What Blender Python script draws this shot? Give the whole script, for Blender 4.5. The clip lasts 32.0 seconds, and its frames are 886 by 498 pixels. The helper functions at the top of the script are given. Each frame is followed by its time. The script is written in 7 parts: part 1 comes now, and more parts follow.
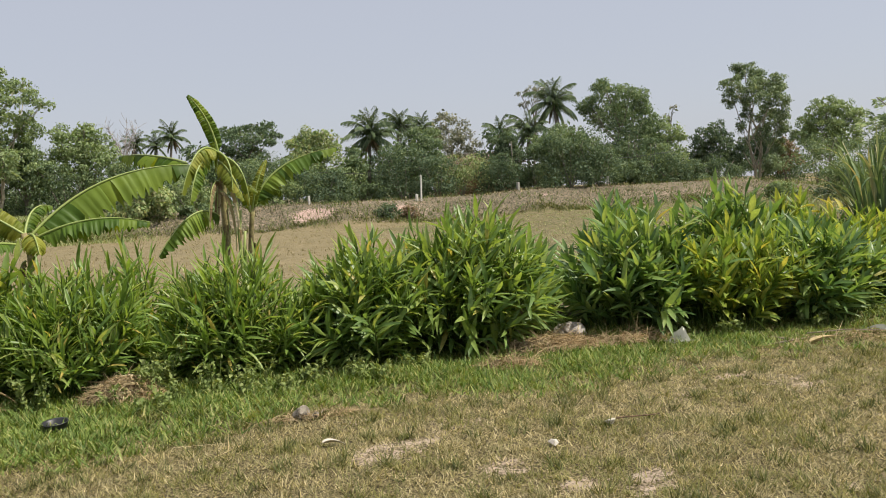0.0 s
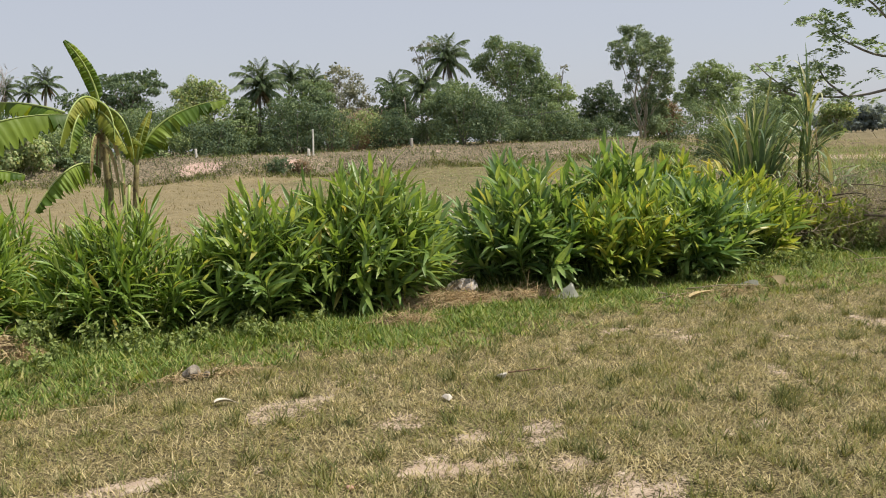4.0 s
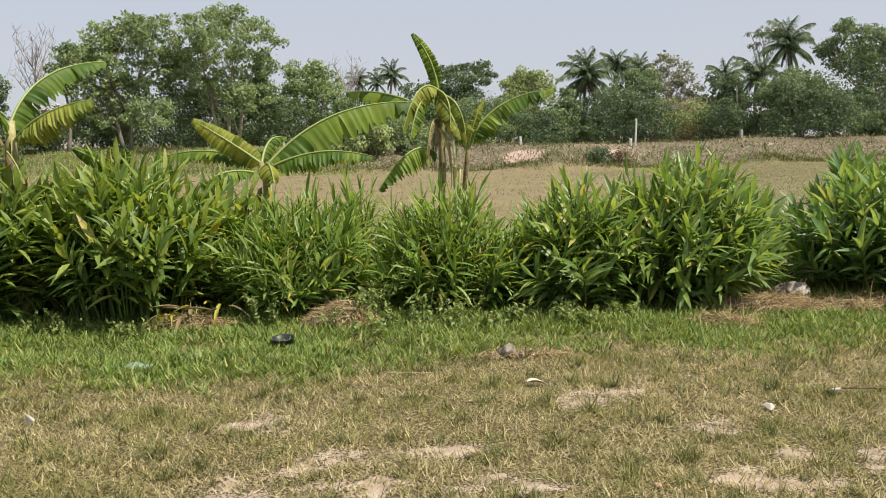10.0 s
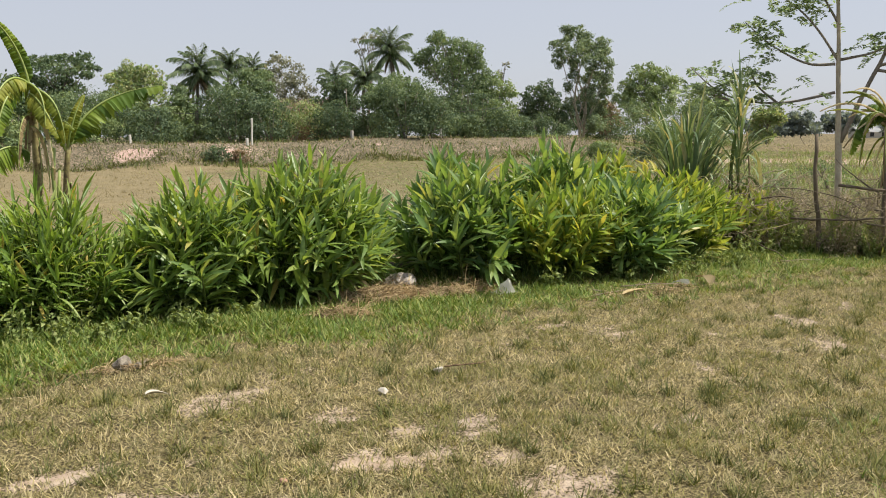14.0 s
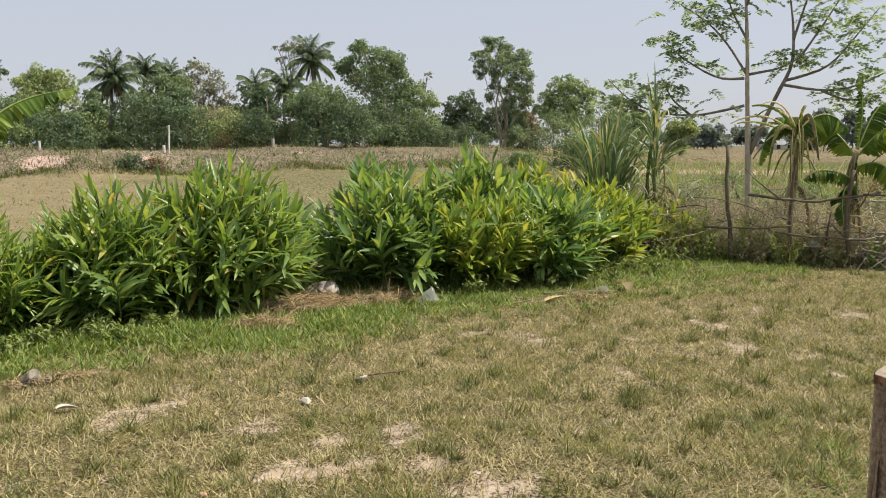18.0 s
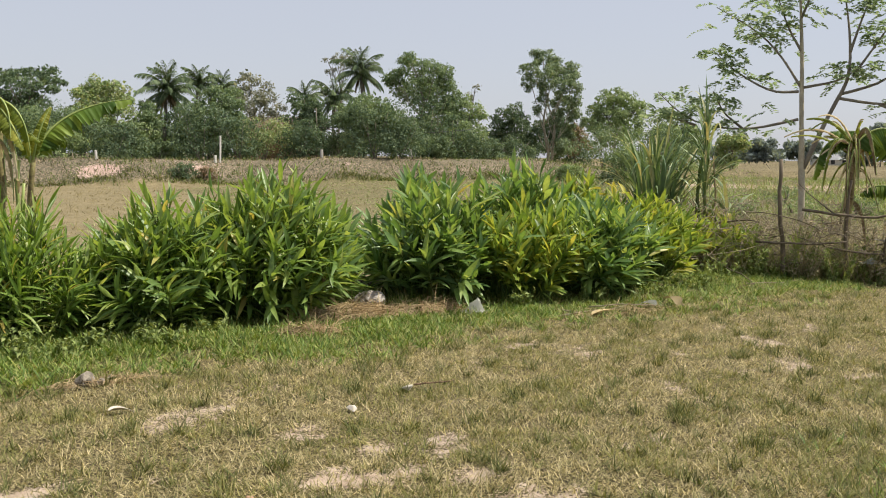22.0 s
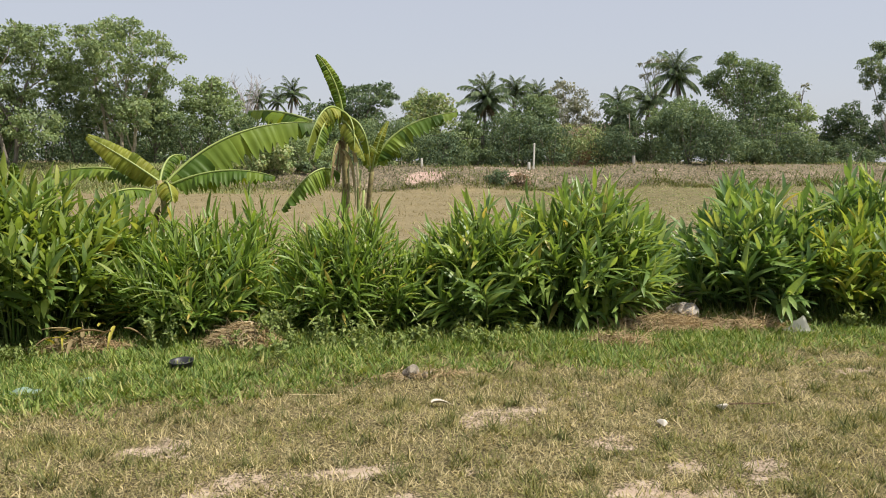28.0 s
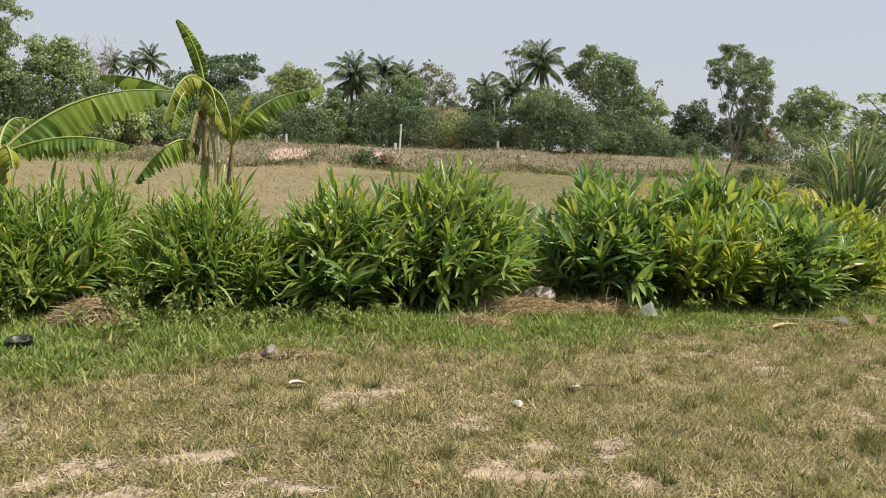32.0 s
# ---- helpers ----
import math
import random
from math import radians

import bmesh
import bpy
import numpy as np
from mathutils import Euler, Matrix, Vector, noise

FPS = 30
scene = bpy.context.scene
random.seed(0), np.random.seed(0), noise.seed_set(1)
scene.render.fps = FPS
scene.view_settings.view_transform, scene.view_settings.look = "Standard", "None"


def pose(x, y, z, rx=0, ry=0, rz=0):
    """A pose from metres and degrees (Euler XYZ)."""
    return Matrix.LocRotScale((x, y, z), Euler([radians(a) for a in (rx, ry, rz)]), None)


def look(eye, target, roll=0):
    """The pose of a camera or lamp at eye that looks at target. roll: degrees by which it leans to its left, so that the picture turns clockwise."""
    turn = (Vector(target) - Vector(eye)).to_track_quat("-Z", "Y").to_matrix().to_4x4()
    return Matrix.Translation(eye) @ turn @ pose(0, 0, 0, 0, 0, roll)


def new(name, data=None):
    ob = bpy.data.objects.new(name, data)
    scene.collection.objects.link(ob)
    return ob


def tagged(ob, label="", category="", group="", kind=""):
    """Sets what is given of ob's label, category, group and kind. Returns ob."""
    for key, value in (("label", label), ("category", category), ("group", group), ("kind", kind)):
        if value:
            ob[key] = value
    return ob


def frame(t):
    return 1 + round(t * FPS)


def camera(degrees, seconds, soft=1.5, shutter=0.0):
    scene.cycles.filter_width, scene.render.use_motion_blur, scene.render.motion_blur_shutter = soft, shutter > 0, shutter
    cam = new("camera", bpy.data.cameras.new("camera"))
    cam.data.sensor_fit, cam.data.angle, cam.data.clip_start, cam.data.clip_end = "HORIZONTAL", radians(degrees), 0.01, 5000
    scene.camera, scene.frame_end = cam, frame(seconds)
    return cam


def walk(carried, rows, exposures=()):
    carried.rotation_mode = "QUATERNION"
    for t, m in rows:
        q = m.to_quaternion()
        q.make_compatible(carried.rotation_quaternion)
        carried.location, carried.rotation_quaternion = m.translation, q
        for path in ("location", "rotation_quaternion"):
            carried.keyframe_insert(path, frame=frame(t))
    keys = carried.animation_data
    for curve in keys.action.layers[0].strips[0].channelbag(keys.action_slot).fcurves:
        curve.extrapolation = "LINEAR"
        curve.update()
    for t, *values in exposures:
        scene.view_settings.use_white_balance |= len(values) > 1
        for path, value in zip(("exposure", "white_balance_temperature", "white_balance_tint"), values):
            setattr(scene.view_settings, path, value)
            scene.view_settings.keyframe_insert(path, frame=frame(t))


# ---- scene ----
cam = camera(54.83, 32.0, soft=1.0)
PATH = [   # seconds, eye, compass angle, pitch, roll
    (0, 0.032, -0.011, 1.497, 18.39, -3.89, -2.90),
    (0.5, 0.030, -0.012, 1.498, 19.25, -5.31, -4.26),
    (1, 0.027, -0.009, 1.495, 20.74, -6.67, -3.36),
    (1.5, 0.024, -0.015, 1.499, 23.02, -7.08, -2.28),
    (2, 0.020, -0.010, 1.494, 24.76, -6.99, -2.28),
    (2.5, 0.022, -0.012, 1.498, 25.99, -6.73, -2.31),
    (4.5, 0.016, 0.012, 1.506, 24.74, -7.39, -1.51),
    (5, 0.006, 0.022, 1.505, 16.96, -7.97, -1.83),
    (5.5, 0.010, 0.032, 1.499, 11.43, -8.01, -1.62),
    (6, -0.002, 0.023, 1.500, 6.85, -8.31, -0.96),
    (6.5, -0.001, 0.019, 1.503, 5.06, -7.89, -1.70),
    (7, 0.001, 0.006, 1.497, 3.84, -7.72, -1.79),
    (7.5, -0.007, 0.012, 1.500, 2.68, -7.48, -1.64),
    (8, -0.007, 0.014, 1.502, 1.95, -8.17, -1.96),
    (8.5, -0.005, 0.017, 1.501, 0.60, -7.52, -2.29),
    (9, -0.003, 0.011, 1.500, -0.00, -7.56, -2.18),
    (9.5, 0.002, 0.016, 1.502, 1.39, -7.39, -2.01),
    (10, -0.009, 0.020, 1.498, 4.46, -7.31, -0.91),
    (10.5, -0.008, 0.027, 1.497, 5.77, -7.37, -1.29),
    (11, 0.004, 0.022, 1.499, 14.01, -7.83, -0.74),
    (11.5, 0.014, 0.015, 1.498, 22.25, -7.30, -0.99),
    (12, 0.019, 0.012, 1.501, 25.39, -7.33, -1.15),
    (12.5, 0.020, 0.010, 1.497, 25.74, -6.73, -1.22),
    (13, 0.006, -0.009, 1.505, 25.88, -6.92, -0.94),
    (13.5, 0.007, -0.010, 1.502, 27.54, -7.35, -0.82),
    (14, 0.013, -0.010, 1.509, 29.62, -7.61, -0.26),
    (14.5, 0.021, -0.015, 1.512, 32.53, -6.71, -0.56),
    (16.5, 0.020, -0.020, 1.505, 35.37, -7.22, -1.73),
    (17, 0.015, -0.019, 1.499, 33.85, -7.23, -1.20),
    (17.5, 0.017, -0.011, 1.500, 34.03, -7.16, -0.01),
    (18, 0.012, -0.002, 1.498, 34.84, -6.99, 0.21),
    (18.5, 0.009, 0.003, 1.494, 33.98, -7.27, 0.10),
    (19, 0.010, -0.003, 1.496, 33.85, -6.87, 0.24),
    (19.5, 0.012, -0.008, 1.499, 34.07, -6.31, -0.29),
    (20, 0.012, -0.022, 1.503, 34.98, -6.18, -0.25),
    (20.5, 0.009, -0.019, 1.501, 34.55, -5.84, -0.58),
    (21, 0.002, -0.014, 1.498, 31.71, -5.94, -0.28),
    (21.5, 0.002, -0.010, 1.495, 30.80, -5.98, -0.36),
    (22, -0.000, 0.004, 1.486, 31.77, -6.20, 0.67),
    (22.5, -0.003, 0.014, 1.492, 31.90, -6.29, 1.12),
    (23, -0.001, 0.008, 1.493, 32.43, -6.08, 1.10),
    (23.5, 0.003, 0.004, 1.490, 32.52, -6.20, 1.19),
    (24, -0.003, -0.001, 1.496, 31.50, -5.60, 0.99),
    (24.5, -0.009, -0.002, 1.493, 27.53, -6.00, 1.23),
    (25, -0.004, -0.001, 1.495, 26.73, -5.80, 0.87),
    (25.5, -0.021, 0.008, 1.494, 23.00, -6.10, 0.80),
    (26, -0.035, 0.007, 1.492, 16.48, -6.04, 0.96),
    (26.5, -0.045, 0.001, 1.486, 9.96, -6.34, 0.47),
    (28.5, -0.041, -0.019, 1.511, 12.82, -5.93, -0.15),
    (29, -0.036, -0.013, 1.511, 16.07, -7.67, 0.09),
    (29.5, -0.033, -0.021, 1.511, 21.24, -6.59, 0.73),
    (30, -0.024, -0.021, 1.512, 23.89, -6.58, -0.33),
    (30.5, -0.027, -0.019, 1.511, 25.10, -6.44, -0.27),
    (31, -0.030, -0.010, 1.510, 24.26, -7.08, 0.76),
    (31.5, -0.027, -0.007, 1.510, 23.67, -6.81, 0.64),
    (32, -0.034, 0.017, 1.507, 20.41, -7.05, 2.80),
]


def cam_rows():
    for t, x, y, z, yaw, pitch, roll in PATH:
        a, b = radians(yaw), radians(pitch)
        aim = (x + math.sin(a) * math.cos(b), y + math.cos(a) * math.cos(b), z + math.sin(b))
        yield t, look((x, y, z), aim, roll)


walk(cam, list(cam_rows()), [(0, 0.1, 6500, 10), (5, 0.14, 6500, 10), (7, 0.2, 6500, 10), (13, 0.22, 6500, 10), (24, 0.22, 6500, 10), (32, 0.2, 6500, 10)])

# ---- sky and sun ----
SUN_AZ, SUN_EL = 118.0, 60.0          # compass angle from +y towards +x
world = bpy.data.worlds.new("sky")
scene.world = world
world.use_nodes = True
wn = world.node_tree.nodes
sky = wn.new("ShaderNodeTexSky")
sky.sky_type, sky.sun_disc = "NISHITA", False
sky.sun_elevation, sky.sun_rotation = radians(SUN_EL), radians(SUN_AZ)
sky.air_density, sky.dust_density, sky.ozone_density = 1.0, 1.5, 2.0
# thin white haze evens the sky out
haze = wn.new("ShaderNodeMix")
haze.data_type = "RGBA"
haze.inputs[0].default_value = 0.74
haze.inputs[7].default_value = (5.24, 5.36, 5.94, 1)
world.node_tree.links.new(sky.outputs[0], haze.inputs[6])
world.node_tree.links.new(haze.outputs[2], wn["Background"].inputs[0])
wn["Background"].inputs[1].default_value = 0.106
sun = new("sun", bpy.data.lights.new("sun", "SUN"))
sun.data.energy, sun.data.angle, sun.data.color = 5.0, radians(0.6), (1.0, 0.93, 0.79)
a, e = radians(SUN_AZ), radians(SUN_EL)
sun.matrix_world = look((0, 0, 30), (-math.sin(a) * math.cos(e), -math.cos(a) * math.cos(e), 30 - math.sin(e)))

# ---- materials ----


def mat(name):
    m = bpy.data.materials.new(name)
    m.use_nodes = True
    nt = m.node_tree
    return m, nt, nt.nodes["Principled BSDF"], nt.links


def ramp(nt, stops):
    r = nt.nodes.new("ShaderNodeValToRGB")
    el = r.color_ramp.elements
    while len(el) < len(stops):
        el.new(0.5)
    for k, (p, c) in enumerate(stops):
        el[k].position, el[k].color = p, (*c, 1)
    return r


def noise_node(nt, scale, detail=4.0, coords="Object", rough=0.6):
    n = nt.nodes.new("ShaderNodeTexNoise")
    n.inputs["Scale"].default_value, n.inputs["Detail"].default_value = scale, detail
    n.inputs["Roughness"].default_value = rough
    tc = nt.nodes.new("ShaderNodeTexCoord")
    nt.links.new(tc.outputs[coords], n.inputs["Vector"])
    return n


def math_node(nt, op, a, b):
    n = nt.nodes.new("ShaderNodeMath")
    n.operation = op
    for k, v in ((0, a), (1, b)):
        if isinstance(v, (int, float)):
            n.inputs[k].default_value = v
        else:
            nt.links.new(v, n.inputs[k])
    return n.outputs[0]


def mix_rgb(nt, fac, a, b, blend="MIX"):
    n = nt.nodes.new("ShaderNodeMix")
    n.data_type, n.blend_type = "RGBA", blend
    for k, v in ((0, fac), (6, a), (7, b)):
        if isinstance(v, (int, float)):
            n.inputs[k].default_value = v
        elif isinstance(v, tuple):
            n.inputs[k].default_value = (*v, 1)
        else:
            nt.links.new(v, n.inputs[k])
    return n.outputs[2]


def bump(nt, bsdf, height, strength, dist):
    b = nt.nodes.new("ShaderNodeBump")
    b.inputs["Strength"].default_value, b.inputs["Distance"].default_value = strength, dist
    nt.links.new(height, b.inputs["Height"])
    nt.links.new(b.outputs[0], bsdf.inputs["Normal"])


def leaf_mat(name, stops, gloss=0.45, through_light=0.3, glow=(1.25, 1.15, 0.55), scale=6.0, veins=0.0, sheen=0.25):
    """Leaf: colour varies from leaf to leaf and along the leaf; thin, so light comes through."""
    m, nt, p, links = mat(name)
    oi, ge = nt.nodes.new("ShaderNodeObjectInfo"), nt.nodes.new("ShaderNodeNewGeometry")
    v = math_node(nt, "FRACT", math_node(nt, "ADD", oi.outputs["Random"], ge.outputs["Random Per Island"]), 0)
    r = ramp(nt, stops)
    links.new(v, r.inputs[0])
    n = noise_node(nt, scale, 3.0)
    shade = ramp(nt, [(0.3, (0.72, 0.74, 0.7)), (0.7, (1.15, 1.12, 1.0))])
    links.new(n.outputs[0], shade.inputs[0])
    col = mix_rgb(nt, 1.0, r.outputs[0], shade.outputs[0], "MULTIPLY")
    links.new(col, p.inputs["Base Color"])
    p.inputs["Roughness"].default_value = gloss
    p.inputs["Specular IOR Level"].default_value = sheen
    t = nt.nodes.new("ShaderNodeBsdfTranslucent")
    links.new(mix_rgb(nt, 1.0, col, glow, "MULTIPLY"), t.inputs[0])
    mx = nt.nodes.new("ShaderNodeMixShader")
    mx.inputs[0].default_value = through_light
    links.new(p.outputs[0], mx.inputs[1])
    links.new(t.outputs[0], mx.inputs[2])
    links.new(mx.outputs[0], nt.nodes["Material Output"].inputs[0])
    if veins:
        w = nt.nodes.new("ShaderNodeTexNoise")
        w.inputs["Scale"].default_value = veins
        bump(nt, p, w.outputs[0], 0.3, 0.01)
    return m


def plain_mat(name, stops, scale=8.0, rough=0.8, bumpy=0.0, metal=0.0, dist=0.01, stretch=None):
    m, nt, p, links = mat(name)
    n = noise_node(nt, scale, 6.0)
    if stretch:
        mp = nt.nodes.new("ShaderNodeMapping")
        mp.inputs["Scale"].default_value = stretch
        tc = nt.nodes.new("ShaderNodeTexCoord")
        links.new(tc.outputs["Object"], mp.inputs[0])
        links.new(mp.outputs[0], n.inputs["Vector"])
    fine = noise_node(nt, scale * 6, 3.0)
    f = math_node(nt, "ADD", math_node(nt, "MULTIPLY", n.outputs[0], 0.7), math_node(nt, "MULTIPLY", fine.outputs[0], 0.3))
    r = ramp(nt, stops)
    links.new(f, r.inputs[0])
    links.new(r.outputs[0], p.inputs["Base Color"])
    p.inputs["Roughness"].default_value, p.inputs["Metallic"].default_value = rough, metal
    if bumpy:
        bump(nt, p, f, bumpy, dist)
    return m


M = {}
M["galangal"] = leaf_mat("narrow_ginger_leaf", [(0.0, (0.125, 0.218, 0.051)), (0.4, (0.207, 0.332, 0.073)), (0.75, (0.302, 0.423, 0.106)), (0.97, (0.427, 0.503, 0.193)), (0.99, (0.654, 0.526, 0.175))], 0.42, 0.44, sheen=0.55)
M["galangal_broad"] = leaf_mat("broad_ginger_leaf", [(0.0, (0.105, 0.2, 0.072)), (0.45, (0.19, 0.315, 0.105)), (0.8, (0.295, 0.42, 0.15)), (0.985, (0.42, 0.5, 0.185)), (1.0, (0.603, 0.492, 0.175))], 0.4, 0.44, sheen=0.55)
M["galangal_dark"] = leaf_mat("dark_ginger_leaf", [(0.0, (0.115, 0.195, 0.052)), (0.45, (0.205, 0.31, 0.075)), (0.8, (0.325, 0.425, 0.11)), (0.985, (0.43, 0.485, 0.135)), (1.0, (0.578, 0.475, 0.133))], 0.4, 0.44, sheen=0.55)
M["galangal_mid"] = leaf_mat("lance_ginger_leaf", [(0.0, (0.125, 0.218, 0.066)), (0.45, (0.214, 0.332, 0.093)), (0.8, (0.315, 0.429, 0.124)), (0.985, (0.415, 0.492, 0.155)), (1.0, (0.603, 0.492, 0.175))], 0.4, 0.44, sheen=0.55)
M["galangal_yellow"] = leaf_mat("yellowing_ginger_leaf", [(0.0, (0.135, 0.23, 0.055)), (0.35, (0.26, 0.375, 0.085)), (0.7, (0.4, 0.485, 0.112)), (0.94, (0.48, 0.515, 0.128)), (1.0, (0.58, 0.52, 0.14))], 0.42, 0.44, sheen=0.45)
M["stem"] = leaf_mat("green_stem", [(0.0, (0.07, 0.13, 0.03)), (1.0, (0.16, 0.2, 0.06))], 0.5, 0.05)
M["dead_leaf"] = leaf_mat("withered_leaf", [(0.0, (0.168, 0.115, 0.068)), (0.6, (0.294, 0.230, 0.135)), (1.0, (0.420, 0.356, 0.225))], 0.8, 0.2, (1, 0.9, 0.7))
# wide tone range: strips imitate the light and dark bands of the pleats
M["banana"] = leaf_mat("banana_leaf", [(0.0, (0.05, 0.105, 0.016)), (0.5, (0.105, 0.19, 0.028)), (1.0, (0.22, 0.31, 0.045))], 0.5, 0.36, (1.5, 1.2, 0.45), 3.0)
M["banana_yellow"] = leaf_mat("yellow_banana_leaf", [(0.0, (0.15, 0.21, 0.03)), (1.0, (0.38, 0.39, 0.08))], 0.5, 0.36, (1.2, 1.1, 0.6), 3.0)
M["midrib"] = plain_mat("leaf_midrib", [(0.3, (0.225, 0.304, 0.072)), (0.7, (0.338, 0.384, 0.120))], 6, 0.45)
M["banana_stem"] = plain_mat("banana_stem", [(0.36, (0.11, 0.075, 0.04)), (0.47, (0.3, 0.25, 0.11)), (0.6, (0.48, 0.49, 0.19))], 5, 0.6, 0.4, 0, 0.02, (1, 1, 0.25))
M["lawn"] = leaf_mat("dry_lawn_grass", [(0.0, (0.135, 0.125, 0.06)), (0.3, (0.285, 0.257, 0.13)), (0.55, (0.44, 0.382, 0.212)), (0.8, (0.57, 0.492, 0.305)), (1.0, (0.7, 0.605, 0.41))], 0.7, 0.25, (1.1, 1.05, 0.7))
M["lawn_green"] = leaf_mat("green_lawn_grass", [(0.0, (0.14, 0.15, 0.05)), (0.5, (0.24, 0.245, 0.09)), (0.85, (0.36, 0.335, 0.145)), (1.0, (0.52, 0.435, 0.24))], 0.6, 0.28, (1.15, 1.1, 0.6))
M["lush"] = leaf_mat("lush_grass", [(0.0, (0.085, 0.15, 0.038)), (0.4, (0.165, 0.255, 0.06)), (0.8, (0.28, 0.345, 0.095)), (1.0, (0.45, 0.43, 0.2))], 0.55, 0.3, (1.2, 1.15, 0.55))
M["straw"] = leaf_mat("straw", [(0.0, (0.420, 0.320, 0.172)), (0.6, (0.600, 0.480, 0.299)), (1.0, (0.740, 0.630, 0.460))], 0.75, 0.12, (1, 1, 0.9))
M["brown_straw"] = leaf_mat("brown_straw", [(0.0, (0.27, 0.19, 0.115)), (0.6, (0.43, 0.325, 0.2)), (1.0, (0.56, 0.45, 0.29))], 0.8, 0.12, (1, 1, 0.9))
M["stubble"] = leaf_mat("rice_stubble", [(0.0, (0.2, 0.165, 0.08)), (0.6, (0.3, 0.245, 0.125)), (1.0, (0.38, 0.315, 0.175))], 0.8, 0.15, (1, 1, 0.8))
M["bank_grass"] = leaf_mat("dry_bank_grass", [(0.0, (0.07, 0.075, 0.042)), (0.3, (0.12, 0.115, 0.07)), (0.65, (0.215, 0.178, 0.128)), (1.0, (0.37, 0.31, 0.24))], 0.8, 0.18, (1, 1, 0.8))
M["weed"] = leaf_mat("green_weed", [(0.0, (0.08, 0.13, 0.035)), (0.6, (0.14, 0.19, 0.05)), (1.0, (0.23, 0.24, 0.08))], 0.6, 0.25)
M["cane"] = leaf_mat("cane_leaf", [(0.0, (0.1, 0.165, 0.085)), (0.5, (0.2, 0.29, 0.155)), (0.85, (0.38, 0.45, 0.29)), (1.0, (0.58, 0.5, 0.3))], 0.42, 0.25)
# far leaf tones, lifted a little to stand for distance haze
TREE_STOPS = {
    "light": [(0.0, (0.181, 0.259, 0.138)), (0.5, (0.276, 0.364, 0.192)), (1.0, (0.400, 0.473, 0.274))],
    "mid": [(0.0, (0.128, 0.196, 0.117)), (0.5, (0.196, 0.271, 0.156)), (1.0, (0.286, 0.357, 0.218))],
    "dark": [(0.0, (0.089, 0.144, 0.100)), (0.5, (0.136, 0.197, 0.125)), (1.0, (0.204, 0.262, 0.168))],
    "grey": [(0.0, (0.165, 0.188, 0.168)), (0.5, (0.267, 0.284, 0.247)), (1.0, (0.414, 0.407, 0.376))],
    "fresh": [(0.0, (0.212, 0.307, 0.150)), (0.5, (0.333, 0.426, 0.215)), (1.0, (0.492, 0.491, 0.310))],
    "rust": [(0.0, (0.189, 0.172, 0.116)), (0.5, (0.298, 0.227, 0.158)), (1.0, (0.453, 0.301, 0.251))],
    # pale blue-grey air haze painted into the leaf colour
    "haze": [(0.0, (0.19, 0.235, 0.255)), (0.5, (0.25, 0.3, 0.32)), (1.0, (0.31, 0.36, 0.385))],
    "euc": [(0.0, (0.135, 0.2, 0.135)), (0.5, (0.22, 0.295, 0.19)), (1.0, (0.35, 0.41, 0.285))],
}
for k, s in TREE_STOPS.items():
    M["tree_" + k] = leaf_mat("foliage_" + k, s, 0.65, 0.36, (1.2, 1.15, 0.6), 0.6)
M["feather"] = leaf_mat("feathery_leaf", [(0.0, (0.22, 0.31, 0.175)), (0.5, (0.34, 0.43, 0.265)), (1.0, (0.52, 0.57, 0.42))], 0.6, 0.52, (1.0, 1.03, 0.78), 3.0)
M["fence_weed"] = leaf_mat("pale_fence_weed", [(0.0, (0.172, 0.233, 0.083)), (0.6, (0.265, 0.337, 0.121)), (1.0, (0.391, 0.441, 0.198))], 0.7, 0.3)
M["fence_dry"] = leaf_mat("pale_dry_weed", [(0.0, (0.26, 0.215, 0.135)), (0.6, (0.41, 0.35, 0.23)), (1.0, (0.57, 0.5, 0.36))], 0.8, 0.25, (1, 1, 0.8))
M["meadow"] = leaf_mat("meadow_weed", [(0.0, (0.18, 0.24, 0.1)), (0.5, (0.285, 0.345, 0.155)), (0.8, (0.4, 0.425, 0.225)), (1.0, (0.53, 0.49, 0.31))], 0.7, 0.25)
M["clod"] = plain_mat("dry_clod", [(0.4, (0.1, 0.085, 0.065)), (0.6, (0.42, 0.37, 0.3))], 14, 0.95, 0.4)
M["palm"] = leaf_mat("palm_frond", [(0.0, (0.095, 0.15, 0.085)), (0.6, (0.155, 0.22, 0.12)), (1.0, (0.25, 0.3, 0.18))], 0.5, 0.3)
M["palm_dead"] = leaf_mat("hanging_dry_frond", [(0.0, (0.16, 0.12, 0.07)), (1.0, (0.3, 0.23, 0.14))], 0.8, 0.1)
M["bark"] = plain_mat("grey_bark", [(0.3, (0.12, 0.1, 0.08)), (0.7, (0.3, 0.27, 0.22))], 5, 0.9, 0.5, 0, 0.02, (1, 1, 0.3))
M["pale_bark"] = plain_mat("pale_bark", [(0.3, (0.273, 0.235, 0.171)), (0.55, (0.441, 0.388, 0.288)), (0.75, (0.546, 0.490, 0.369))], 4, 0.85, 0.3, 0, 0.02)
M["twig"] = plain_mat("dry_twig", [(0.3, (0.19, 0.15, 0.105)), (0.7, (0.42, 0.345, 0.25))], 10, 0.9)
M["bare_twig"] = plain_mat("bare_branches", [(0.3, (0.3, 0.26, 0.23)), (0.7, (0.46, 0.42, 0.38))], 3, 0.9)
M["log"] = plain_mat("weathered_log", [(0.41, (0.075, 0.05, 0.032)), (0.48, (0.21, 0.15, 0.1)), (0.55, (0.32, 0.24, 0.165)), (0.63, (0.5, 0.4, 0.29))], 16, 0.9, 1.0, 0, 0.012, (1, 1, 0.16))
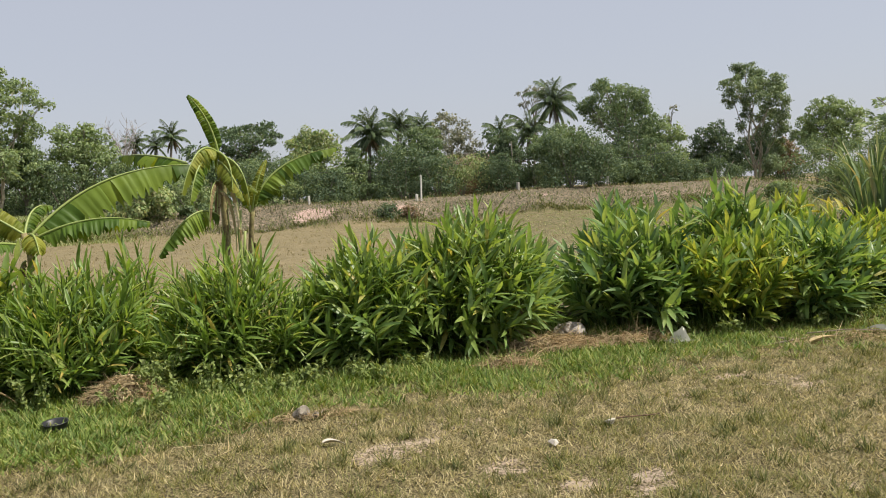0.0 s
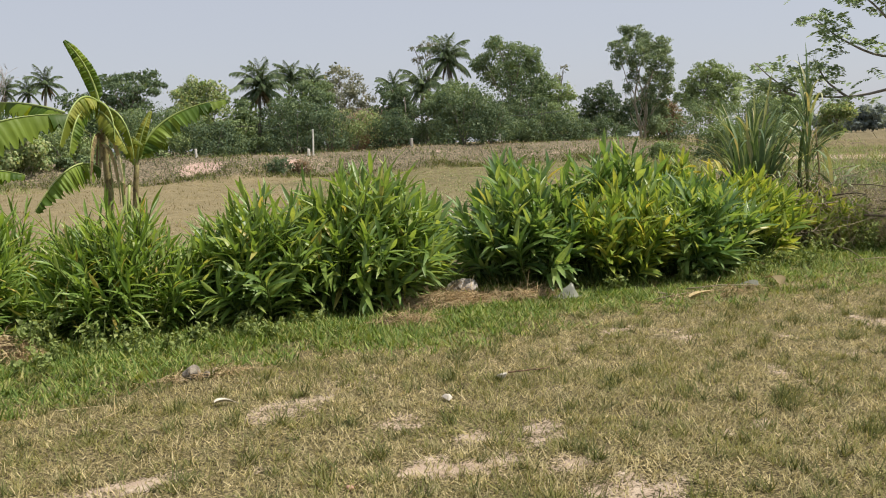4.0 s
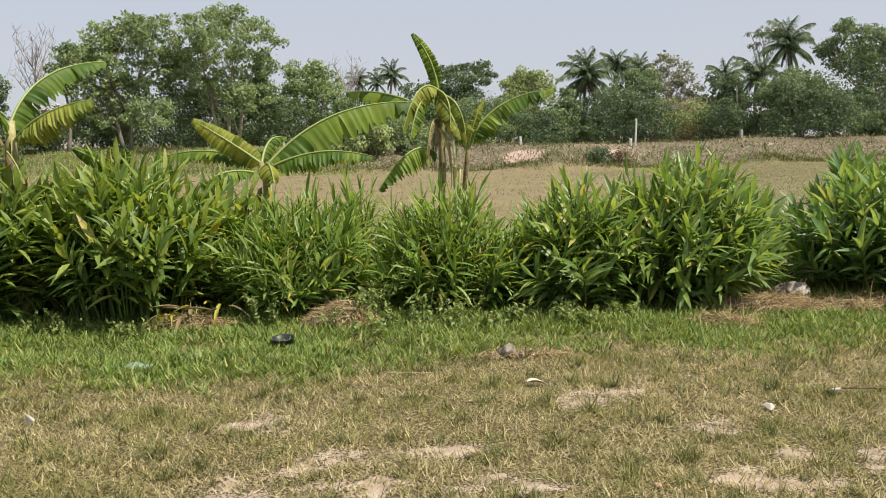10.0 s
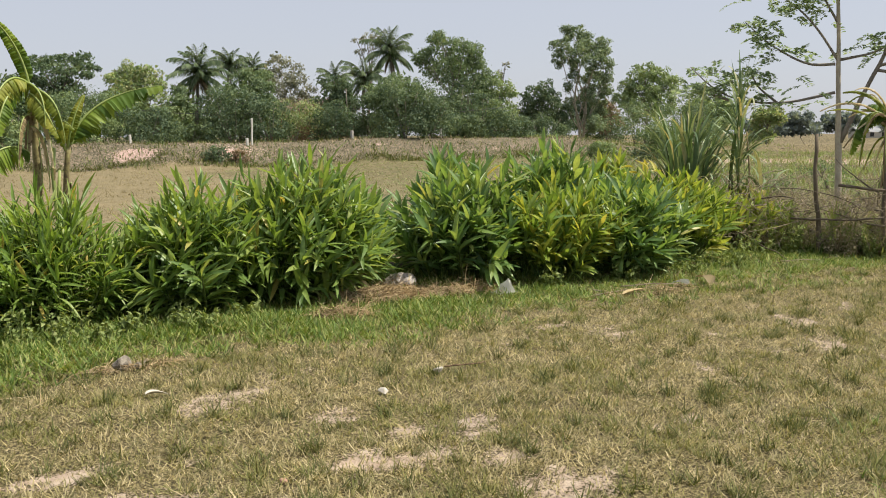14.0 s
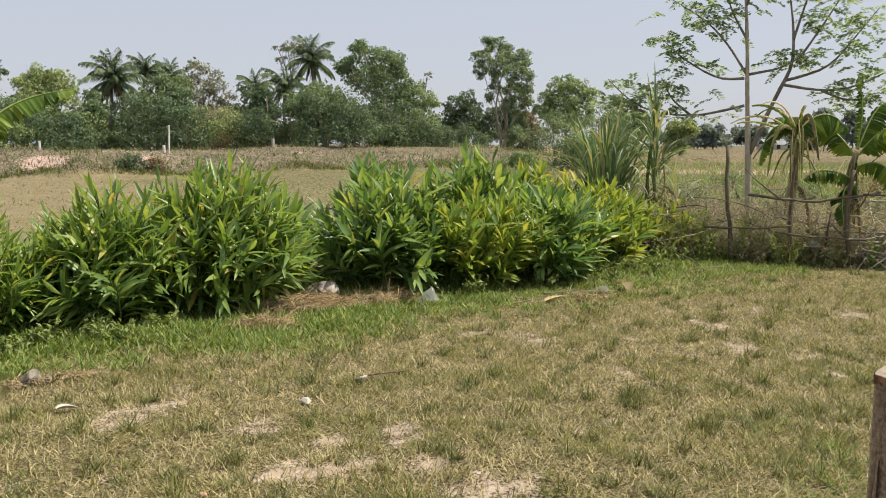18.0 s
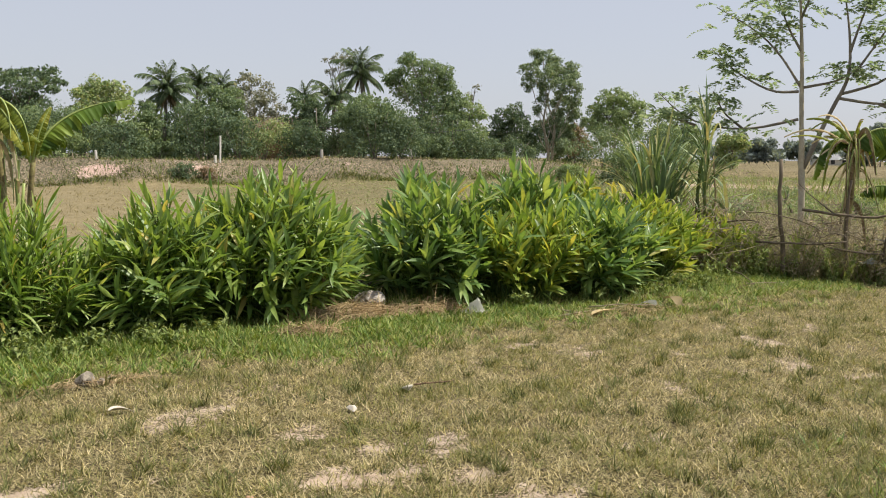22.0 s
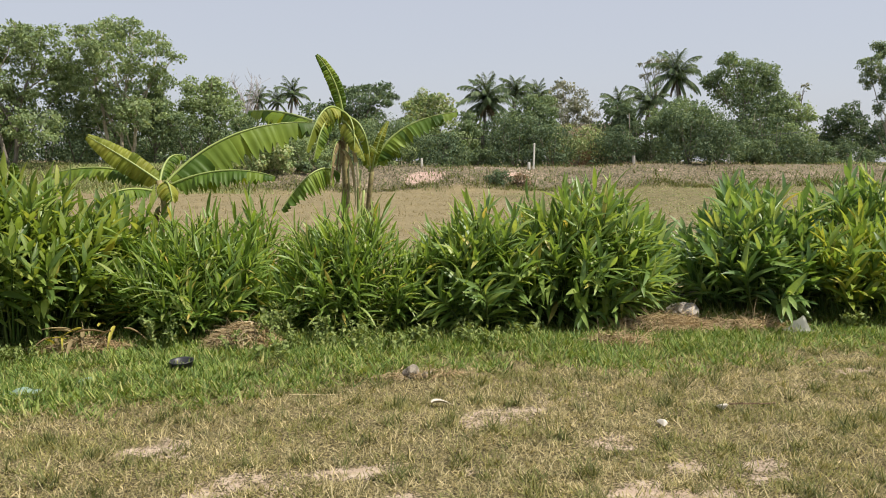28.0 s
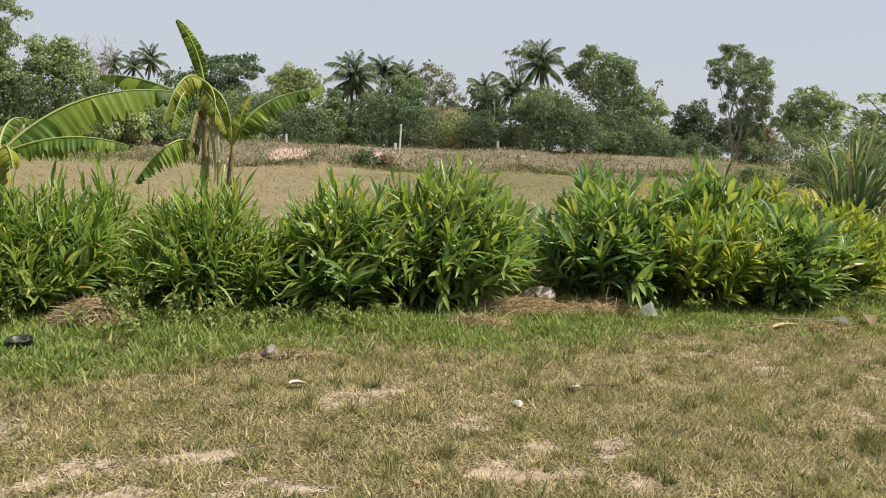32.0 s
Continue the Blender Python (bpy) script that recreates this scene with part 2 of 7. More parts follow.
M["stick"] = plain_mat("grey_brown_stick", [(0.3, (0.07, 0.052, 0.034)), (0.7, (0.2, 0.16, 0.11))], 12, 0.9, 0.6, 0, 0.006, (1, 1, 0.3))
M["tuft"] = leaf_mat("dark_lawn_tuft", [(0.0, (0.06, 0.075, 0.026)), (0.5, (0.135, 0.155, 0.05)), (1.0, (0.28, 0.275, 0.105))], 0.6, 0.25, (1.15, 1.1, 0.6))
M["bark_dark"] = plain_mat("dark_bark", [(0.4, (0.060, 0.034, 0.020)), (0.5, (0.170, 0.105, 0.061)), (0.6, (0.340, 0.230, 0.145))], 22, 0.9, 0.8, 0, 0.006, (1, 1, 0.3))
M["cut_wood"] = plain_mat("cut_wood", [(0.36, (0.13, 0.1, 0.075)), (0.5, (0.29, 0.23, 0.175)), (0.66, (0.46, 0.38, 0.3))], 20, 0.85, 0.5, 0, 0.005)
M["stone"] = plain_mat("grey_stone", [(0.33, (0.12, 0.1, 0.085)), (0.47, (0.26, 0.23, 0.205)), (0.62, (0.42, 0.38, 0.345))], 9, 0.85, 0.35, 0, 0.01)
M["white_bit"] = plain_mat("white_shard", [(0.3, (0.4, 0.36, 0.3)), (0.7, (0.64, 0.59, 0.51))], 14, 0.6, 0.2)
M["concrete"] = plain_mat("whitewashed_concrete", [(0.3, (0.5, 0.48, 0.43)), (0.7, (0.74, 0.72, 0.67))], 5, 0.85, 0.3)
M["old_concrete"] = plain_mat("weathered_concrete", [(0.3, (0.3, 0.28, 0.25)), (0.7, (0.46, 0.44, 0.4))], 5, 0.9, 0.3)
M["black_plastic"] = plain_mat("black_plastic", [(0.3, (0.012, 0.013, 0.015)), (0.7, (0.035, 0.036, 0.04))], 12, 0.42)
M["teal_film"] = leaf_mat("pale_teal_film", [(0.0, (0.2, 0.34, 0.3)), (1.0, (0.36, 0.48, 0.44))], 0.3, 0.35, (1, 1, 1))
M["clear_film"] = leaf_mat("dusty_clear_film", [(0.0, (0.32, 0.33, 0.31)), (1.0, (0.42, 0.43, 0.41))], 0.2, 0.45, (1, 1, 1))
M["brick_red"] = plain_mat("red_shard", [(0.3, (0.36, 0.19, 0.13)), (0.7, (0.48, 0.3, 0.22))], 12, 0.8)
M["house_wall"] = plain_mat("old_plaster", [(0.3, (0.45, 0.42, 0.36)), (0.7, (0.62, 0.59, 0.52))], 0.6, 0.9)
M["house_brown"] = plain_mat("reddish_plank_wall", [(0.3, (0.2, 0.1, 0.065)), (0.7, (0.36, 0.19, 0.13))], 1.2, 0.9)
M["roof_brown"] = plain_mat("brown_sheet_roof", [(0.3, (0.2, 0.14, 0.11)), (0.7, (0.36, 0.27, 0.22))], 0.8, 0.8)
M["roof_grey"] = plain_mat("grey_sheet_roof", [(0.3, (0.42, 0.43, 0.44)), (0.7, (0.6, 0.61, 0.62))], 0.5, 0.6)
M["glass_dark"] = plain_mat("dark_window", [(0.3, (0.02, 0.022, 0.025)), (0.7, (0.04, 0.042, 0.045))], 2, 0.2)
M["wire"] = plain_mat("cable", [(0.3, (0.03, 0.03, 0.03)), (0.7, (0.06, 0.06, 0.06))], 2, 0.6)
M["yellow_leaf"] = leaf_mat("bright_yellow_leaf", [(0.0, (0.52, 0.47, 0.08)), (1.0, (0.6, 0.54, 0.13))], 0.5, 0.35, (1.1, 1, 0.6))


def ground_mat():
    """Soil, thatch and stubble by zone: the zones are stored on the sheet (soil, lush, paddy, bank)."""
    m, nt, p, links = mat("ground_soil_and_thatch")

    def attr(name):
        a = nt.nodes.new("ShaderNodeAttribute")
        a.attribute_name = name
        return a.outputs["Fac"]
    big, mid, fine = noise_node(nt, 0.9, 5), noise_node(nt, 9, 6), noise_node(nt, 70, 4)
    soil = ramp(nt, [(0.3, (0.25, 0.19, 0.14)), (0.5, (0.4, 0.315, 0.245)), (0.7, (0.52, 0.43, 0.345))])
    links.new(mid.outputs[0], soil.inputs[0])
    thatch = ramp(nt, [(0.32, (0.026, 0.022, 0.012)), (0.48, (0.1, 0.082, 0.042)), (0.6, (0.31, 0.26, 0.135)), (0.78, (0.47, 0.39, 0.22))])
    links.new(fine.outputs[0], thatch.inputs[0])
    damp = ramp(nt, [(0.3, (0.05, 0.055, 0.022)), (0.7, (0.15, 0.145, 0.058))])
    links.new(fine.outputs[0], damp.inputs[0])
    paddy = ramp(nt, [(0.25, (0.14, 0.115, 0.062)), (0.5, (0.215, 0.178, 0.103)), (0.75, (0.29, 0.245, 0.15))])
    links.new(mid.outputs[0], paddy.inputs[0])
    bank = ramp(nt, [(0.36, (0.062, 0.064, 0.038)), (0.5, (0.155, 0.133, 0.092)), (0.64, (0.31, 0.245, 0.185))])
    links.new(mid.outputs[0], bank.inputs[0])
    red = ramp(nt, [(0.35, (0.3, 0.205, 0.17)), (0.65, (0.58, 0.435, 0.385))])
    links.new(mid.outputs[0], red.inputs[0])
    edge = math_node(nt, "MULTIPLY", math_node(nt, "SUBTRACT", math_node(nt, "ADD", math_node(nt, "MULTIPLY", mid.outputs[0], 0.6), math_node(nt, "MULTIPLY", fine.outputs[0], 0.4)), 0.5), 2.2)

    def mask(name, grit=None):
        s = math_node(nt, "ADD", attr(name), edge)
        if grit:
            s = math_node(nt, "ADD", s, math_node(nt, "MULTIPLY", math_node(nt, "SUBTRACT", fine.outputs[0], 0.48), grit))
        r = ramp(nt, [(0.38, (0, 0, 0)), (0.62, (1, 1, 1))])
        links.new(s, r.inputs[0])
        return r.outputs[0]
    c = mix_rgb(nt, mask("lush"), thatch.outputs[0], damp.outputs[0])
    c = mix_rgb(nt, mask("paddy"), c, paddy.outputs[0])
    c = mix_rgb(nt, mask("bank"), c, bank.outputs[0])
    c = mix_rgb(nt, mask("red"), c, red.outputs[0])
    c = mix_rgb(nt, mask("soil", 1.1), c, soil.outputs[0])
    tint = ramp(nt, [(0.3, (0.84, 0.84, 0.82)), (0.7, (1.1, 1.08, 1.05))])
    links.new(big.outputs[0], tint.inputs[0])
    links.new(mix_rgb(nt, 1.0, c, tint.outputs[0], "MULTIPLY"), p.inputs["Base Color"])
    p.inputs["Roughness"].default_value = 0.95
    p.inputs["Specular IOR Level"].default_value = 0.15
    h = math_node(nt, "ADD", math_node(nt, "MULTIPLY", mid.outputs[0], 0.8), math_node(nt, "MULTIPLY", fine.outputs[0], 0.4))
    bump(nt, p, h, 0.7, 0.03)
    return m


M["ground"] = ground_mat()

# ---- mesh helpers ----
rng = np.random.default_rng(7)


def from_arrays(name, verts, faces, smooth=True):
    """Mesh from an (n, 3) array and an (m, 3 or 4) array of corners."""
    me = bpy.data.meshes.new(name)
    verts, faces = np.asarray(verts, np.float32), np.asarray(faces, np.int32)
    k = faces.shape[1]
    me.vertices.add(len(verts))
    me.vertices.foreach_set("co", verts.ravel())
    me.loops.add(faces.size)
    me.loops.foreach_set("vertex_index", faces.ravel())
    me.polygons.add(len(faces))
    me.polygons.foreach_set("loop_start", np.arange(0, faces.size, k, dtype=np.int32))
    me.polygons.foreach_set("loop_total", np.full(len(faces), k, np.int32))
    if smooth:
        me.polygons.foreach_set("use_smooth", np.ones(len(faces), bool))
    me.update(calc_edges=True)
    return me


def part(name, me, material, parent=None, label="", kind=""):
    """One mesh object; me is a bmesh or a mesh."""
    if isinstance(me, bmesh.types.BMesh):
        d = bpy.data.meshes.new(name)
        me.normal_update()
        me.to_mesh(d)
        me.free()
        me = d
    if material is not None and not me.materials:
        me.materials.append(material)
    ob = new(name, me)
    ob.parent = parent
    if label or kind:
        tagged(ob, label, kind=kind)
    return ob


def empty(name, at, label, category, group="", rz=0.0):
    ob = new(name)
    ob.empty_display_size = 0.1
    ob.matrix_world = pose(*at, 0, 0, rz)
    return tagged(ob, label, category, group)


def unit(v):
    return v / np.maximum(np.linalg.norm(v, axis=-1, keepdims=True), 1e-9)


def blade_template(rows, fold=0.0, arc=0.0, point=0.5, aspect=0.15, power=2):
    """A pointed leaf along +y, 1 long and 1 wide: rows across, folded along its midrib and arched down. Three points a row. aspect: its width to length in the end."""
    v, f = [], []
    for k in range(rows + 1):
        s = k / rows
        w = 0.5 * max(0.03, math.sin(math.pi * min(1, (0.06 + 0.94 * s)) ** point))
        z = -arc * s ** power
        v += [(-w, s, z + fold * w * aspect), (0, s, z), (w, s, z + fold * w * aspect)]
    for k in range(rows):
        a = 3 * k
        f += [(a, a + 1, a + 4, a + 3), (a + 1, a + 2, a + 5, a + 4)]
    return np.array(v), np.array(f)


def grass_template():
    v = [(-0.5, 0, 0), (0.5, 0, 0), (0.32, 0.55, -0.06), (-0.32, 0.55, -0.06), (0.03, 1, -0.3), (-0.03, 1, -0.3)]
    return np.array(v, float), np.array([(0, 1, 2, 3), (3, 2, 4, 5)])


def thin_template():
    v = [(-0.5, 0, 0), (0.5, 0, 0), (0.14, 1, -0.22), (-0.14, 1, -0.22)]
    return np.array(v, float), np.array([(0, 1, 2, 3)])


def diamond_template():
    v = [(0, 0, 0), (0.5, 0.45, 0.1), (0, 1, -0.12), (-0.5, 0.45, 0.1)]
    return np.array(v, float), np.array([(0, 1, 2, 3)])


def scatter(template, at, along, normal, length, width):
    """Many copies of a template joined: at, along, normal are (n, 3), length and width (n,)."""
    v, f = template
    y = unit(along)
    x = unit(np.cross(y, normal))
    z = np.cross(x, y)
    L, W = np.asarray(length)[:, None, None], np.asarray(width)[:, None, None]
    out = at[:, None] + v[None, :, 0:1] * W * x[:, None] + v[None, :, 1:2] * L * y[:, None] + v[None, :, 2:3] * L * z[:, None]
    n, k = len(at), len(v)
    faces = f[None] + (np.arange(n) * k)[:, None, None]
    return out.reshape(-1, 3), faces.reshape(-1, f.shape[1])


def joined(chunks):
    vs, fs, o = [], [], 0
    for v, f in chunks:
        vs.append(v)
        fs.append(f + o)
        o += len(v)
    return np.concatenate(vs), np.concatenate(fs)


def tube(points, radii, sides=7, rough=0.0, seed=0, cap=True):
    """Tapered, slightly uneven round limb through points."""
    P = np.array(points, float)
    n = len(P)
    r = np.interp(np.linspace(0, 1, n), np.linspace(0, 1, len(radii)), radii)
    g = np.random.default_rng(seed)
    T = unit(np.gradient(P, axis=0))
    ref = np.array([1.0, 0, 0]) if abs(T[0][0]) < 0.8 else np.array([0, 1.0, 0])
    U = unit(np.cross(T, ref))
    V = np.cross(T, U)
    an = np.linspace(0, 2 * math.pi, sides, endpoint=False)
    ring = np.cos(an)[None, :, None] * U[:, None] + np.sin(an)[None, :, None] * V[:, None]
    rr = r[:, None, None] * (1 + rough * g.standard_normal((n, sides, 1)))
    v = (P[:, None] + ring * rr).reshape(-1, 3)
    f = [(k * sides + j, k * sides + (j + 1) % sides, (k + 1) * sides + (j + 1) % sides, (k + 1) * sides + j)
         for k in range(n - 1) for j in range(sides)]
    if cap:
        v = np.concatenate([v, P[:1], P[-1:]])
        o = n * sides
        f += [(o, (j + 1) % sides, j, j) for j in range(sides)]
        f += [(o + 1, (n - 1) * sides + j, (n - 1) * sides + (j + 1) % sides, (n - 1) * sides + (j + 1) % sides) for j in range(sides)]
        tri = [q[:3] for q in f if q[2] == q[3]]
        quad = [q for q in f if q[2] != q[3]]
        return v, quad, tri
    return v, f, []


def tube_mesh(name, tubes):
    me = bpy.data.meshes.new(name)
    vs, fs, o = [], [], 0
    for v, q, t in tubes:
        vs.append(v)
        fs += [tuple(i + o for i in face) for face in list(q) + list(t)]
        o += len(v)
    me.from_pydata(np.concatenate(vs).tolist(), [], fs)
    for p in me.polygons:
        p.use_smooth = True
    me.update()
    return me


def bend(a, b, sag, n=8, side=0.0, seed=0):
    """Points from a to b, bowed by sag upwards and side sideways, with a little wobble."""
    a, b = np.array(a, float), np.array(b, float)
    g = np.random.default_rng(seed)
    s = np.linspace(0, 1, n)[:, None]
    d = b - a
    q = unit(np.cross(d, (0, 0, 1.0)) + 1e-9)
    wob = np.cumsum(g.standard_normal((n, 3)) * np.linalg.norm(d) * 0.012, axis=0) * (s * (1 - s) * 4)
    return a + d * s + np.array([0, 0, 1.0]) * sag * 4 * s * (1 - s) + q * side * 4 * s * (1 - s) + wob


def bezier(p0, p1, p2, n):
    s = np.linspace(0, 1, n)[:, None]
    p0, p1, p2 = (np.array(p, float) for p in (p0, p1, p2))
    return (1 - s) ** 2 * p0 + 2 * s * (1 - s) * p1 + s * s * p2


def polar(az, dist, z=0.0):
    return (dist * math.sin(radians(az)), dist * math.cos(radians(az)), z)


def smooth(x, a, b):
    t = np.clip((np.asarray(x, float) - a) / (b - a), 0, 1)
    return t * t * (3 - 2 * t)


def wobble(x, y, scale, seed=0):
    """Smooth value noise in about -1..1, vectorised."""
    g = np.random.default_rng(900 + seed)
    out = np.zeros(np.broadcast(x, y).shape)
    for k in range(7):
        an, ph, fr = g.uniform(0, 2 * math.pi), g.uniform(0, 2 * math.pi), scale * g.uniform(0.6, 1.9)
        out = out + np.sin((x * math.cos(an) + y * math.sin(an)) * fr + ph)
    return out / 3.2


# ---- ground: one sheet to the horizon ----
def bank_line(x):
    """Foot of the field bank, as y at x."""
    return 44.7 + 0.5 * np.sin(x * 0.13) + 2.5 * smooth(-np.asarray(x, float), 0, 20)


def height(x, y):
    x, y = np.asarray(x, float), np.asarray(y, float)
    z = 0.025 * wobble(x, y, 1.1, 1) * smooth(y, 3.0, 12.0) + 0.012 * wobble(x, y, 3.5, 2)
    z = z + 0.05 * np.exp(-((y - 7.6) / 0.7) ** 2) * smooth(-x, -9.5, -8)
    z = z - 0.18 * smooth(y, 9.3, 11.5) * smooth(-x + 0.2 * y, -12, -8)
    d = y - bank_line(x)
    right = smooth(x, 36, 46)
    top = 1.08 + 0.1 * smooth(-x, 0, 15) - 0.75 * right
    rough = 0.07 * wobble(x, y, 0.9, 4) * smooth(d, 0, 1.5) + 0.05 * wobble(x, y, 2.6, 6) * smooth(d, 0, 0.8) * (1 - smooth(d, 2.5, 3.5))
    bank = smooth((d + 0.5 * wobble(x, y, 0.55, 3) + 0.2 * wobble(x, y, 1.7, 5)) / (1 + 1.2 * smooth(-x, 0, 10)), -0.9, 3.4)
    far = smooth(np.hypot(x, y), 150, 400)
    return z + bank * (top + 0.18 + rough * 0.6 - 0.12 * smooth(d, 5, 12)) * (1 - far) + far * 0.35


SOIL = [(-0.34, 3.65, 0.26, 0.13), (-0.1, 3.6, 0.22, 0.12), (0.45, 3.6, 0.2, 0.13), (-0.66, 3.46, 0.26, 0.14), (0.66, 3.48, 0.16, 0.1), (1.56, 3.44, 0.2, 0.09), (1.86, 3.38, 0.2, 0.08),
        (1.92, 3.75, 0.16, 0.1), (1.05, 3.22, 0.22, 0.08), (0.25, 3.97, 0.2, 0.1), (1.54, 3.56, 0.2, 0.07), (2.18, 3.2, 0.16, 0.07), (3.27, 3.17, 0.2, 0.06), (3.54, 2.98, 0.18, 0.06),
        (4.16, 3.56, 0.22, 0.06), (5.5, 3.74, 0.3, 0.07), (5.5, 3.4, 0.2, 0.05), (5.04, 3.85, 0.2, 0.05), (4.03, 5.29, 0.2, 0.06), (-1.25, 3.45, 0.3, 0.12), (-0.2, 3.2, 0.8, 0.16), (-1.2, 3.1, 0.9, 0.18)]


def soil_at(x, y):
    s = np.zeros(np.broadcast(x, y).shape)
    for cx, cy, a, b in SOIL:
        s = np.maximum(s, np.exp(-(((x - cx) / a) ** 2 + ((y - cy) / b) ** 2) * 0.9))
    s = s * (0.8 + 0.5 * wobble(x, y, 6.0, 9) + 0.5 * wobble(x, y, 19.0, 10))
    bare = smooth(wobble(x, y, 5.0, 61) + 0.4 * wobble(x, y, 2.0, 62) + 0.35 * wobble(x, y, 17.0, 63), 0.5, 1.3) * (1 - smooth(y, 4.6, 6.2)) * smooth(y, 1.0, 2.5)
    return np.clip(np.maximum(s, 0.58 * bare), 0, 1)


def lush_at(x, y):
    edge = 6.15 - 0.2 * (1 - smooth(x, 0.5, 1.1)) - 0.25 * np.exp(-((x - 2.8) / 0.8) ** 2) + 0.3 * wobble(x, y, 1.4, 12) + 0.12 * wobble(x, y, 6, 13) + 0.1 * smooth(x, 4, 7) + 0.1 * smooth(-x, 0, 3)
    s = smooth(y, edge - 0.7, edge + 0.6) * (1 - smooth(y, 8.6, 9.4)) * (1 - 0.5 * smooth(-x, 0.5, 2.5)) * (1 - 0.5 * smooth(x, 3.0, 4.2))
    right = smooth(x - 0.9 * (y - 2.6), 3.3, 5.0) * smooth(-y, -4.2, -3.0) * smooth(y, 0.4, 2.0) * (1 - smooth(x, 8, 13)) * np.clip(0.3 + 0.5 * wobble(x, y, 1.3, 46), 0, 0.5)
    return np.clip(np.maximum(s, right), 0, 1)


def ticks(lo, a, b, hi, step, grow):
    mid = np.arange(a, b + step / 2, step)
    out, s = [], step
    v = b
    while v < hi:
        s *= grow
        v += s
        out.append(min(v, hi))
    left, s, v = [], step, a
    while v > lo:
        s *= grow
        v -= s
        left.append(max(v, lo))
    return np.concatenate([left[::-1], mid, out])


xs = ticks(-1500, -5.5, 12, 1500, 0.13, 1.06)
ys = np.concatenate([ticks(-300, -2.0, 9.5, 40, 0.12, 1.065)[:-1], np.arange(40, 60, 0.4), 60 + 0.4 * np.cumsum(1.09 ** np.arange(66))])
X, Y = np.meshgrid(xs, ys)
Z = height(X, Y)
nx, ny = len(xs), len(ys)
idx = np.arange(nx * ny).reshape(ny, nx)
faces = np.stack([idx[:-1, :-1], idx[:-1, 1:], idx[1:, 1:], idx[1:, :-1]], -1).reshape(-1, 4)
gm = from_arrays("ground", np.stack([X, Y, Z], -1).reshape(-1, 3), faces)
d = Y - bank_line(X)
zones = {
    "soil": soil_at(X, Y),
    "lush": np.maximum(np.maximum(np.maximum(lush_at(X, Y), 0.62 * smooth(-X, -3, 3) * smooth(d, -3.0, -1.0) * (1 - smooth(d, 25, 40))), 0.75 * smooth(Y, 10, 12) * smooth(X / np.maximum(Y, 1) + 0.1 * wobble(X, Y, 0.4, 53), 0.15, 0.32) * (1 - smooth(d, -0.8, 0.4))), smooth(X - 0.62 * Y + 0.8 * wobble(X, Y, 0.5, 44), 3.9, 6.5) * smooth(X + 1.3 * Y + 2.0 * wobble(X, Y, 0.35, 45), 15.5, 22) * (1 - 0.5 * smooth(np.hypot(X, Y), 300, 700)) * np.clip(0.85 + 0.3 * wobble(X, Y, 0.3, 43), 0, 1) * (0.1 + 0.25 * smooth(np.hypot(X, Y), 15, 22))),
    "paddy": smooth(Y, 9.0, 10.0) * (1 - smooth(d, -0.8, 0.4)) * (1 - smooth(X - 0.62 * Y, 4.2, 5.2)) * (1 - 0.5 * smooth(X / np.maximum(Y, 1) + 0.1 * wobble(X, Y, 0.4, 53), 0.15, 0.32)) + smooth(X, 38, 48) * smooth(Y, 30, 40) * np.clip(0.3 + 0.4 * wobble(X * 0.5, Y, 0.09, 57), 0, 1),
    "bank": smooth(d, -0.8, 0.4) * (1 - 0.7 * smooth(-X, -1, 4)) * (1 - 0.65 * smooth(X, 36, 46)),
    "red": 1.25 * np.exp(-((X - 8.1) / 1.2) ** 2 - ((d - 1.2) / 0.8) ** 2) + 0.7 * np.exp(-((X - 13.2) / 0.7) ** 2 - ((d - 1.5) / 0.4) ** 2)
    + 0.6 * np.exp(-((X - 22) / 1.2) ** 2 - ((d - 2.0) / 0.4) ** 2)
    + np.clip(0.05 + 0.35 * wobble(X, 2 * Y, 0.45, 71), 0, 0.36) * smooth(d, 0.2, 1.2) * (1 - smooth(d, 3.6, 6)) * smooth(X, -1, 3) * (1 - smooth(X, 34, 42))
    + 1.0 * np.exp(-(((X * 0.62 + Y * 0.78) - 48 - 3 * wobble(X, Y, 0.1, 51)) / 3.5) ** 2) * smooth(X - 0.95 * Y, 0, 6),
}
for k, v in zones.items():
    gm.attributes.new(k, "FLOAT", "POINT").data.foreach_set("value", v.ravel().astype(np.float32))
ground = part("ground", gm, M["ground"])
tagged(ground, "dry lawn, rice stubble field and low earth bank", "ground", kind="structure")


def ground_z(x, y):
    return float(height(x, y))


# ---- far trees ----
def leafy(c, size, count, leaf, g, squash=0.75, loose=0.0):
    """Leaves on the outside of clumps round the points c: they face outwards and upwards, so that each clump has a lit and a shaded side."""
    which = g.choice(len(c), count, p=size ** 2 / np.sum(size ** 2))
    v = unit(g.standard_normal((count, 3)) + (0, 0, 0.25))
    rr = g.uniform(0.35, 1.0, count) ** (0.4 + loose) * np.where(g.random(count) < 0.14 + 0.15 * loose, g.uniform(1.0, 1.7, count), 1.0)
    at = c[which] + v * (size[which] * rr)[:, None] * (1.0, 1.0, squash)
    nor = unit(v * 0.8 + g.standard_normal((count, 3)) * 0.38 + (0, 0, 0.35))
    alo = unit(np.cross(nor, g.standard_normal((count, 3))) - np.array([0, 0, 0.35]))
    return at, alo, nor, leaf * g.uniform(0.6, 1.35, count)


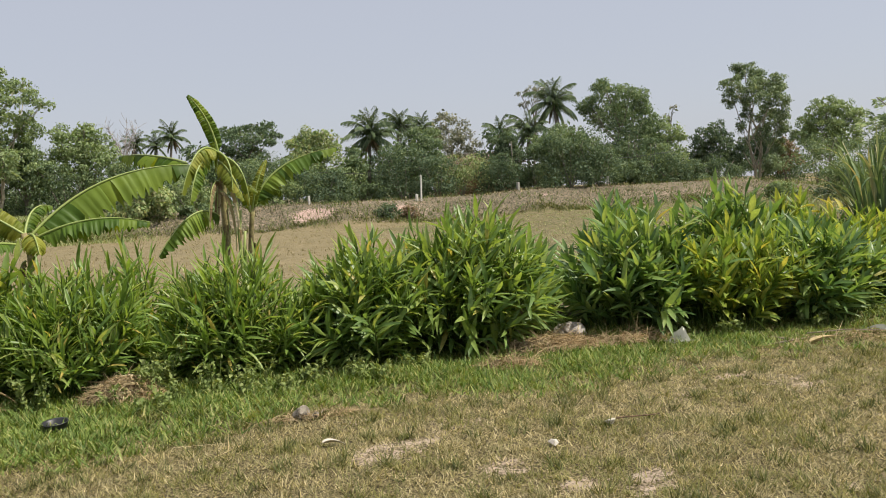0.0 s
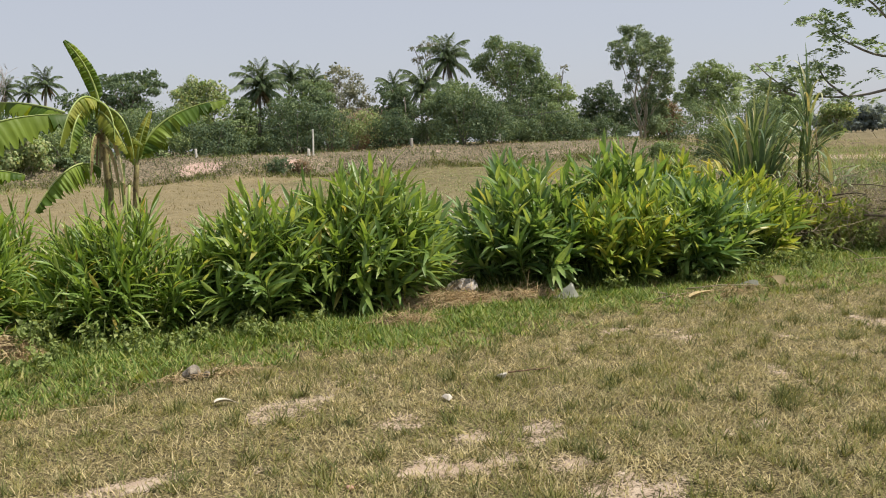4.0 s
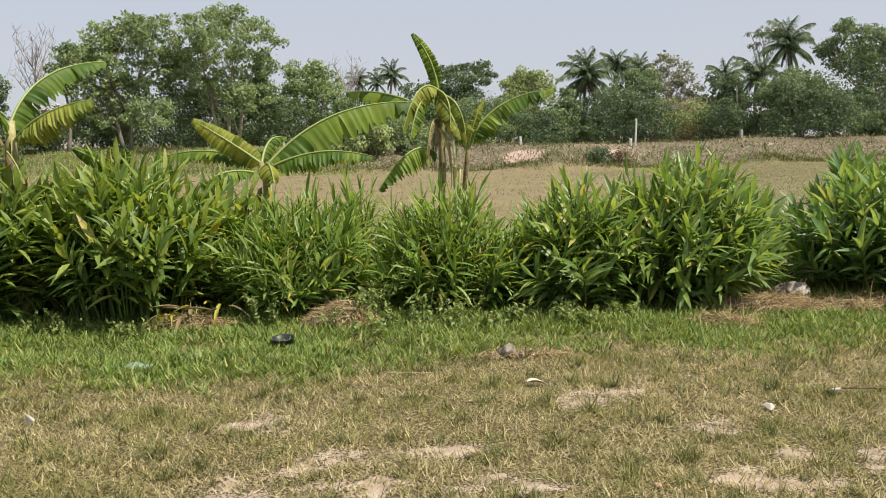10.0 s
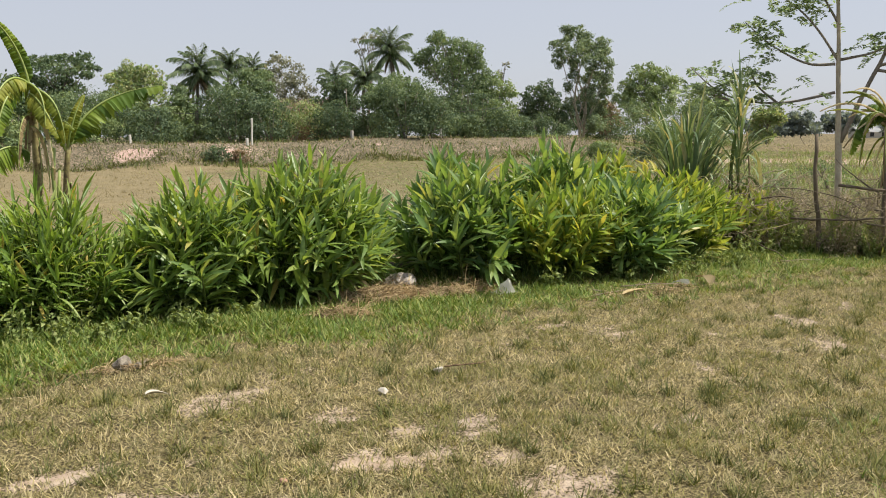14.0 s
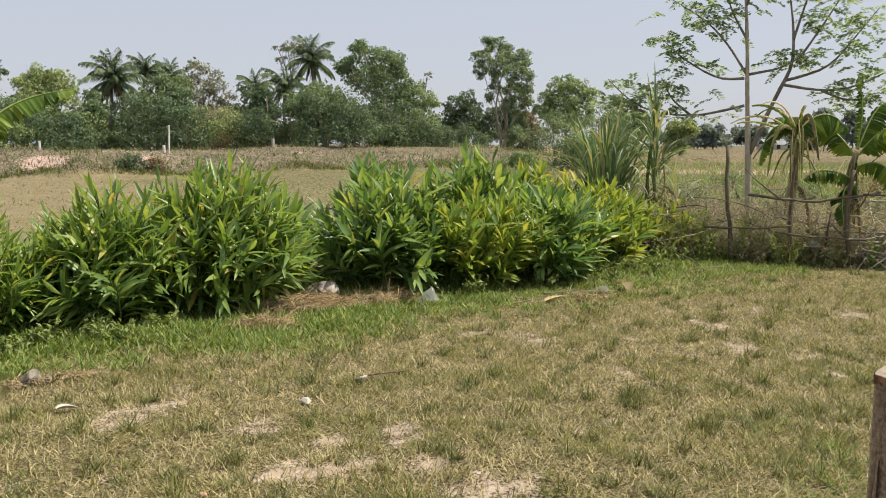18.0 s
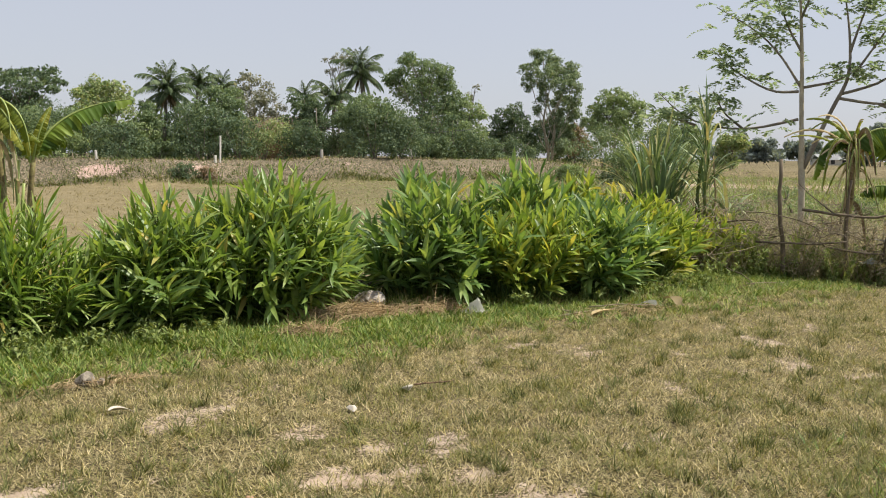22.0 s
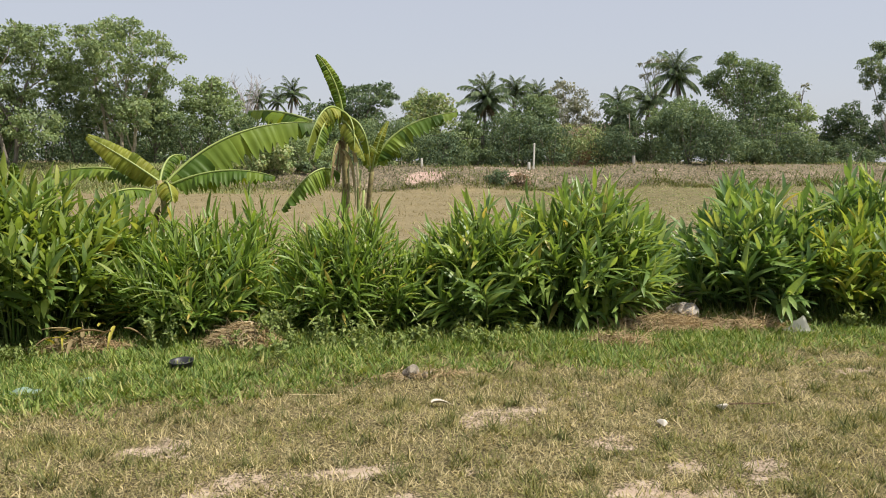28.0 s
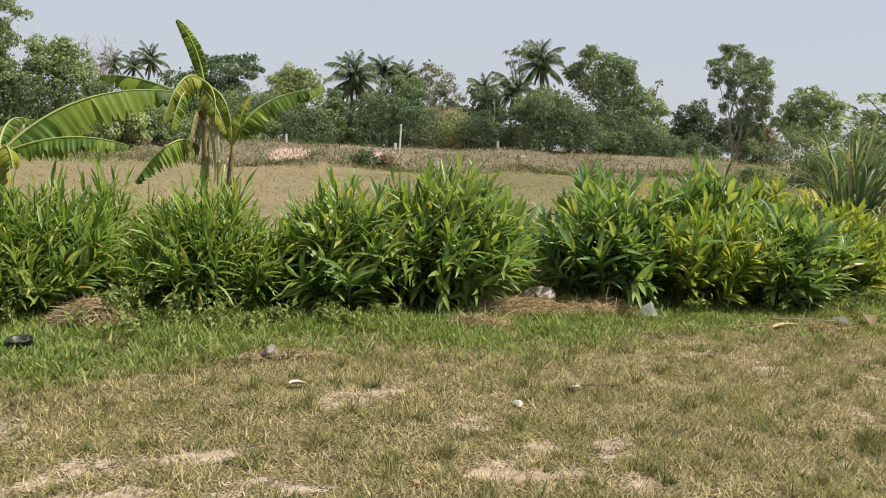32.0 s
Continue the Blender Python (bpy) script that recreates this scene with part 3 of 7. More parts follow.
def crown_tree(name, az, dist, foliage, label, seed, lobes, leaf=0.15, bark="bark", trunk=0.13, sparse=0.0, stems=1, flat=False, clump=0.46, density=1.3):
    """A tree at a compass angle and distance. lobes: the masses of its crown (sideways, height, half width, half height); a limb leads into each, and clumps of leaves fill it."""
    g = np.random.default_rng(seed)
    x, y, _ = polar(az, dist)
    z0 = ground_z(x, y)
    t = empty(name, (x, y, z0 - 0.05), label, "tree", "trees behind the field bank")
    across = np.array([math.cos(radians(az)), -math.sin(radians(az)), 0.0])
    away = np.array([math.sin(radians(az)), math.cos(radians(az)), 0.0])
    half = max(abs(q[0]) + q[2] for q in lobes)
    mids = [across * q[0] + away * g.uniform(-0.4, 0.4) * half + (0, 0, q[1] - z0) for q in lobes]
    top = max(q[1] + q[3] for q in lobes) - z0
    low = min(q[1] - q[3] for q in lobes) - z0
    stem_top = max(0.55 * top, low)
    trunks = []
    for k in range(stems):
        lean = across * (k - (stems - 1) / 2) * 0.3 * half + across * g.uniform(-0.1, 0.1) * half
        tp = bend(lean * 0.25, lean + (0, 0, stem_top * (1 - 0.1 * k)), 0, 9, 0.03 * top * g.uniform(-1, 1), seed + 50 * k)
        trunks.append(tp)
        part("trunk", tube_mesh("trunk", [tube(tp, [trunk, trunk * 0.75, trunk * 0.4], 7, 0.06, seed)]), M[bark], t)
    cs, sz, inner = [], [], []
    for k, (m, q) in enumerate(zip(mids, lobes)):
        tp = trunks[k % stems]
        i = int(np.clip((m[2] - 0.3 * top) / max(0.1, stem_top) * 8, 2, 8))
        lp = bend(tp[i], m + (0, 0, 0.4 * q[3]), -0.03 * top, 7, 0.1 * g.uniform(-1, 1), seed + k)
        tubes = [tube(lp, [trunk * 0.4, trunk * 0.14], 5, 0.05, k)]
        for j in range(4):
            e2 = m + unit(g.standard_normal(3) + (0, 0, 0.5)) * (q[2], q[2], q[3]) * 0.95
            tubes.append(tube(bend(lp[g.integers(3, 7)], e2, 0.03, 5, 0.05, j), [trunk * 0.14, trunk * 0.05], 4, cap=False))
        part("limb", tube_mesh("limb", tubes), M[bark], t)
        n = max(3, int(density * 2.5 * q[2] * q[3] / clump ** 2 * (1 - 0.35 * sparse)))
        u = unit(g.standard_normal((n, 3)))
        r = g.uniform(0.2, 1.0, (n, 1)) ** 0.4 * (1 + 0.16 * g.standard_normal((n, 1)))
        cs.append(m + u * r * np.array([q[2], q[2], q[3]]) * 1.03)
        sz.append(clump * g.uniform(0.45, 1.15, n) * min(1.0, 0.75 + 0.2 * q[2]))
        deep = int(60 * q[2] * q[3] / max(0.4, leaf * 2) * (1 - sparse))      # larger leaves added inside to close the crown and darken its core
        inner.append(m + unit(g.standard_normal((deep, 3))) * g.uniform(0.1, 0.85, (deep, 1)) ** 0.5 * np.array([q[2], q[2], q[3]]))
    cs, sz = np.concatenate(cs), np.concatenate(sz)
    count = int(92 * len(cs) * (clump / 0.46) ** 2 * (0.15 / leaf) ** 1.6 * (1 - 0.5 * sparse))
    at, alo, nor, le = leafy(cs, sz, count, leaf, g, 0.45 if flat else 0.7, sparse)
    inner = np.concatenate(inner)
    m = len(inner)
    at, alo, nor = np.concatenate([at, inner]), np.concatenate([alo, unit(g.standard_normal((m, 3)))]), np.concatenate([nor, unit(g.standard_normal((m, 3)))])
    le = np.concatenate([le, 1.9 * leaf * g.uniform(0.7, 1.3, m)])
    keep = at[:, 2] > 0.1
    at, alo, nor, le = at[keep], alo[keep], nor[keep], le[keep]
    me = from_arrays("crown", *scatter(diamond_template(), at, alo, nor, le, le * 0.62), smooth=False)
    part("crown", me, M["tree_" + foliage], t, kind="stuff")
    return t


def tree(name, az, dist, top, wide, low, foliage, label, seed, leaf=0.17, clumps=9, clump=0.5, density=1.2):
    """A tree whose masses are strewn over an oval crown."""
    g = np.random.default_rng(seed + 7000)
    mid, hh = (top + low) / 2, (top - low) / 2
    lobes = []
    for k in range(clumps):
        an, r = g.uniform(0, 2 * math.pi), math.sqrt(g.uniform(0.1, 1)) * 0.62
        lobes.append((r * math.cos(an) * wide / 2, mid + r * math.sin(an) * hh, wide * g.uniform(0.16, 0.24), hh * g.uniform(0.26, 0.4)))
    return crown_tree(name, az, dist, foliage, label, seed, lobes, leaf, clump=clump, density=density)


def bush(name, az, dist, top, wide, foliage, label, seed, leaf=0.15, count=2900, category="bush", bottom=0.0):
    g = np.random.default_rng(seed)
    x, y, _ = polar(az, dist)
    z0 = ground_z(x, y)
    t = empty(name, (x, y, z0 - 0.03), label, category, "undergrowth along the bank")
    top = (top - z0) * g.uniform(0.85, 1.2)
    for k in range(4):
        q = (g.uniform(-0.35, 0.35) * wide, g.uniform(-0.3, 0.3), top * g.uniform(0.6, 0.9))
        part("branch", tube_mesh("branch", [tube(bend((g.uniform(-0.1, 0.1), 0, 0), q, 0, 6, 0.05, seed + k), [0.04, 0.012], 5)]), M["bark"], t)
    k = 34
    c = np.stack([g.uniform(-0.5, 0.5, k) * wide * 0.9, g.uniform(-0.4, 0.4, k) * wide * 0.6, bottom + g.uniform(0.05, 0.9, k) * (top - bottom)], -1)
    c[:, 0] *= np.sqrt(np.clip(1.15 - (c[:, 2] / top) ** 2, 0.1, 1))
    size = g.uniform(0.5, 1.2, k) * 0.2 * min(wide, top * 1.2)
    at, alo, nor, le = leafy(c, size, count, leaf, g)
    keep = (at[:, 2] > 0.02) & (at[:, 2] < top * 1.06)
    at, alo, nor, le = at[keep], alo[keep], nor[keep], le[keep]
    me = from_arrays("foliage", *scatter(diamond_template(), at, alo, nor, le, le * 0.62), smooth=False)
    part("foliage", me, M["tree_" + foliage], t, kind="stuff")
    return t


crown_tree("broadleaf_tree", -26.1, 46, "dark", "tall dense dark green broadleaf tree by the field", 11, ((0.6, 7.0, 1.7, 1.9), (-0.1, 8.1, 1.2, 1.0), (1.0, 5.8, 1.0, 0.8), (-1.0, 7.1, 1.7, 1.9), (1.3, 7.8, 0.8, 0.7), (-0.7, 5.0, 2.0, 1.0)), leaf=0.16)
crown_tree("small_tree", -23.3, 56, "dark", "small rounded green tree behind the bank", 12, ((0.1, 5.0, 1.1, 1.0), (-0.4, 4.2, 1.0, 0.8), (0.6, 4.0, 0.6, 0.8)))
crown_tree("slender_tree", -18.9, 55, "mid", "slender green tree with a narrow crown", 13, ((0.1, 6.8, 0.6, 0.6), (-0.1, 6.1, 0.6, 0.6), (0.3, 7.3, 0.3, 0.2), (-0.0, 5.2, 0.8, 0.8)))
crown_tree("broadleaf_tree", -15.6, 55, "light", "wide light green tree with thin upper twigs", 14, ((0.2, 8.1, 1.6, 1.1), (1.7, 7.8, 1.5, 1.1), (-1.2, 7.6, 1.2, 1.0), (-2.0, 6.9, 0.8, 0.8), (0.6, 9.0, 1.0, 0.4), (-1.0, 5.9, 1.6, 1.1), (1.4, 5.9, 1.8, 1.3), (-0.0, 4.6, 2.1, 1.1), (-2.2, 4.8, 1.0, 1.0), (2.1, 8.9, 0.6, 0.3), (-1.2, 3.2, 1.8, 0.9), (1.4, 3.3, 1.6, 1.0), (2.9, 7.0, 0.9, 1.1), (3.1, 5.4, 1.2, 1.2), (-2.9, 6.2, 0.7, 0.9)), sparse=0.2, stems=2)
crown_tree("broadleaf_tree", -9.4, 55, "light", "tall airy light green tree with wispy branches", 15, ((-0.8, 8.9, 1.3, 1.0), (0.7, 8.9, 1.1, 0.8), (-1.8, 8.1, 1.2, 1.0), (1.8, 8.0, 1.3, 0.8), (3.2, 7.6, 0.5, 0.3), (-0.5, 7.3, 1.8, 1.1), (1.0, 6.5, 1.5, 1.1), (-1.2, 5.8, 1.4, 1.1), (-0.1, 5.0, 1.6, 1.0), (-0.7, 9.7, 0.5, 0.3), (0.9, 9.8, 0.5, 0.2), (2.4, 8.9, 0.5, 0.4), (-2.3, 9.1, 0.7, 0.4), (-2.6, 6.4, 1.0, 1.0), (1.0, 4.2, 1.5, 1.0), (-1.7, 4.2, 1.5, 1.1), (2.4, 6.6, 0.9, 0.7)), sparse=0.3, stems=3, bark="pale_bark")
crown_tree("broadleaf_tree", -7.4, 57, "mid", "dense green tree filling the grove", 16, ((0.1, 4.7, 1.3, 1.0), (-0.7, 3.8, 1.3, 1.0), (0.9, 3.7, 0.9, 1.0), (-0.0, 5.4, 0.8, 0.5)))
crown_tree("broadleaf_tree", -4.0, 58, "light", "bright rounded broadleaf tree behind the bank", 17, ((0.5, 6.1, 1.0, 0.9), (-0.5, 5.6, 1.2, 0.9), (1.0, 5.1, 1.1, 0.9), (-1.0, 4.4, 1.3, 0.9), (0.8, 4.0, 1.1, 0.9), (0.2, 6.6, 0.6, 0.4), (-1.4, 6.4, 0.5, 0.3)))
crown_tree("rain_tree", 5.5, 66, "dark", "dark spreading tree with a flat layered crown", 19, ((1.8, 7.0, 1.1, 0.5), (0.1, 6.8, 1.4, 0.5), (-1.0, 6.7, 0.8, 0.4), (0.8, 6.0, 1.9, 0.6), (2.3, 6.3, 0.7, 0.4), (-0.4, 5.1, 1.5, 1.0), (1.0, 4.7, 1.5, 1.0), (-1.5, 5.9, 0.7, 0.7), (-3.0, 4.8, 1.5, 1.2)), flat=True)
crown_tree("broadleaf_tree", 10.2, 60, "fresh", "fresh light green tree behind the bank", 20, ((0.7, 5.8, 0.8, 0.5), (-0.5, 5.6, 1.0, 0.6), (-1.2, 5.1, 0.8, 0.6), (1.4, 5.2, 0.6, 0.6), (0.3, 4.8, 1.3, 0.8), (-1.0, 4.0, 1.3, 1.1), (0.9, 3.7, 1.2, 1.0), (-0.1, 2.9, 1.5, 0.9)))
crown_tree("broadleaf_tree", 12.3, 59, "mid", "low green tree beside a coconut palm", 21, ((0.4, 4.5, 0.5, 0.6), (0.8, 3.7, 0.9, 0.8), (0.2, 2.7, 1.3, 0.9), (-0.9, 2.4, 1.3, 0.7)))
crown_tree("broadleaf_tree", 16.4, 60, "mid", "leafy green tree among coconut palms", 22, ((0.9, 5.3, 1.1, 0.8), (-0.1, 4.4, 1.3, 1.1), (1.5, 4.4, 1.0, 1.0), (-1.1, 3.5, 1.3, 1.1), (0.5, 3.0, 1.8, 1.1), (-2.1, 2.9, 1.2, 1.0), (1.7, 5.5, 0.4, 0.4)))
crown_tree("sparse_tree", 19.5, 64, "grey", "grey-green thinly leaved tree", 23, ((-0.6, 6.8, 1.0, 0.9), (0.5, 5.8, 0.9, 0.8), (-0.4, 5.5, 1.4, 0.9), (1.2, 5.0, 0.8, 0.8), (-1.2, 6.0, 0.7, 0.7), (0.4, 4.4, 1.2, 0.7)), sparse=0.55, bark="pale_bark")
crown_tree("vine_covered_tree", 22.6, 60, "dark", "dark trunk wrapped in dense climbing vines", 24, ((-0.1, 5.0, 1.0, 0.7), (-0.4, 3.9, 1.1, 1.1), (0.3, 3.5, 1.0, 1.1), (-0.2, 2.3, 1.2, 1.0), (0.6, 4.4, 0.7, 0.8)), leaf=0.13)
crown_tree("twiggy_tree", 24.7, 76, "grey", "thin tree top with scattered leaves", 25, ((-0.9, 9.7, 0.4, 0.2), (-0.1, 9.8, 0.6, 0.4), (0.5, 9.1, 0.7, 0.3), (-0.7, 8.6, 0.4, 0.3), (0.8, 10.0, 0.7, 0.4), (-0.4, 8.9, 0.3, 0.2)), sparse=0.8, clump=0.3)
crown_tree("round_tree", 26.9, 58, "mid", "dense rounded green tree with a silvery crown", 26, ((-0.1, 4.8, 1.7, 0.9), (1.2, 3.8, 1.3, 0.9), (-0.8, 3.7, 1.5, 1.0), (1.7, 2.7, 1.0, 0.9), (0.0, 2.7, 1.8, 0.9), (-1.6, 4.3, 1.1, 0.9)))
crown_tree("broadleaf_tree", 30.6, 66, "mid", "tall broad tree with a rugged green crown", 27, ((-0.8, 8.2, 1.4, 0.9), (-2.3, 7.0, 1.0, 1.0), (0.7, 7.8, 1.2, 0.8), (1.4, 6.9, 0.8, 0.8), (-0.8, 6.6, 1.9, 1.2), (0.8, 5.7, 1.7, 1.2), (-1.4, 8.7, 0.7, 0.6), (2.1, 5.5, 1.0, 0.8), (1.2, 4.3, 1.9, 1.2), (-0.3, 3.2, 1.7, 1.4), (-2.9, 7.2, 0.4, 0.5)), sparse=0.1)
crown_tree("broadleaf_tree", 33.2, 64, "light", "lower sunlit shoulder tree with loose twigs", 28, ((0.4, 5.1, 0.9, 0.7), (0.5, 4.5, 0.9, 0.5), (-0.5, 4.0, 1.2, 0.9), (0.3, 3.4, 1.2, 0.9), (-0.6, 2.7, 1.6, 0.9), (1.2, 4.6, 0.4, 0.2)), sparse=0.2)
crown_tree("wispy_tree", 33.6, 68, "grey", "wispy sapling with a few thin leafy twigs", 29, ((0.2, 6.8, 0.3, 0.3), (-0.2, 6.3, 0.3, 0.2), (-0.1, 5.9, 0.2, 0.2)), sparse=0.8, clump=0.22)
crown_tree("broadleaf_tree", 36.2, 78, "dark", "small dark green tree beside a tall pale-trunked one", 30, ((0.2, 5.6, 1.0, 0.8), (-0.7, 4.9, 1.1, 1.0), (0.7, 4.4, 1.2, 1.0), (-1.3, 3.7, 1.2, 1.0), (-0.1, 3.0, 1.8, 1.1), (1.4, 3.4, 1.0, 1.2)))
crown_tree("eucalyptus", 38.9, 80, "euc", "tall tree with a pale trunk and drooping grey-green leaves", 31, ((-0.9, 10.7, 1.1, 0.9), (-2.1, 9.5, 0.9, 0.8), (-0.0, 9.7, 1.1, 1.1), (1.5, 9.4, 0.9, 0.9), (-2.2, 8.4, 0.8, 0.8), (-0.7, 8.4, 1.1, 1.0), (1.2, 8.1, 1.2, 1.1), (2.0, 6.8, 0.7, 1.0), (0.7, 6.6, 1.0, 1.0), (-0.9, 7.0, 0.6, 0.7), (1.8, 5.3, 0.8, 1.0), (1.6, 3.9, 0.7, 1.0), (-1.6, 4.3, 0.4, 0.7), (-1.5, 5.8, 0.5, 0.7), (0.3, 5.0, 0.8, 0.8), (1.0, 2.6, 1.0, 0.9)), bark="pale_bark", stems=2, leaf=0.15, trunk=0.15, sparse=0.2, density=1.8)
crown_tree("broadleaf_tree", 39.0, 87, "dark", "dark leafy tree behind a pale-trunked one", 37, ((-0.6, 4.4, 1.2, 1.2), (0.9, 4.2, 1.2, 1.2), (-1.4, 2.8, 1.3, 1.1), (0.2, 2.8, 1.5, 1.2), (1.7, 2.9, 1.2, 1.1), (0.3, 5.6, 0.9, 0.7)))
crown_tree("broadleaf_tree", 40.4, 82, "rust", "low reddish-brown dry leaved tree", 32, ((0.0, 4.2, 0.6, 0.8), (0.3, 2.9, 0.9, 1.1), (-0.4, 2.6, 0.8, 0.9)))
crown_tree("broadleaf_tree", 42.9, 74, "light", "broad sunlit green tree at the field edge", 33, ((-0.3, 6.5, 1.0, 0.8), (-1.2, 5.9, 1.0, 0.8), (0.8, 6.3, 1.0, 0.8), (2.0, 5.7, 0.7, 0.7), (-0.5, 5.0, 1.6, 1.0), (1.3, 4.7, 1.4, 1.1), (-1.7, 4.6, 1.1, 1.0), (0.2, 3.5, 2.1, 1.1)))
tree("broadleaf_tree", -1.4, 62, 5.2, 3.6, 1.0, "mid", "low leafy green tree in the grove", 18)
tree("broadleaf_tree", 3.4, 60, 4.6, 4.6, 0.8, "mid", "low green tree below taller crowns", 36)
tree("broadleaf_tree", 46.9, 84, 7.0, 5.4, 1.0, "light", "green tree standing beyond the cane", 34)
tree("yellowish_tree", 50.2, 92, 4.6, 4.2, 0.5, "fresh", "yellow-green rounded tree beyond the field", 35, 0.24)
k = 0
for az, dist, top, wide, tone_name in ((-26.5, 54, 3.4, 4.0, "dark"), (-23.8, 54, 3.2, 4.2, "mid"), (-19.6, 56.5, 3.9, 4.4, "mid"), (-16.0, 57, 4.6, 5.0, "mid"), (-12.0, 57.5, 4.8, 5.4, "dark"), (-8.9, 57.5, 4.9, 5.0, "mid"), (-5.2, 56.5, 4.0, 4.6, "mid"), (-1.0, 56, 3.8, 4.2, "dark"), (1.9, 55.5, 3.0, 3.8, "light"), (5.0, 55.5, 3.6, 4.4, "mid"), (7.6, 56, 3.4, 3.8, "light"), (10.8, 55.5, 3.7, 4.2, "dark"), (13.3, 57.5, 2.6, 3.0, "mid"), (15.9, 56, 4.2, 3.6, "dark"), (18.4, 55, 3.4, 3.2, "dark"), (22.4, 56.5, 4.0, 3.0, "dark"), (27.2, 55.5, 4.6, 4.2, "dark"), (28.9, 55.5, 3.9, 3.4, "dark"), (30.6, 62, 5.6, 4.6, "dark"), (32.2, 60, 4.6, 4.0, "dark"), (34.6, 66, 2.5, 3.4, "dark"), (36.4, 70, 3.0, 4.6, "dark"), (39.6, 84, 2.4, 4.4, "mid"), (42.2, 68, 4.4, 5.0, "mid"), (45.9, 68, 4.0, 5.0, "dark"), (-21.5, 58, 3.6, 4.4, "dark"), (-17.6, 60, 4.4, 5.0, "dark"), (-13.6, 60, 4.8, 6.0, "dark"), (-7.0, 60, 4.6, 5.6, "dark"), (-2.8, 60, 3.6, 4.6, "mid"),
                                       (0.4, 58, 3.4, 4.2, "mid"), (3.2, 57, 3.3, 4.6, "fresh"), (6.8, 60, 4.0, 4.6, "dark"), (9.0, 57, 3.6, 4.2, "mid"), (11.9, 58, 3.4, 3.8, "light"), (14.6, 63, 3.4, 3.6, "dark"),
                                       (17.2, 58, 3.9, 3.6, "dark"), (19.9, 57, 3.7, 4.6, "fresh"), (21.3, 60, 4.3, 3.6, "rust"), (24.6, 60, 3.9, 3.6, "dark"), (26.0, 57, 2.9, 2.6, "fresh"), (29.7, 60, 3.7, 4.2, "dark"),
                                       (31.3, 59, 3.0, 3.4, "mid"), (33.6, 62, 2.6, 3.4, "dark"), (35.4, 70, 2.8, 3.4, "dark"), (37.4, 84, 2.6, 3.4, "dark"), (40.9, 84, 3.0, 4.2, "dark"), (44.8, 70, 3.6, 4.6, "mid"), (47.5, 74, 3.2, 4.4, "light"), (-18.2, 62, 4.4, 6.0, "dark"), (-14.8, 63, 4.6, 6.5, "dark"), (-10.6, 62, 4.6, 6.0, "dark"), (-8.0, 62, 4.2, 6.0, "mid"), (-5.0, 62, 4.0, 5.5, "dark"), (-23.0, 60, 4.0, 6.0, "dark"), (13.3, 63, 4.0, 3.2, "mid"), (12.5, 62, 3.6, 3.0, "dark")):
    k += 1
    bush("shrub", az, dist, top, wide, tone_name, {"dark": "dense dark green shrub under the trees", "mid": "leafy green shrub on the bank", "light": "sunlit light green shrub on the bank",
                                                   "fresh": "bright fresh green leafy shrub", "rust": "dry reddish brown shrub under trees"}[tone_name], 100 + k)

bush("bank_bush", 14.9, 47.2, 1.0, 1.5, "dark", "small dark shrub on the bank face", 161, 0.1, 1500)
bush("bank_bush", 16.3, 47.5, 0.9, 1.0, "rust", "dry brown shrub on the bank face", 162, 0.1, 900)
bush("bank_bush", -0.9, 46.5, 2.7, 3.4, "fresh", "leafy green bush growing on the bank", 163, 0.18, 3600)
bush("bank_bush", 2.4, 47, 1.6, 2.4, "mid", "low green bush on the bank", 164, 0.16, 2000)
bush("bank_bush", 40.2, 52, 1.1, 2.2, "light", "low dull green bush at the end of the bank", 165, 0.12, 2400)
bush("bank_bush", 43.5, 50, 1.9, 3.2, "mid", "low green bush at the end of the bank", 166, 0.16, 2400)

for q, (az, dist, top, wide, tone_name) in enumerate(((49.6, 16.5, 0.55, 1.0, "rust"), (51.2, 19.0, 0.6, 1.2, "mid"), (52.4, 15.5, 0.5, 0.9, "rust"), (54.6, 21.0, 0.6, 1.4, "light"), (56.0, 17.0, 0.5, 1.0, "rust"), (57.6, 24.0, 0.7, 1.6, "mid"),
                                                      (59.4, 18.0, 0.6, 1.1, "light"), (61.0, 22.0, 0.9, 1.6, "rust"), (50.4, 27.0, 0.6, 1.8, "light"), (53.6, 30.0, 0.7, 2.0, "mid"), (62.6, 17.5, 0.6, 1.1, "mid"))):
    bush("scrub", az, dist, top, wide, tone_name, {"rust": "low dry brown scrub on the fallow field", "mid": "low green scrub on the fallow field", "light": "low pale green scrub on the fallow field"}[tone_name], 180 + q, 0.06, 900)
for q in range(17):
    tree("grove_tree", -27 + 3.7 * q, 84 + 3 * (q % 3), (5.2, 4.4, 4.8)[q % 3], 7.4, 0.6, ("dark", "mid")[q % 2], "dark tree deep in the grove", 600 + q, 0.26, 6, 0.7)

# distant grove beyond the open field, with air haze put into its leaf colour
k = 0
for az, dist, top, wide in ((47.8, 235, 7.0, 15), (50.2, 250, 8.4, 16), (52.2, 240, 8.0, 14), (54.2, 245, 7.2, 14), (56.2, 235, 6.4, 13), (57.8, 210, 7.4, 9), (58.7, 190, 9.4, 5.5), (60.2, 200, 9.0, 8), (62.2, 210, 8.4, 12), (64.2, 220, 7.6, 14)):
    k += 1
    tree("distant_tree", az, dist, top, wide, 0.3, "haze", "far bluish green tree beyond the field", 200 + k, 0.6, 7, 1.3)


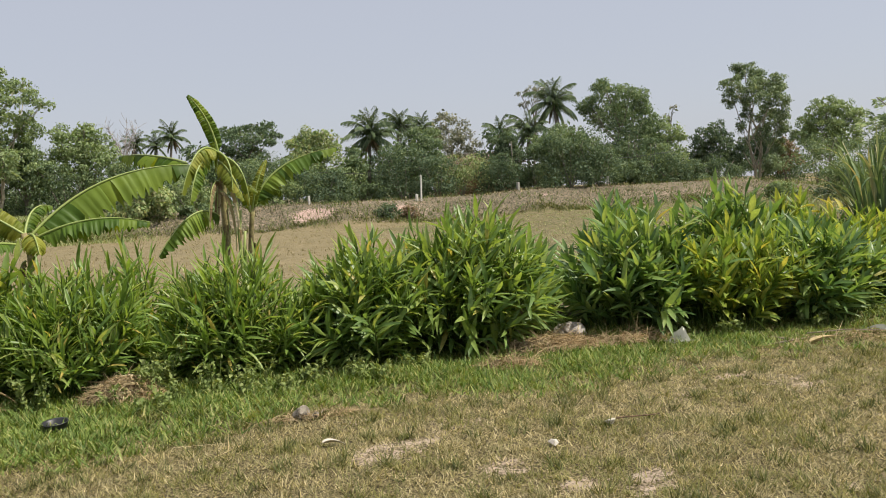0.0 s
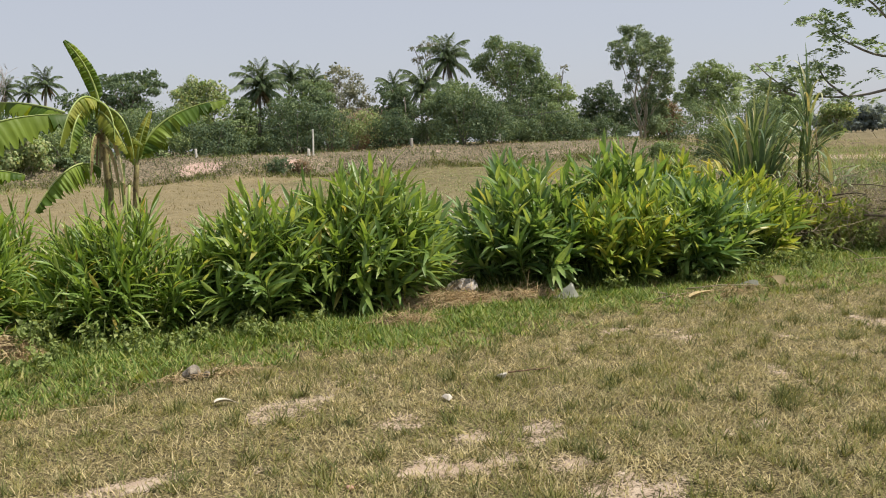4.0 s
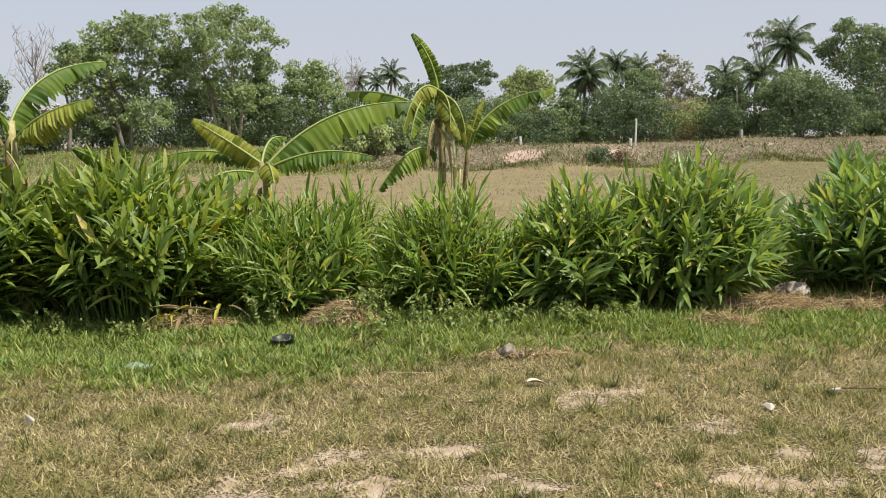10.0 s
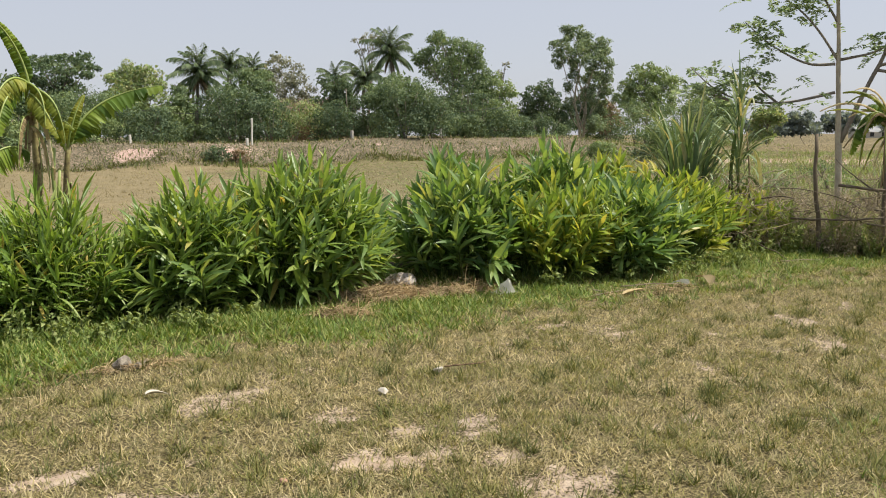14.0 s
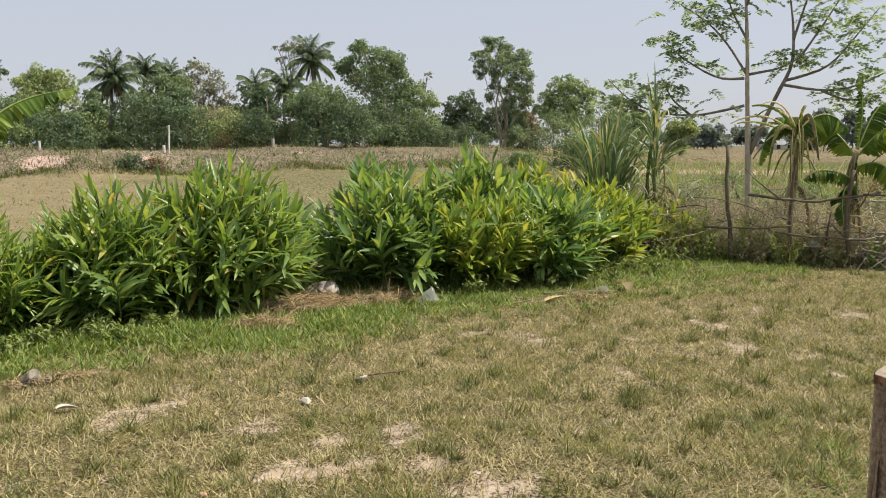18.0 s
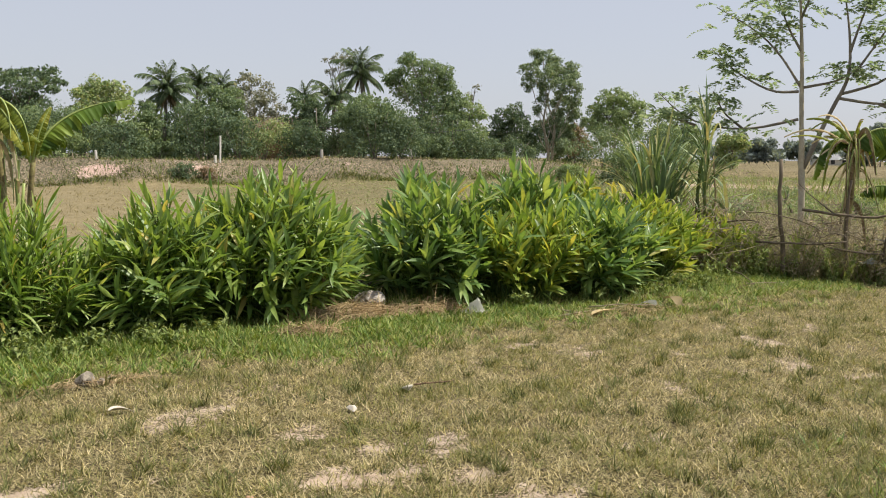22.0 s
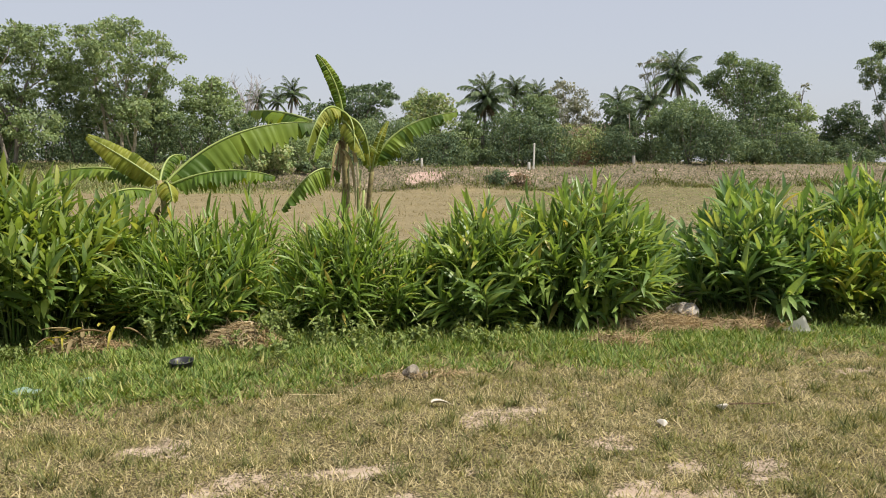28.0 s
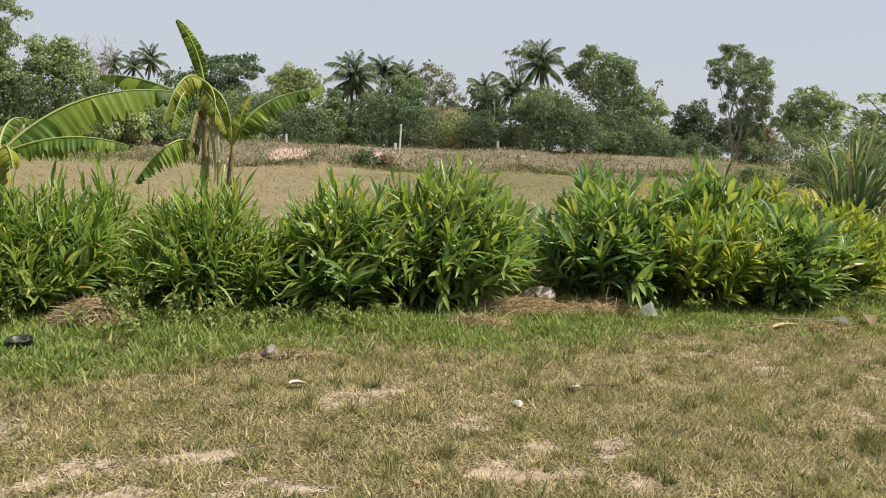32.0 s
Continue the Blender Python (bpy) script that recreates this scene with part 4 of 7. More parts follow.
# ---- leafless tree ----
def bare_tree(az, dist, top, wide, seed):
    g = np.random.default_rng(seed)
    x, y, _ = polar(az, dist)
    t = empty("bare_tree", (x, y, ground_z(x, y)), "leafless pale grey tree with fine upright twigs", "tree", "trees behind the bank")
    top -= ground_z(x, y)
    main = bend((0, 0, 0), (0, 0, top * 0.7), 0, 9, 0.1, seed)
    part("trunk", tube_mesh("trunk", [tube(main, [0.12, 0.05], 6)]), M["bare_twig"], t)
    for i in range(15):
        p = main[g.integers(3, 9)]
        an, r = g.uniform(0, 6.28), wide / 2 * g.uniform(0.4, 1)
        q = np.array([r * math.cos(an), r * math.sin(an), min(top, p[2] + g.uniform(0.25, 0.5) * top)])
        lp = bend(p, q, -0.1, 6, 0.08, seed + i)
        tubes = [tube(lp, [0.035, 0.012], 4)]
        for j in range(16):
            s = lp[g.integers(1, 6)]
            e2 = s + (g.normal(0, 0.3), g.normal(0, 0.3), abs(g.normal(0.55, 0.25)))
            tubes.append(tube(bend(s, e2, 0, 4, 0.03, j), [0.016, 0.009], 3, cap=False))
        part("limb", tube_mesh("limb", tubes), M["bare_twig"], t)


bare_tree(-20.5, 60, 8.3, 3.8, 5)
bare_tree(-1.8, 66, 7.6, 3.0, 6)


# ---- coconut palms ----
def frond_mesh(seed, length, start, turn):
    """A feather frond along +y: it leaves the crown at an angle (degrees over the level) and bows over by turn on its way; the leaflets hang from the midrib."""
    g = np.random.default_rng(seed)
    n = 22
    s = np.linspace(0, 1, n)
    th = np.radians(start - turn * s ** 1.4)
    step = length / (n - 1)
    mid = np.concatenate([np.zeros((1, 3)), np.cumsum(np.stack([0.02 * np.sin(5 * s[:-1] + seed), np.cos(th[:-1]), np.sin(th[:-1])], -1) * step, axis=0)])
    T = unit(np.gradient(mid, axis=0))
    at, al, no, le = [], [], [], []
    for i in range(3, n):
        for side in (-1, 1):
            for rep in range(3):
                p = mid[i] - T[i] * g.uniform(0, step)
                w = math.sin(math.pi * min(1, 0.2 + 0.72 * s[i])) ** 0.7 * 0.27 * length
                at.append(p)
                al.append(T[i] * 0.75 + np.array([side * g.uniform(0.5, 0.8), 0, -0.35 - 0.45 * g.random()]))
                no.append((0.2 * side, -0.2, 1))
                le.append(w * g.uniform(0.8, 1.1))
    v, f = scatter(grass_template(), np.array(at), np.array(al), np.array(no, float), np.array(le), np.full(len(le), 0.075))
    tv, tq, tt = tube(mid, [0.045, 0.03, 0.012], 4, cap=False)
    v, f = joined([(v, f), (tv, np.array(tq))])
    return from_arrays("frond", v, f)


# from the upright heart leaves down to the hanging skirt
FROND_KINDS = ((88, 55), (72, 75), (55, 85), (38, 85), (18, 75), (-8, 60), (-35, 45))
FRONDS = [frond_mesh(k, 2.7, a, b) for k, (a, b) in enumerate(FROND_KINDS)]
for me in FRONDS:
    me.materials.append(M["palm"])
DRY = frond_mesh(9, 2.2, -45, 40)
DRY.materials.append(M["palm_dead"])


def palm(az, dist, heart, scale, seed, label, dry=3, count=22, lean=0.3):
    """heart: height of the crown's heart; the fronds stand out from it by the golden angle."""
    g = np.random.default_rng(seed)
    x, y, _ = polar(az, dist)
    z0 = ground_z(x, y)
    t = empty("coconut_palm", (x - lean, y, z0 - 0.1), label, "palm tree", "coconut palms")
    h = heart - z0
    tp = bend((0, 0, 0), (lean, 0, h), 0, 9, 0.15, seed)
    part("trunk", tube_mesh("trunk", [tube(tp, [0.16, 0.11, 0.1], 8, 0.04, seed)]), M["bark"], t)
    for k in range(count):
        kind = FRONDS[min(6, int(7 * (k + 0.5) / count))]
        ob = part("frond", kind, None, t)
        ob.matrix_local = pose(lean, 0, h, g.uniform(-6, 6), g.uniform(-14, 14), k * 137.5 + g.uniform(-14, 14)) @ Matrix.Scale(scale * g.uniform(0.82, 1.1), 4)
    for k in range(dry):
        ob = part("dry_frond", DRY, None, t, "brown hanging dry frond")
        ob.matrix_local = pose(lean, 0, h - 0.1, g.uniform(-18, 10), 0, g.uniform(0, 360)) @ Matrix.Scale(scale * g.uniform(0.7, 1.0), 4)
    for k in range(5):
        bm = bmesh.new()
        bmesh.ops.create_icosphere(bm, subdivisions=1, radius=0.11)
        an = k * 1.26 + seed
        bmesh.ops.translate(bm, vec=(lean + 0.2 * math.cos(an), 0.2 * math.sin(an), h - 0.22), verts=bm.verts)
        part("coconut", bm, M["stem"], t)


palm(14.0, 61, 5.75, 0.88, 1, "full crowned dark green coconut palm", 7, 30)
palm(15.95, 70, 7.0, 0.72, 2, "coconut palm rising behind leafy trees", 2, 24)
palm(17.4, 72, 6.9, 0.66, 3, "coconut palm half hidden behind leafy trees", 2, 22)
palm(26.2, 70, 8.15, 0.95, 4, "tall coconut palm with a loose crown", 4, 28)
palm(24.5, 68, 5.9, 0.85, 5, "dark coconut palm in the shade of others", 3, 22)
palm(22.6, 64, 5.55, 0.62, 6, "coconut palm crown above a vine-covered trunk", 1, 20)
palm(1.3, 80, 7.5, 0.7, 7, "thin coconut palm with dry hanging fronds", 5, 18)
palm(-0.9, 82, 7.1, 0.62, 8, "far coconut palm above the trees", 2, 18)
palm(0.3, 84, 7.1, 0.6, 10, "far coconut palm beside another", 2, 18)


# ---- far houses, posts and pole ----
def house(name, az, dist, w, d, h, roof_h, wall, roof, label, turn=0.0, windows=2):
    x, y, _ = polar(az, dist)
    t = empty(name, (x, y, ground_z(x, y) - 0.1), label, "house", rz=-az + turn)
    bm = bmesh.new()
    bmesh.ops.create_cube(bm, size=1)
    bmesh.ops.scale(bm, vec=(w, d, h), verts=bm.verts)
    bmesh.ops.translate(bm, vec=(0, 0, h / 2), verts=bm.verts)
    part("wall", bm, M[wall], t)
    bm = bmesh.new()
    o = 0.5
    v = [bm.verts.new(c) for c in ((-w / 2 - o, -d / 2 - o, h - 0.15), (w / 2 + o, -d / 2 - o, h - 0.15), (w / 2 + o, 0, h + roof_h), (-w / 2 - o, 0, h + roof_h), (-w / 2 - o, d / 2 + o, h - 0.15), (w / 2 + o, d / 2 + o, h - 0.15))]
    bm.faces.new(v[:4])
    bm.faces.new((v[3], v[2], v[5], v[4]))
    bmesh.ops.solidify(bm, geom=bm.faces[:], thickness=0.12)
    part("roof", bm, M[roof], t)
    for k in range(windows):
        bm = bmesh.new()
        bmesh.ops.create_cube(bm, size=1)
        bmesh.ops.scale(bm, vec=(0.9, 0.06, 1.0), verts=bm.verts)
        bmesh.ops.translate(bm, vec=(-w / 2 + (k + 1) * w / (windows + 1), -d / 2 - 0.02, h * 0.55), verts=bm.verts)
        part("window", bm, M["glass_dark"], t)


house("farmhouse", 20.9, 72, 7, 5, 2.6, 0.9, "house_brown", "roof_brown", "brown-roofed wooden house hidden behind trees")
house("farmhouse", 34.6, 105, 7, 5, 2.2, 0.9, "house_wall", "roof_grey", "pale house with a light roof between trees")
house("shed", -26.4, 62, 7, 4, 2.6, 0.7, "house_brown", "roof_brown", "reddish shed behind the banana plants")
house("farmhouse", -19.2, 75, 5, 5, 3.4, 0.6, "house_wall", "roof_grey", "whitish house glimpsed between tree crowns")
house("far_house", 56.1, 232, 8, 8, 1.6, 1.2, "house_wall", "roof_grey", "far grey-roofed house beyond the open field", 20)


def post_mesh(w, h):
    bm = bmesh.new()
    bmesh.ops.create_cube(bm, size=1)
    bmesh.ops.scale(bm, vec=(w, w, h), verts=bm.verts)
    bmesh.ops.translate(bm, vec=(0, 0, h / 2), verts=bm.verts)
    bmesh.ops.bevel(bm, geom=bm.edges[:], offset=w * 0.12, segments=1, affect="EDGES")
    me = bpy.data.meshes.new("post")
    bm.to_mesh(me)
    bm.free()
    return me


def bank_post(az, dist, h, w, material, label, lean=0.0):
    x, y, _ = polar(az, dist)
    ob = part("marker_post", post_mesh(w * 0.8, h), M[material])
    ob.matrix_world = pose(x, y, ground_z(x, y) - 0.1, 0, lean, 12)
    tagged(ob, label, "post", "posts along the bank")


bank_post(17.15, 50.5, 1.6, 0.11, "concrete", "tall whitewashed concrete post on the bank", 1.5)
bank_post(16.85, 50.3, 0.5, 0.17, "concrete", "short white stub beside a tall post")
bank_post(9.72, 49.5, 0.62, 0.14, "concrete", "short white concrete post on the bank", -2)
bank_post(23.65, 53.0, 0.62, 0.2, "old_concrete", "short grey concrete post on the bank")
bank_post(29.5, 55.5, 0.7, 0.16, "concrete", "short pale concrete post in dry grass", 3)
bank_post(-5.93, 53.0, 0.55, 0.15, "concrete", "short white concrete post on the bank")
bank_post(-17.9, 61.0, 0.7, 0.18, "concrete", "short white post beyond the weeds")
px, py, _ = polar(23.3, 58)
pole = empty("utility_pole", (px, py, ground_z(px, py) - 0.2), "thin concrete pole with a low cable", "utility pole")
part("shaft", tube_mesh("shaft", [tube(bend((0, 0, 0), (0, 0, 3.6), 0, 4), [0.045, 0.035], 8)]), M["bark"], pole)
part("cable", tube_mesh("cable", [tube(bend((0, 0, 2.3), (9.5, -5.0, 2.35), -0.12, 12), [0.018, 0.018], 5), tube(bend((0, 0, 2.3), (-14, 3, 2.3), -0.2, 12), [0.018, 0.018], 5)]), M["wire"], pole)

# ---- grasses ----


def grass(name, material, n, area, where, length, width, lean, label, seed, tuft=1, spread=0.03, flat=False, cat="grass", thin=False):
    """Blades strewn over area (x0, x1, y0, y1), kept with the likelihood where(x, y)."""
    g = np.random.default_rng(seed)
    x, y = g.uniform(area[0], area[1], n), g.uniform(area[2], area[3], n)
    keep = g.random(n) < where(x, y)
    x, y = x[keep], y[keep]
    x, y = np.repeat(x, tuft), np.repeat(y, tuft)
    k = len(x)
    size = np.repeat(g.uniform(0.6, 1.3, k // tuft), tuft)
    x = x + g.normal(0, spread, k)
    y = y + g.normal(0, spread, k)
    an = g.uniform(0, 2 * math.pi, k)
    out = np.stack([np.cos(an), np.sin(an), np.zeros(k)], -1)
    up = np.abs(g.normal(1, 0.2, k)) if not flat else g.uniform(0.02, 0.14, k)
    alo = out * (lean * g.uniform(0.3, 1.5, k))[:, None] + np.array([0, 0, 1.0]) * up[:, None]
    nor = out * -1.0 + g.normal(0, 0.25, (k, 3)) if not flat else np.tile((0, 0, 1.0), (k, 1)) + g.normal(0, 0.3, (k, 3))
    at = np.stack([x, y, height(x, y) - 0.004], -1)
    L = length * size * g.uniform(0.6, 1.35, k)
    me = from_arrays(name, *scatter(thin_template() if thin else grass_template(), at, alo, nor, L, width * g.uniform(0.7, 1.3, k)))
    ob = part(name, me, M[material])
    return tagged(ob, label, cat, kind="stuff")


def wedge(x, y, near=2.4, far=12.0):
    """1 inside the fan of lawn in front of the path, thinning outwards."""
    r = np.hypot(x, y)
    az = np.degrees(np.arctan2(x, y))
    return smooth(r, near - 1.5, near - 0.3) * (r < far) * smooth(az, -56, -33) * (1 - smooth(az, 70, 92)) * np.clip((3.4 / np.maximum(r, 0.1)) ** 1.15, 0.12, 1.0)


def dry_lawn(x, y):
    return wedge(x, y) * (1 - 0.5 * smooth(x, 1.6, 2.8) * (1 - smooth(y, 2.1, 3.0))) * (1 - lush_at(x, y) * 0.75) * (1 - 0.7 * smooth(soil_at(x, y), 0.3, 0.7)) * np.clip(0.64 + 0.25 * wobble(x, y, 2.6, 21) - 0.5 * wobble(x, y, 9.0, 26), 0.12, 1)


def green_lawn(x, y):
    return wedge(x, y) * (1 - 0.85 * smooth(soil_at(x, y), 0.2, 0.6)) * np.clip(0.34 + 0.24 * wobble(x, y, 1.9, 22) + 0.65 * wobble(x, y, 9.0, 26) + 0.5 * lush_at(x, y) + 0.2 * smooth(x, 4, 9), 0.04, 1) * (1 - 0.4 * (1 - smooth(y, 3.2, 5.0)) * (1 - smooth(x, 1.8, 3.4))) * (1 + 0.15 * smooth(x, 2.5, 4.0))


def lush_band(x, y):
    return wedge(x, y, 3) * 3.0 * lush_at(x, y) * np.clip(0.7 + 0.6 * wobble(x, y, 7, 29), 0.12, 1)


LAWN = (-5.0, 12.5, 0.0, 8.6)
grass("dry_lawn_grass", "lawn", 175000, LAWN, dry_lawn, 0.043, 0.0055, 1.1, "short parched straw-coloured lawn grass", 31, 7, 0.025, thin=True)
grass("green_lawn_grass", "lawn_green", 135000, LAWN, green_lawn, 0.05, 0.0056, 0.95, "short olive green tufts in a dry lawn", 32, 7, 0.025, thin=True)
grass("lush_grass", "lush", 54000, (-5, 10.5, 5.0, 8.4), lush_band, 0.078, 0.0135, 1.15, "longer fresh green grass along the planted row", 33, 8, 0.03, thin=True)
grass("straw_litter", "straw", 42000, LAWN, lambda x, y: wedge(x, y) * np.clip(0.4 - 0.65 * wobble(x, y, 9.0, 26) + 0.45 * wobble(x, y, 1.6, 52), 0.03, 1) * (1 - 0.8 * lush_at(x, y)), 0.04, 0.0034, 1.0, "fine straw litter lying on the lawn", 34, 1, 0.0, True)


def tuft_field(x, y):
    return wedge(x, y) * smooth(0.15 * wobble(x, y, 3.3, 23) + 0.95 * wobble(x, y, 15, 30), 0.25, 0.8) * (1 - 0.45 * (1 - smooth(y, 3.2, 5.0)) * (1 - smooth(x, 1.8, 3.4))) * (1 + 0.3 * smooth(x, 2.5, 4.0) + 1.2 * smooth(x, 1.6, 2.8) * (1 - smooth(y, 2.1, 3.0))) * (1 - smooth(soil_at(x, y), 0.3, 0.7))


grass("grass_tufts", "tuft", 30000, (-4.6, 12.5, 1.2, 6.6), tuft_field, 0.075, 0.0062, 0.85, "taller olive tufts scattered over the lawn", 35, 15, 0.018, thin=True)
grass("grass_runners", "straw", 900, (-4, 9.5, 3.2, 6.4), lambda x, y: np.exp(-((y - 5.3 - 0.3 * wobble(x, y, 0.8, 58)) / 0.7) ** 2), 0.32, 0.0055, 1.0, "long pale grass runners lying over the lawn", 59, 1, 0.0, True, thin=True)
grass("side_lawn", "lawn", 26000, (-9, 12.5, -6, 4.5), lambda x, y: np.clip(1 - 1.5 * wedge(x, y), 0, 1) * np.clip(1.3 - 0.13 * np.hypot(x, y), 0, 1) * (1 - smooth(soil_at(x, y), 0.3, 0.7)) * np.clip(0.6 + 0.4 * wobble(x, y, 2.6, 21), 0.1, 1), 0.06, 0.007, 1.0, "short dry lawn grass beside the path", 47, 6, 0.03, thin=True)
grass("side_tufts", "lawn_green", 18000, (-9, 12.5, -6, 4.5), lambda x, y: np.clip(1 - 1.5 * wedge(x, y), 0, 1) * np.clip(1.3 - 0.13 * np.hypot(x, y), 0, 1) * smooth(wobble(x, y, 2.2, 48), -0.2, 0.6), 0.08, 0.007, 0.9, "olive green tufts beside the path", 48, 9, 0.03, thin=True)
grass("rice_stubble", "stubble", 30000, (-24, 46, 9.3, 46), lambda x, y: (1 - smooth(y - bank_line(x), -1, 0)) * np.clip((14 / y) ** 1.0, 0.25, 1) * (x < 0.98 * y + 3) * (1 - 0.6 * smooth(x / y + 0.1 * wobble(x, y, 0.4, 53), 0.15, 0.32)), 0.085, 0.012, 0.6, "cut dry rice stubble over the field", 36, 5, 0.05, thin=True)
grass("field_green", "meadow", 9000, (3, 40, 11, 45), lambda x, y: (1 - smooth(y - bank_line(x), -1, 0)) * np.clip((16 / y) ** 1.0, 0.25, 1) * smooth(x / y + 0.1 * wobble(x, y, 0.4, 53), 0.15, 0.32) * (x < 0.62 * y + 6), 0.1, 0.02, 0.8, "dull green grass creeping over the stubble", 54, 6, 0.1)
grass("dry_bank_grass", "bank_grass", 34000, (-34, 46, 43, 66), lambda x, y: smooth(y - bank_line(x), -0.8, 1.0) * (1 - smooth(y - bank_line(x), 5.5, 10)) * np.clip(0.75 + 0.5 * wobble(x, y, 0.8, 24), 0.1, 1) * (1 - smooth(x, 38, 44)) * (1 - 0.85 * smooth(-x, -1, 4)) * (1 - 0.9 * np.exp(-((x - 8.1) / 1.2) ** 2 - ((y - bank_line(x) - 1.1) / 1.0) ** 2)), 0.15, 0.03, 0.7, "dry brown grass on the field bank", 37, 2, 0.08)
grass("bank_fringe", "brown_straw", 4200, (-34, 46, 45, 56), lambda x, y: np.exp(-((y - bank_line(x) - 3.2 - 2.5 * smooth(-x, 0, 10)) / 0.9) ** 2) * np.clip(0.6 + 0.6 * wobble(x, y, 0.7, 28), 0, 1) * (1 - smooth(x, 38, 44)) * (1 - 0.8 * smooth(-x, -3, 3)), 0.2, 0.02, 0.6, "pale dry grass fringe along the top of the bank", 39, 4, 0.1)
grass("meadow_weeds", "meadow", 42000, (-36, 4, 42, 60), lambda x, y: smooth(y - bank_line(x), -2.5, -0.5) * smooth(-x, -2, 3) * np.clip(0.75 + 0.4 * wobble(x, y, 0.6, 31), 0.1, 1), 0.19, 0.024, 0.7, "pale green weeds covering the gentle slope", 40, 4, 0.12, cat="weeds", thin=True)
grass("foot_weeds", "tuft", 15000, (-20, 46, 42.5, 47), lambda x, y: np.exp(-((y - bank_line(x) + 0.1 + 0.4 * wobble(x, y, 0.5, 55)) / 0.45) ** 2) * np.clip(0.8 + 0.5 * wobble(x, y, 0.8, 56), 0.1, 1), 0.24, 0.032, 0.7, "dark green weeds lining the foot of the bank", 57, 4, 0.1, cat="weeds", thin=True)
grass("bank_weeds", "weed", 24000, (-36, 46, 43.5, 62), lambda x, y: smooth(y - bank_line(x), -1.2, 0.2) * (1 - 0.8 * smooth(y - bank_line(x), 1.2, 3.4) * (1 - smooth(-x, 2, 12))) * np.clip(0.65 + 0.6 * wobble(x, y, 0.5, 25), 0.08, 1) * (1 - 0.85 * smooth(-x, -1, 4)), 0.2, 0.034, 0.6, "green weeds along the foot of the bank", 38, 4, 0.12, cat="weeds", thin=True)


# ---- ginger family clumps of the row ----
LEAF_WIDTH = {"galangal": 0.108, "galangal_broad": 0.205, "galangal_dark": 0.2, "galangal_mid": 0.155, "galangal_yellow": 0.21}
BENDS = ((0.4, 0.06), (0.45, 0.18), (0.4, 0.34), (0.3, 0.58))


def lance_leaf(rows, fold, arc, wid, wavy=0.0):
    """A lance-shaped leaf along +y, 1 long: broadest below its middle, nearly parallel sides, short point, folded along its midrib and bowed down."""
    v, f = [], []
    for k in range(rows + 1):
        s = k / rows
        w = 0.5 * wid * max(0.04, (min(1.0, 0.22 + 2.6 * s) if s < 0.3 else 1.0) * (1 - max(0.0, (s - 0.3) / 0.7) ** 2.6))
        z = -arc * s ** 2
        rise = fold * w * (1 - 0.4 * s)
        ripple = wavy * wid * math.sin(9 * s)
        v += [(-w, s, z + rise + ripple), (0, s, z), (w, s, z + rise - ripple)]
    for k in range(rows):
        q = 3 * k
        f += [(q, q + 1, q + 4, q + 3), (q + 1, q + 2, q + 5, q + 4)]
    return np.array(v), np.array(f)


LEAVES = {}
for kind_name, wid in LEAF_WIDTH.items():
    LEAVES[kind_name] = []
    for fold, arc in BENDS:
        me = from_arrays("leaf", *lance_leaf(6, fold * 1.6, arc, wid, 0.06))
        me.materials.append(M[kind_name])
        LEAVES[kind_name].append(me)


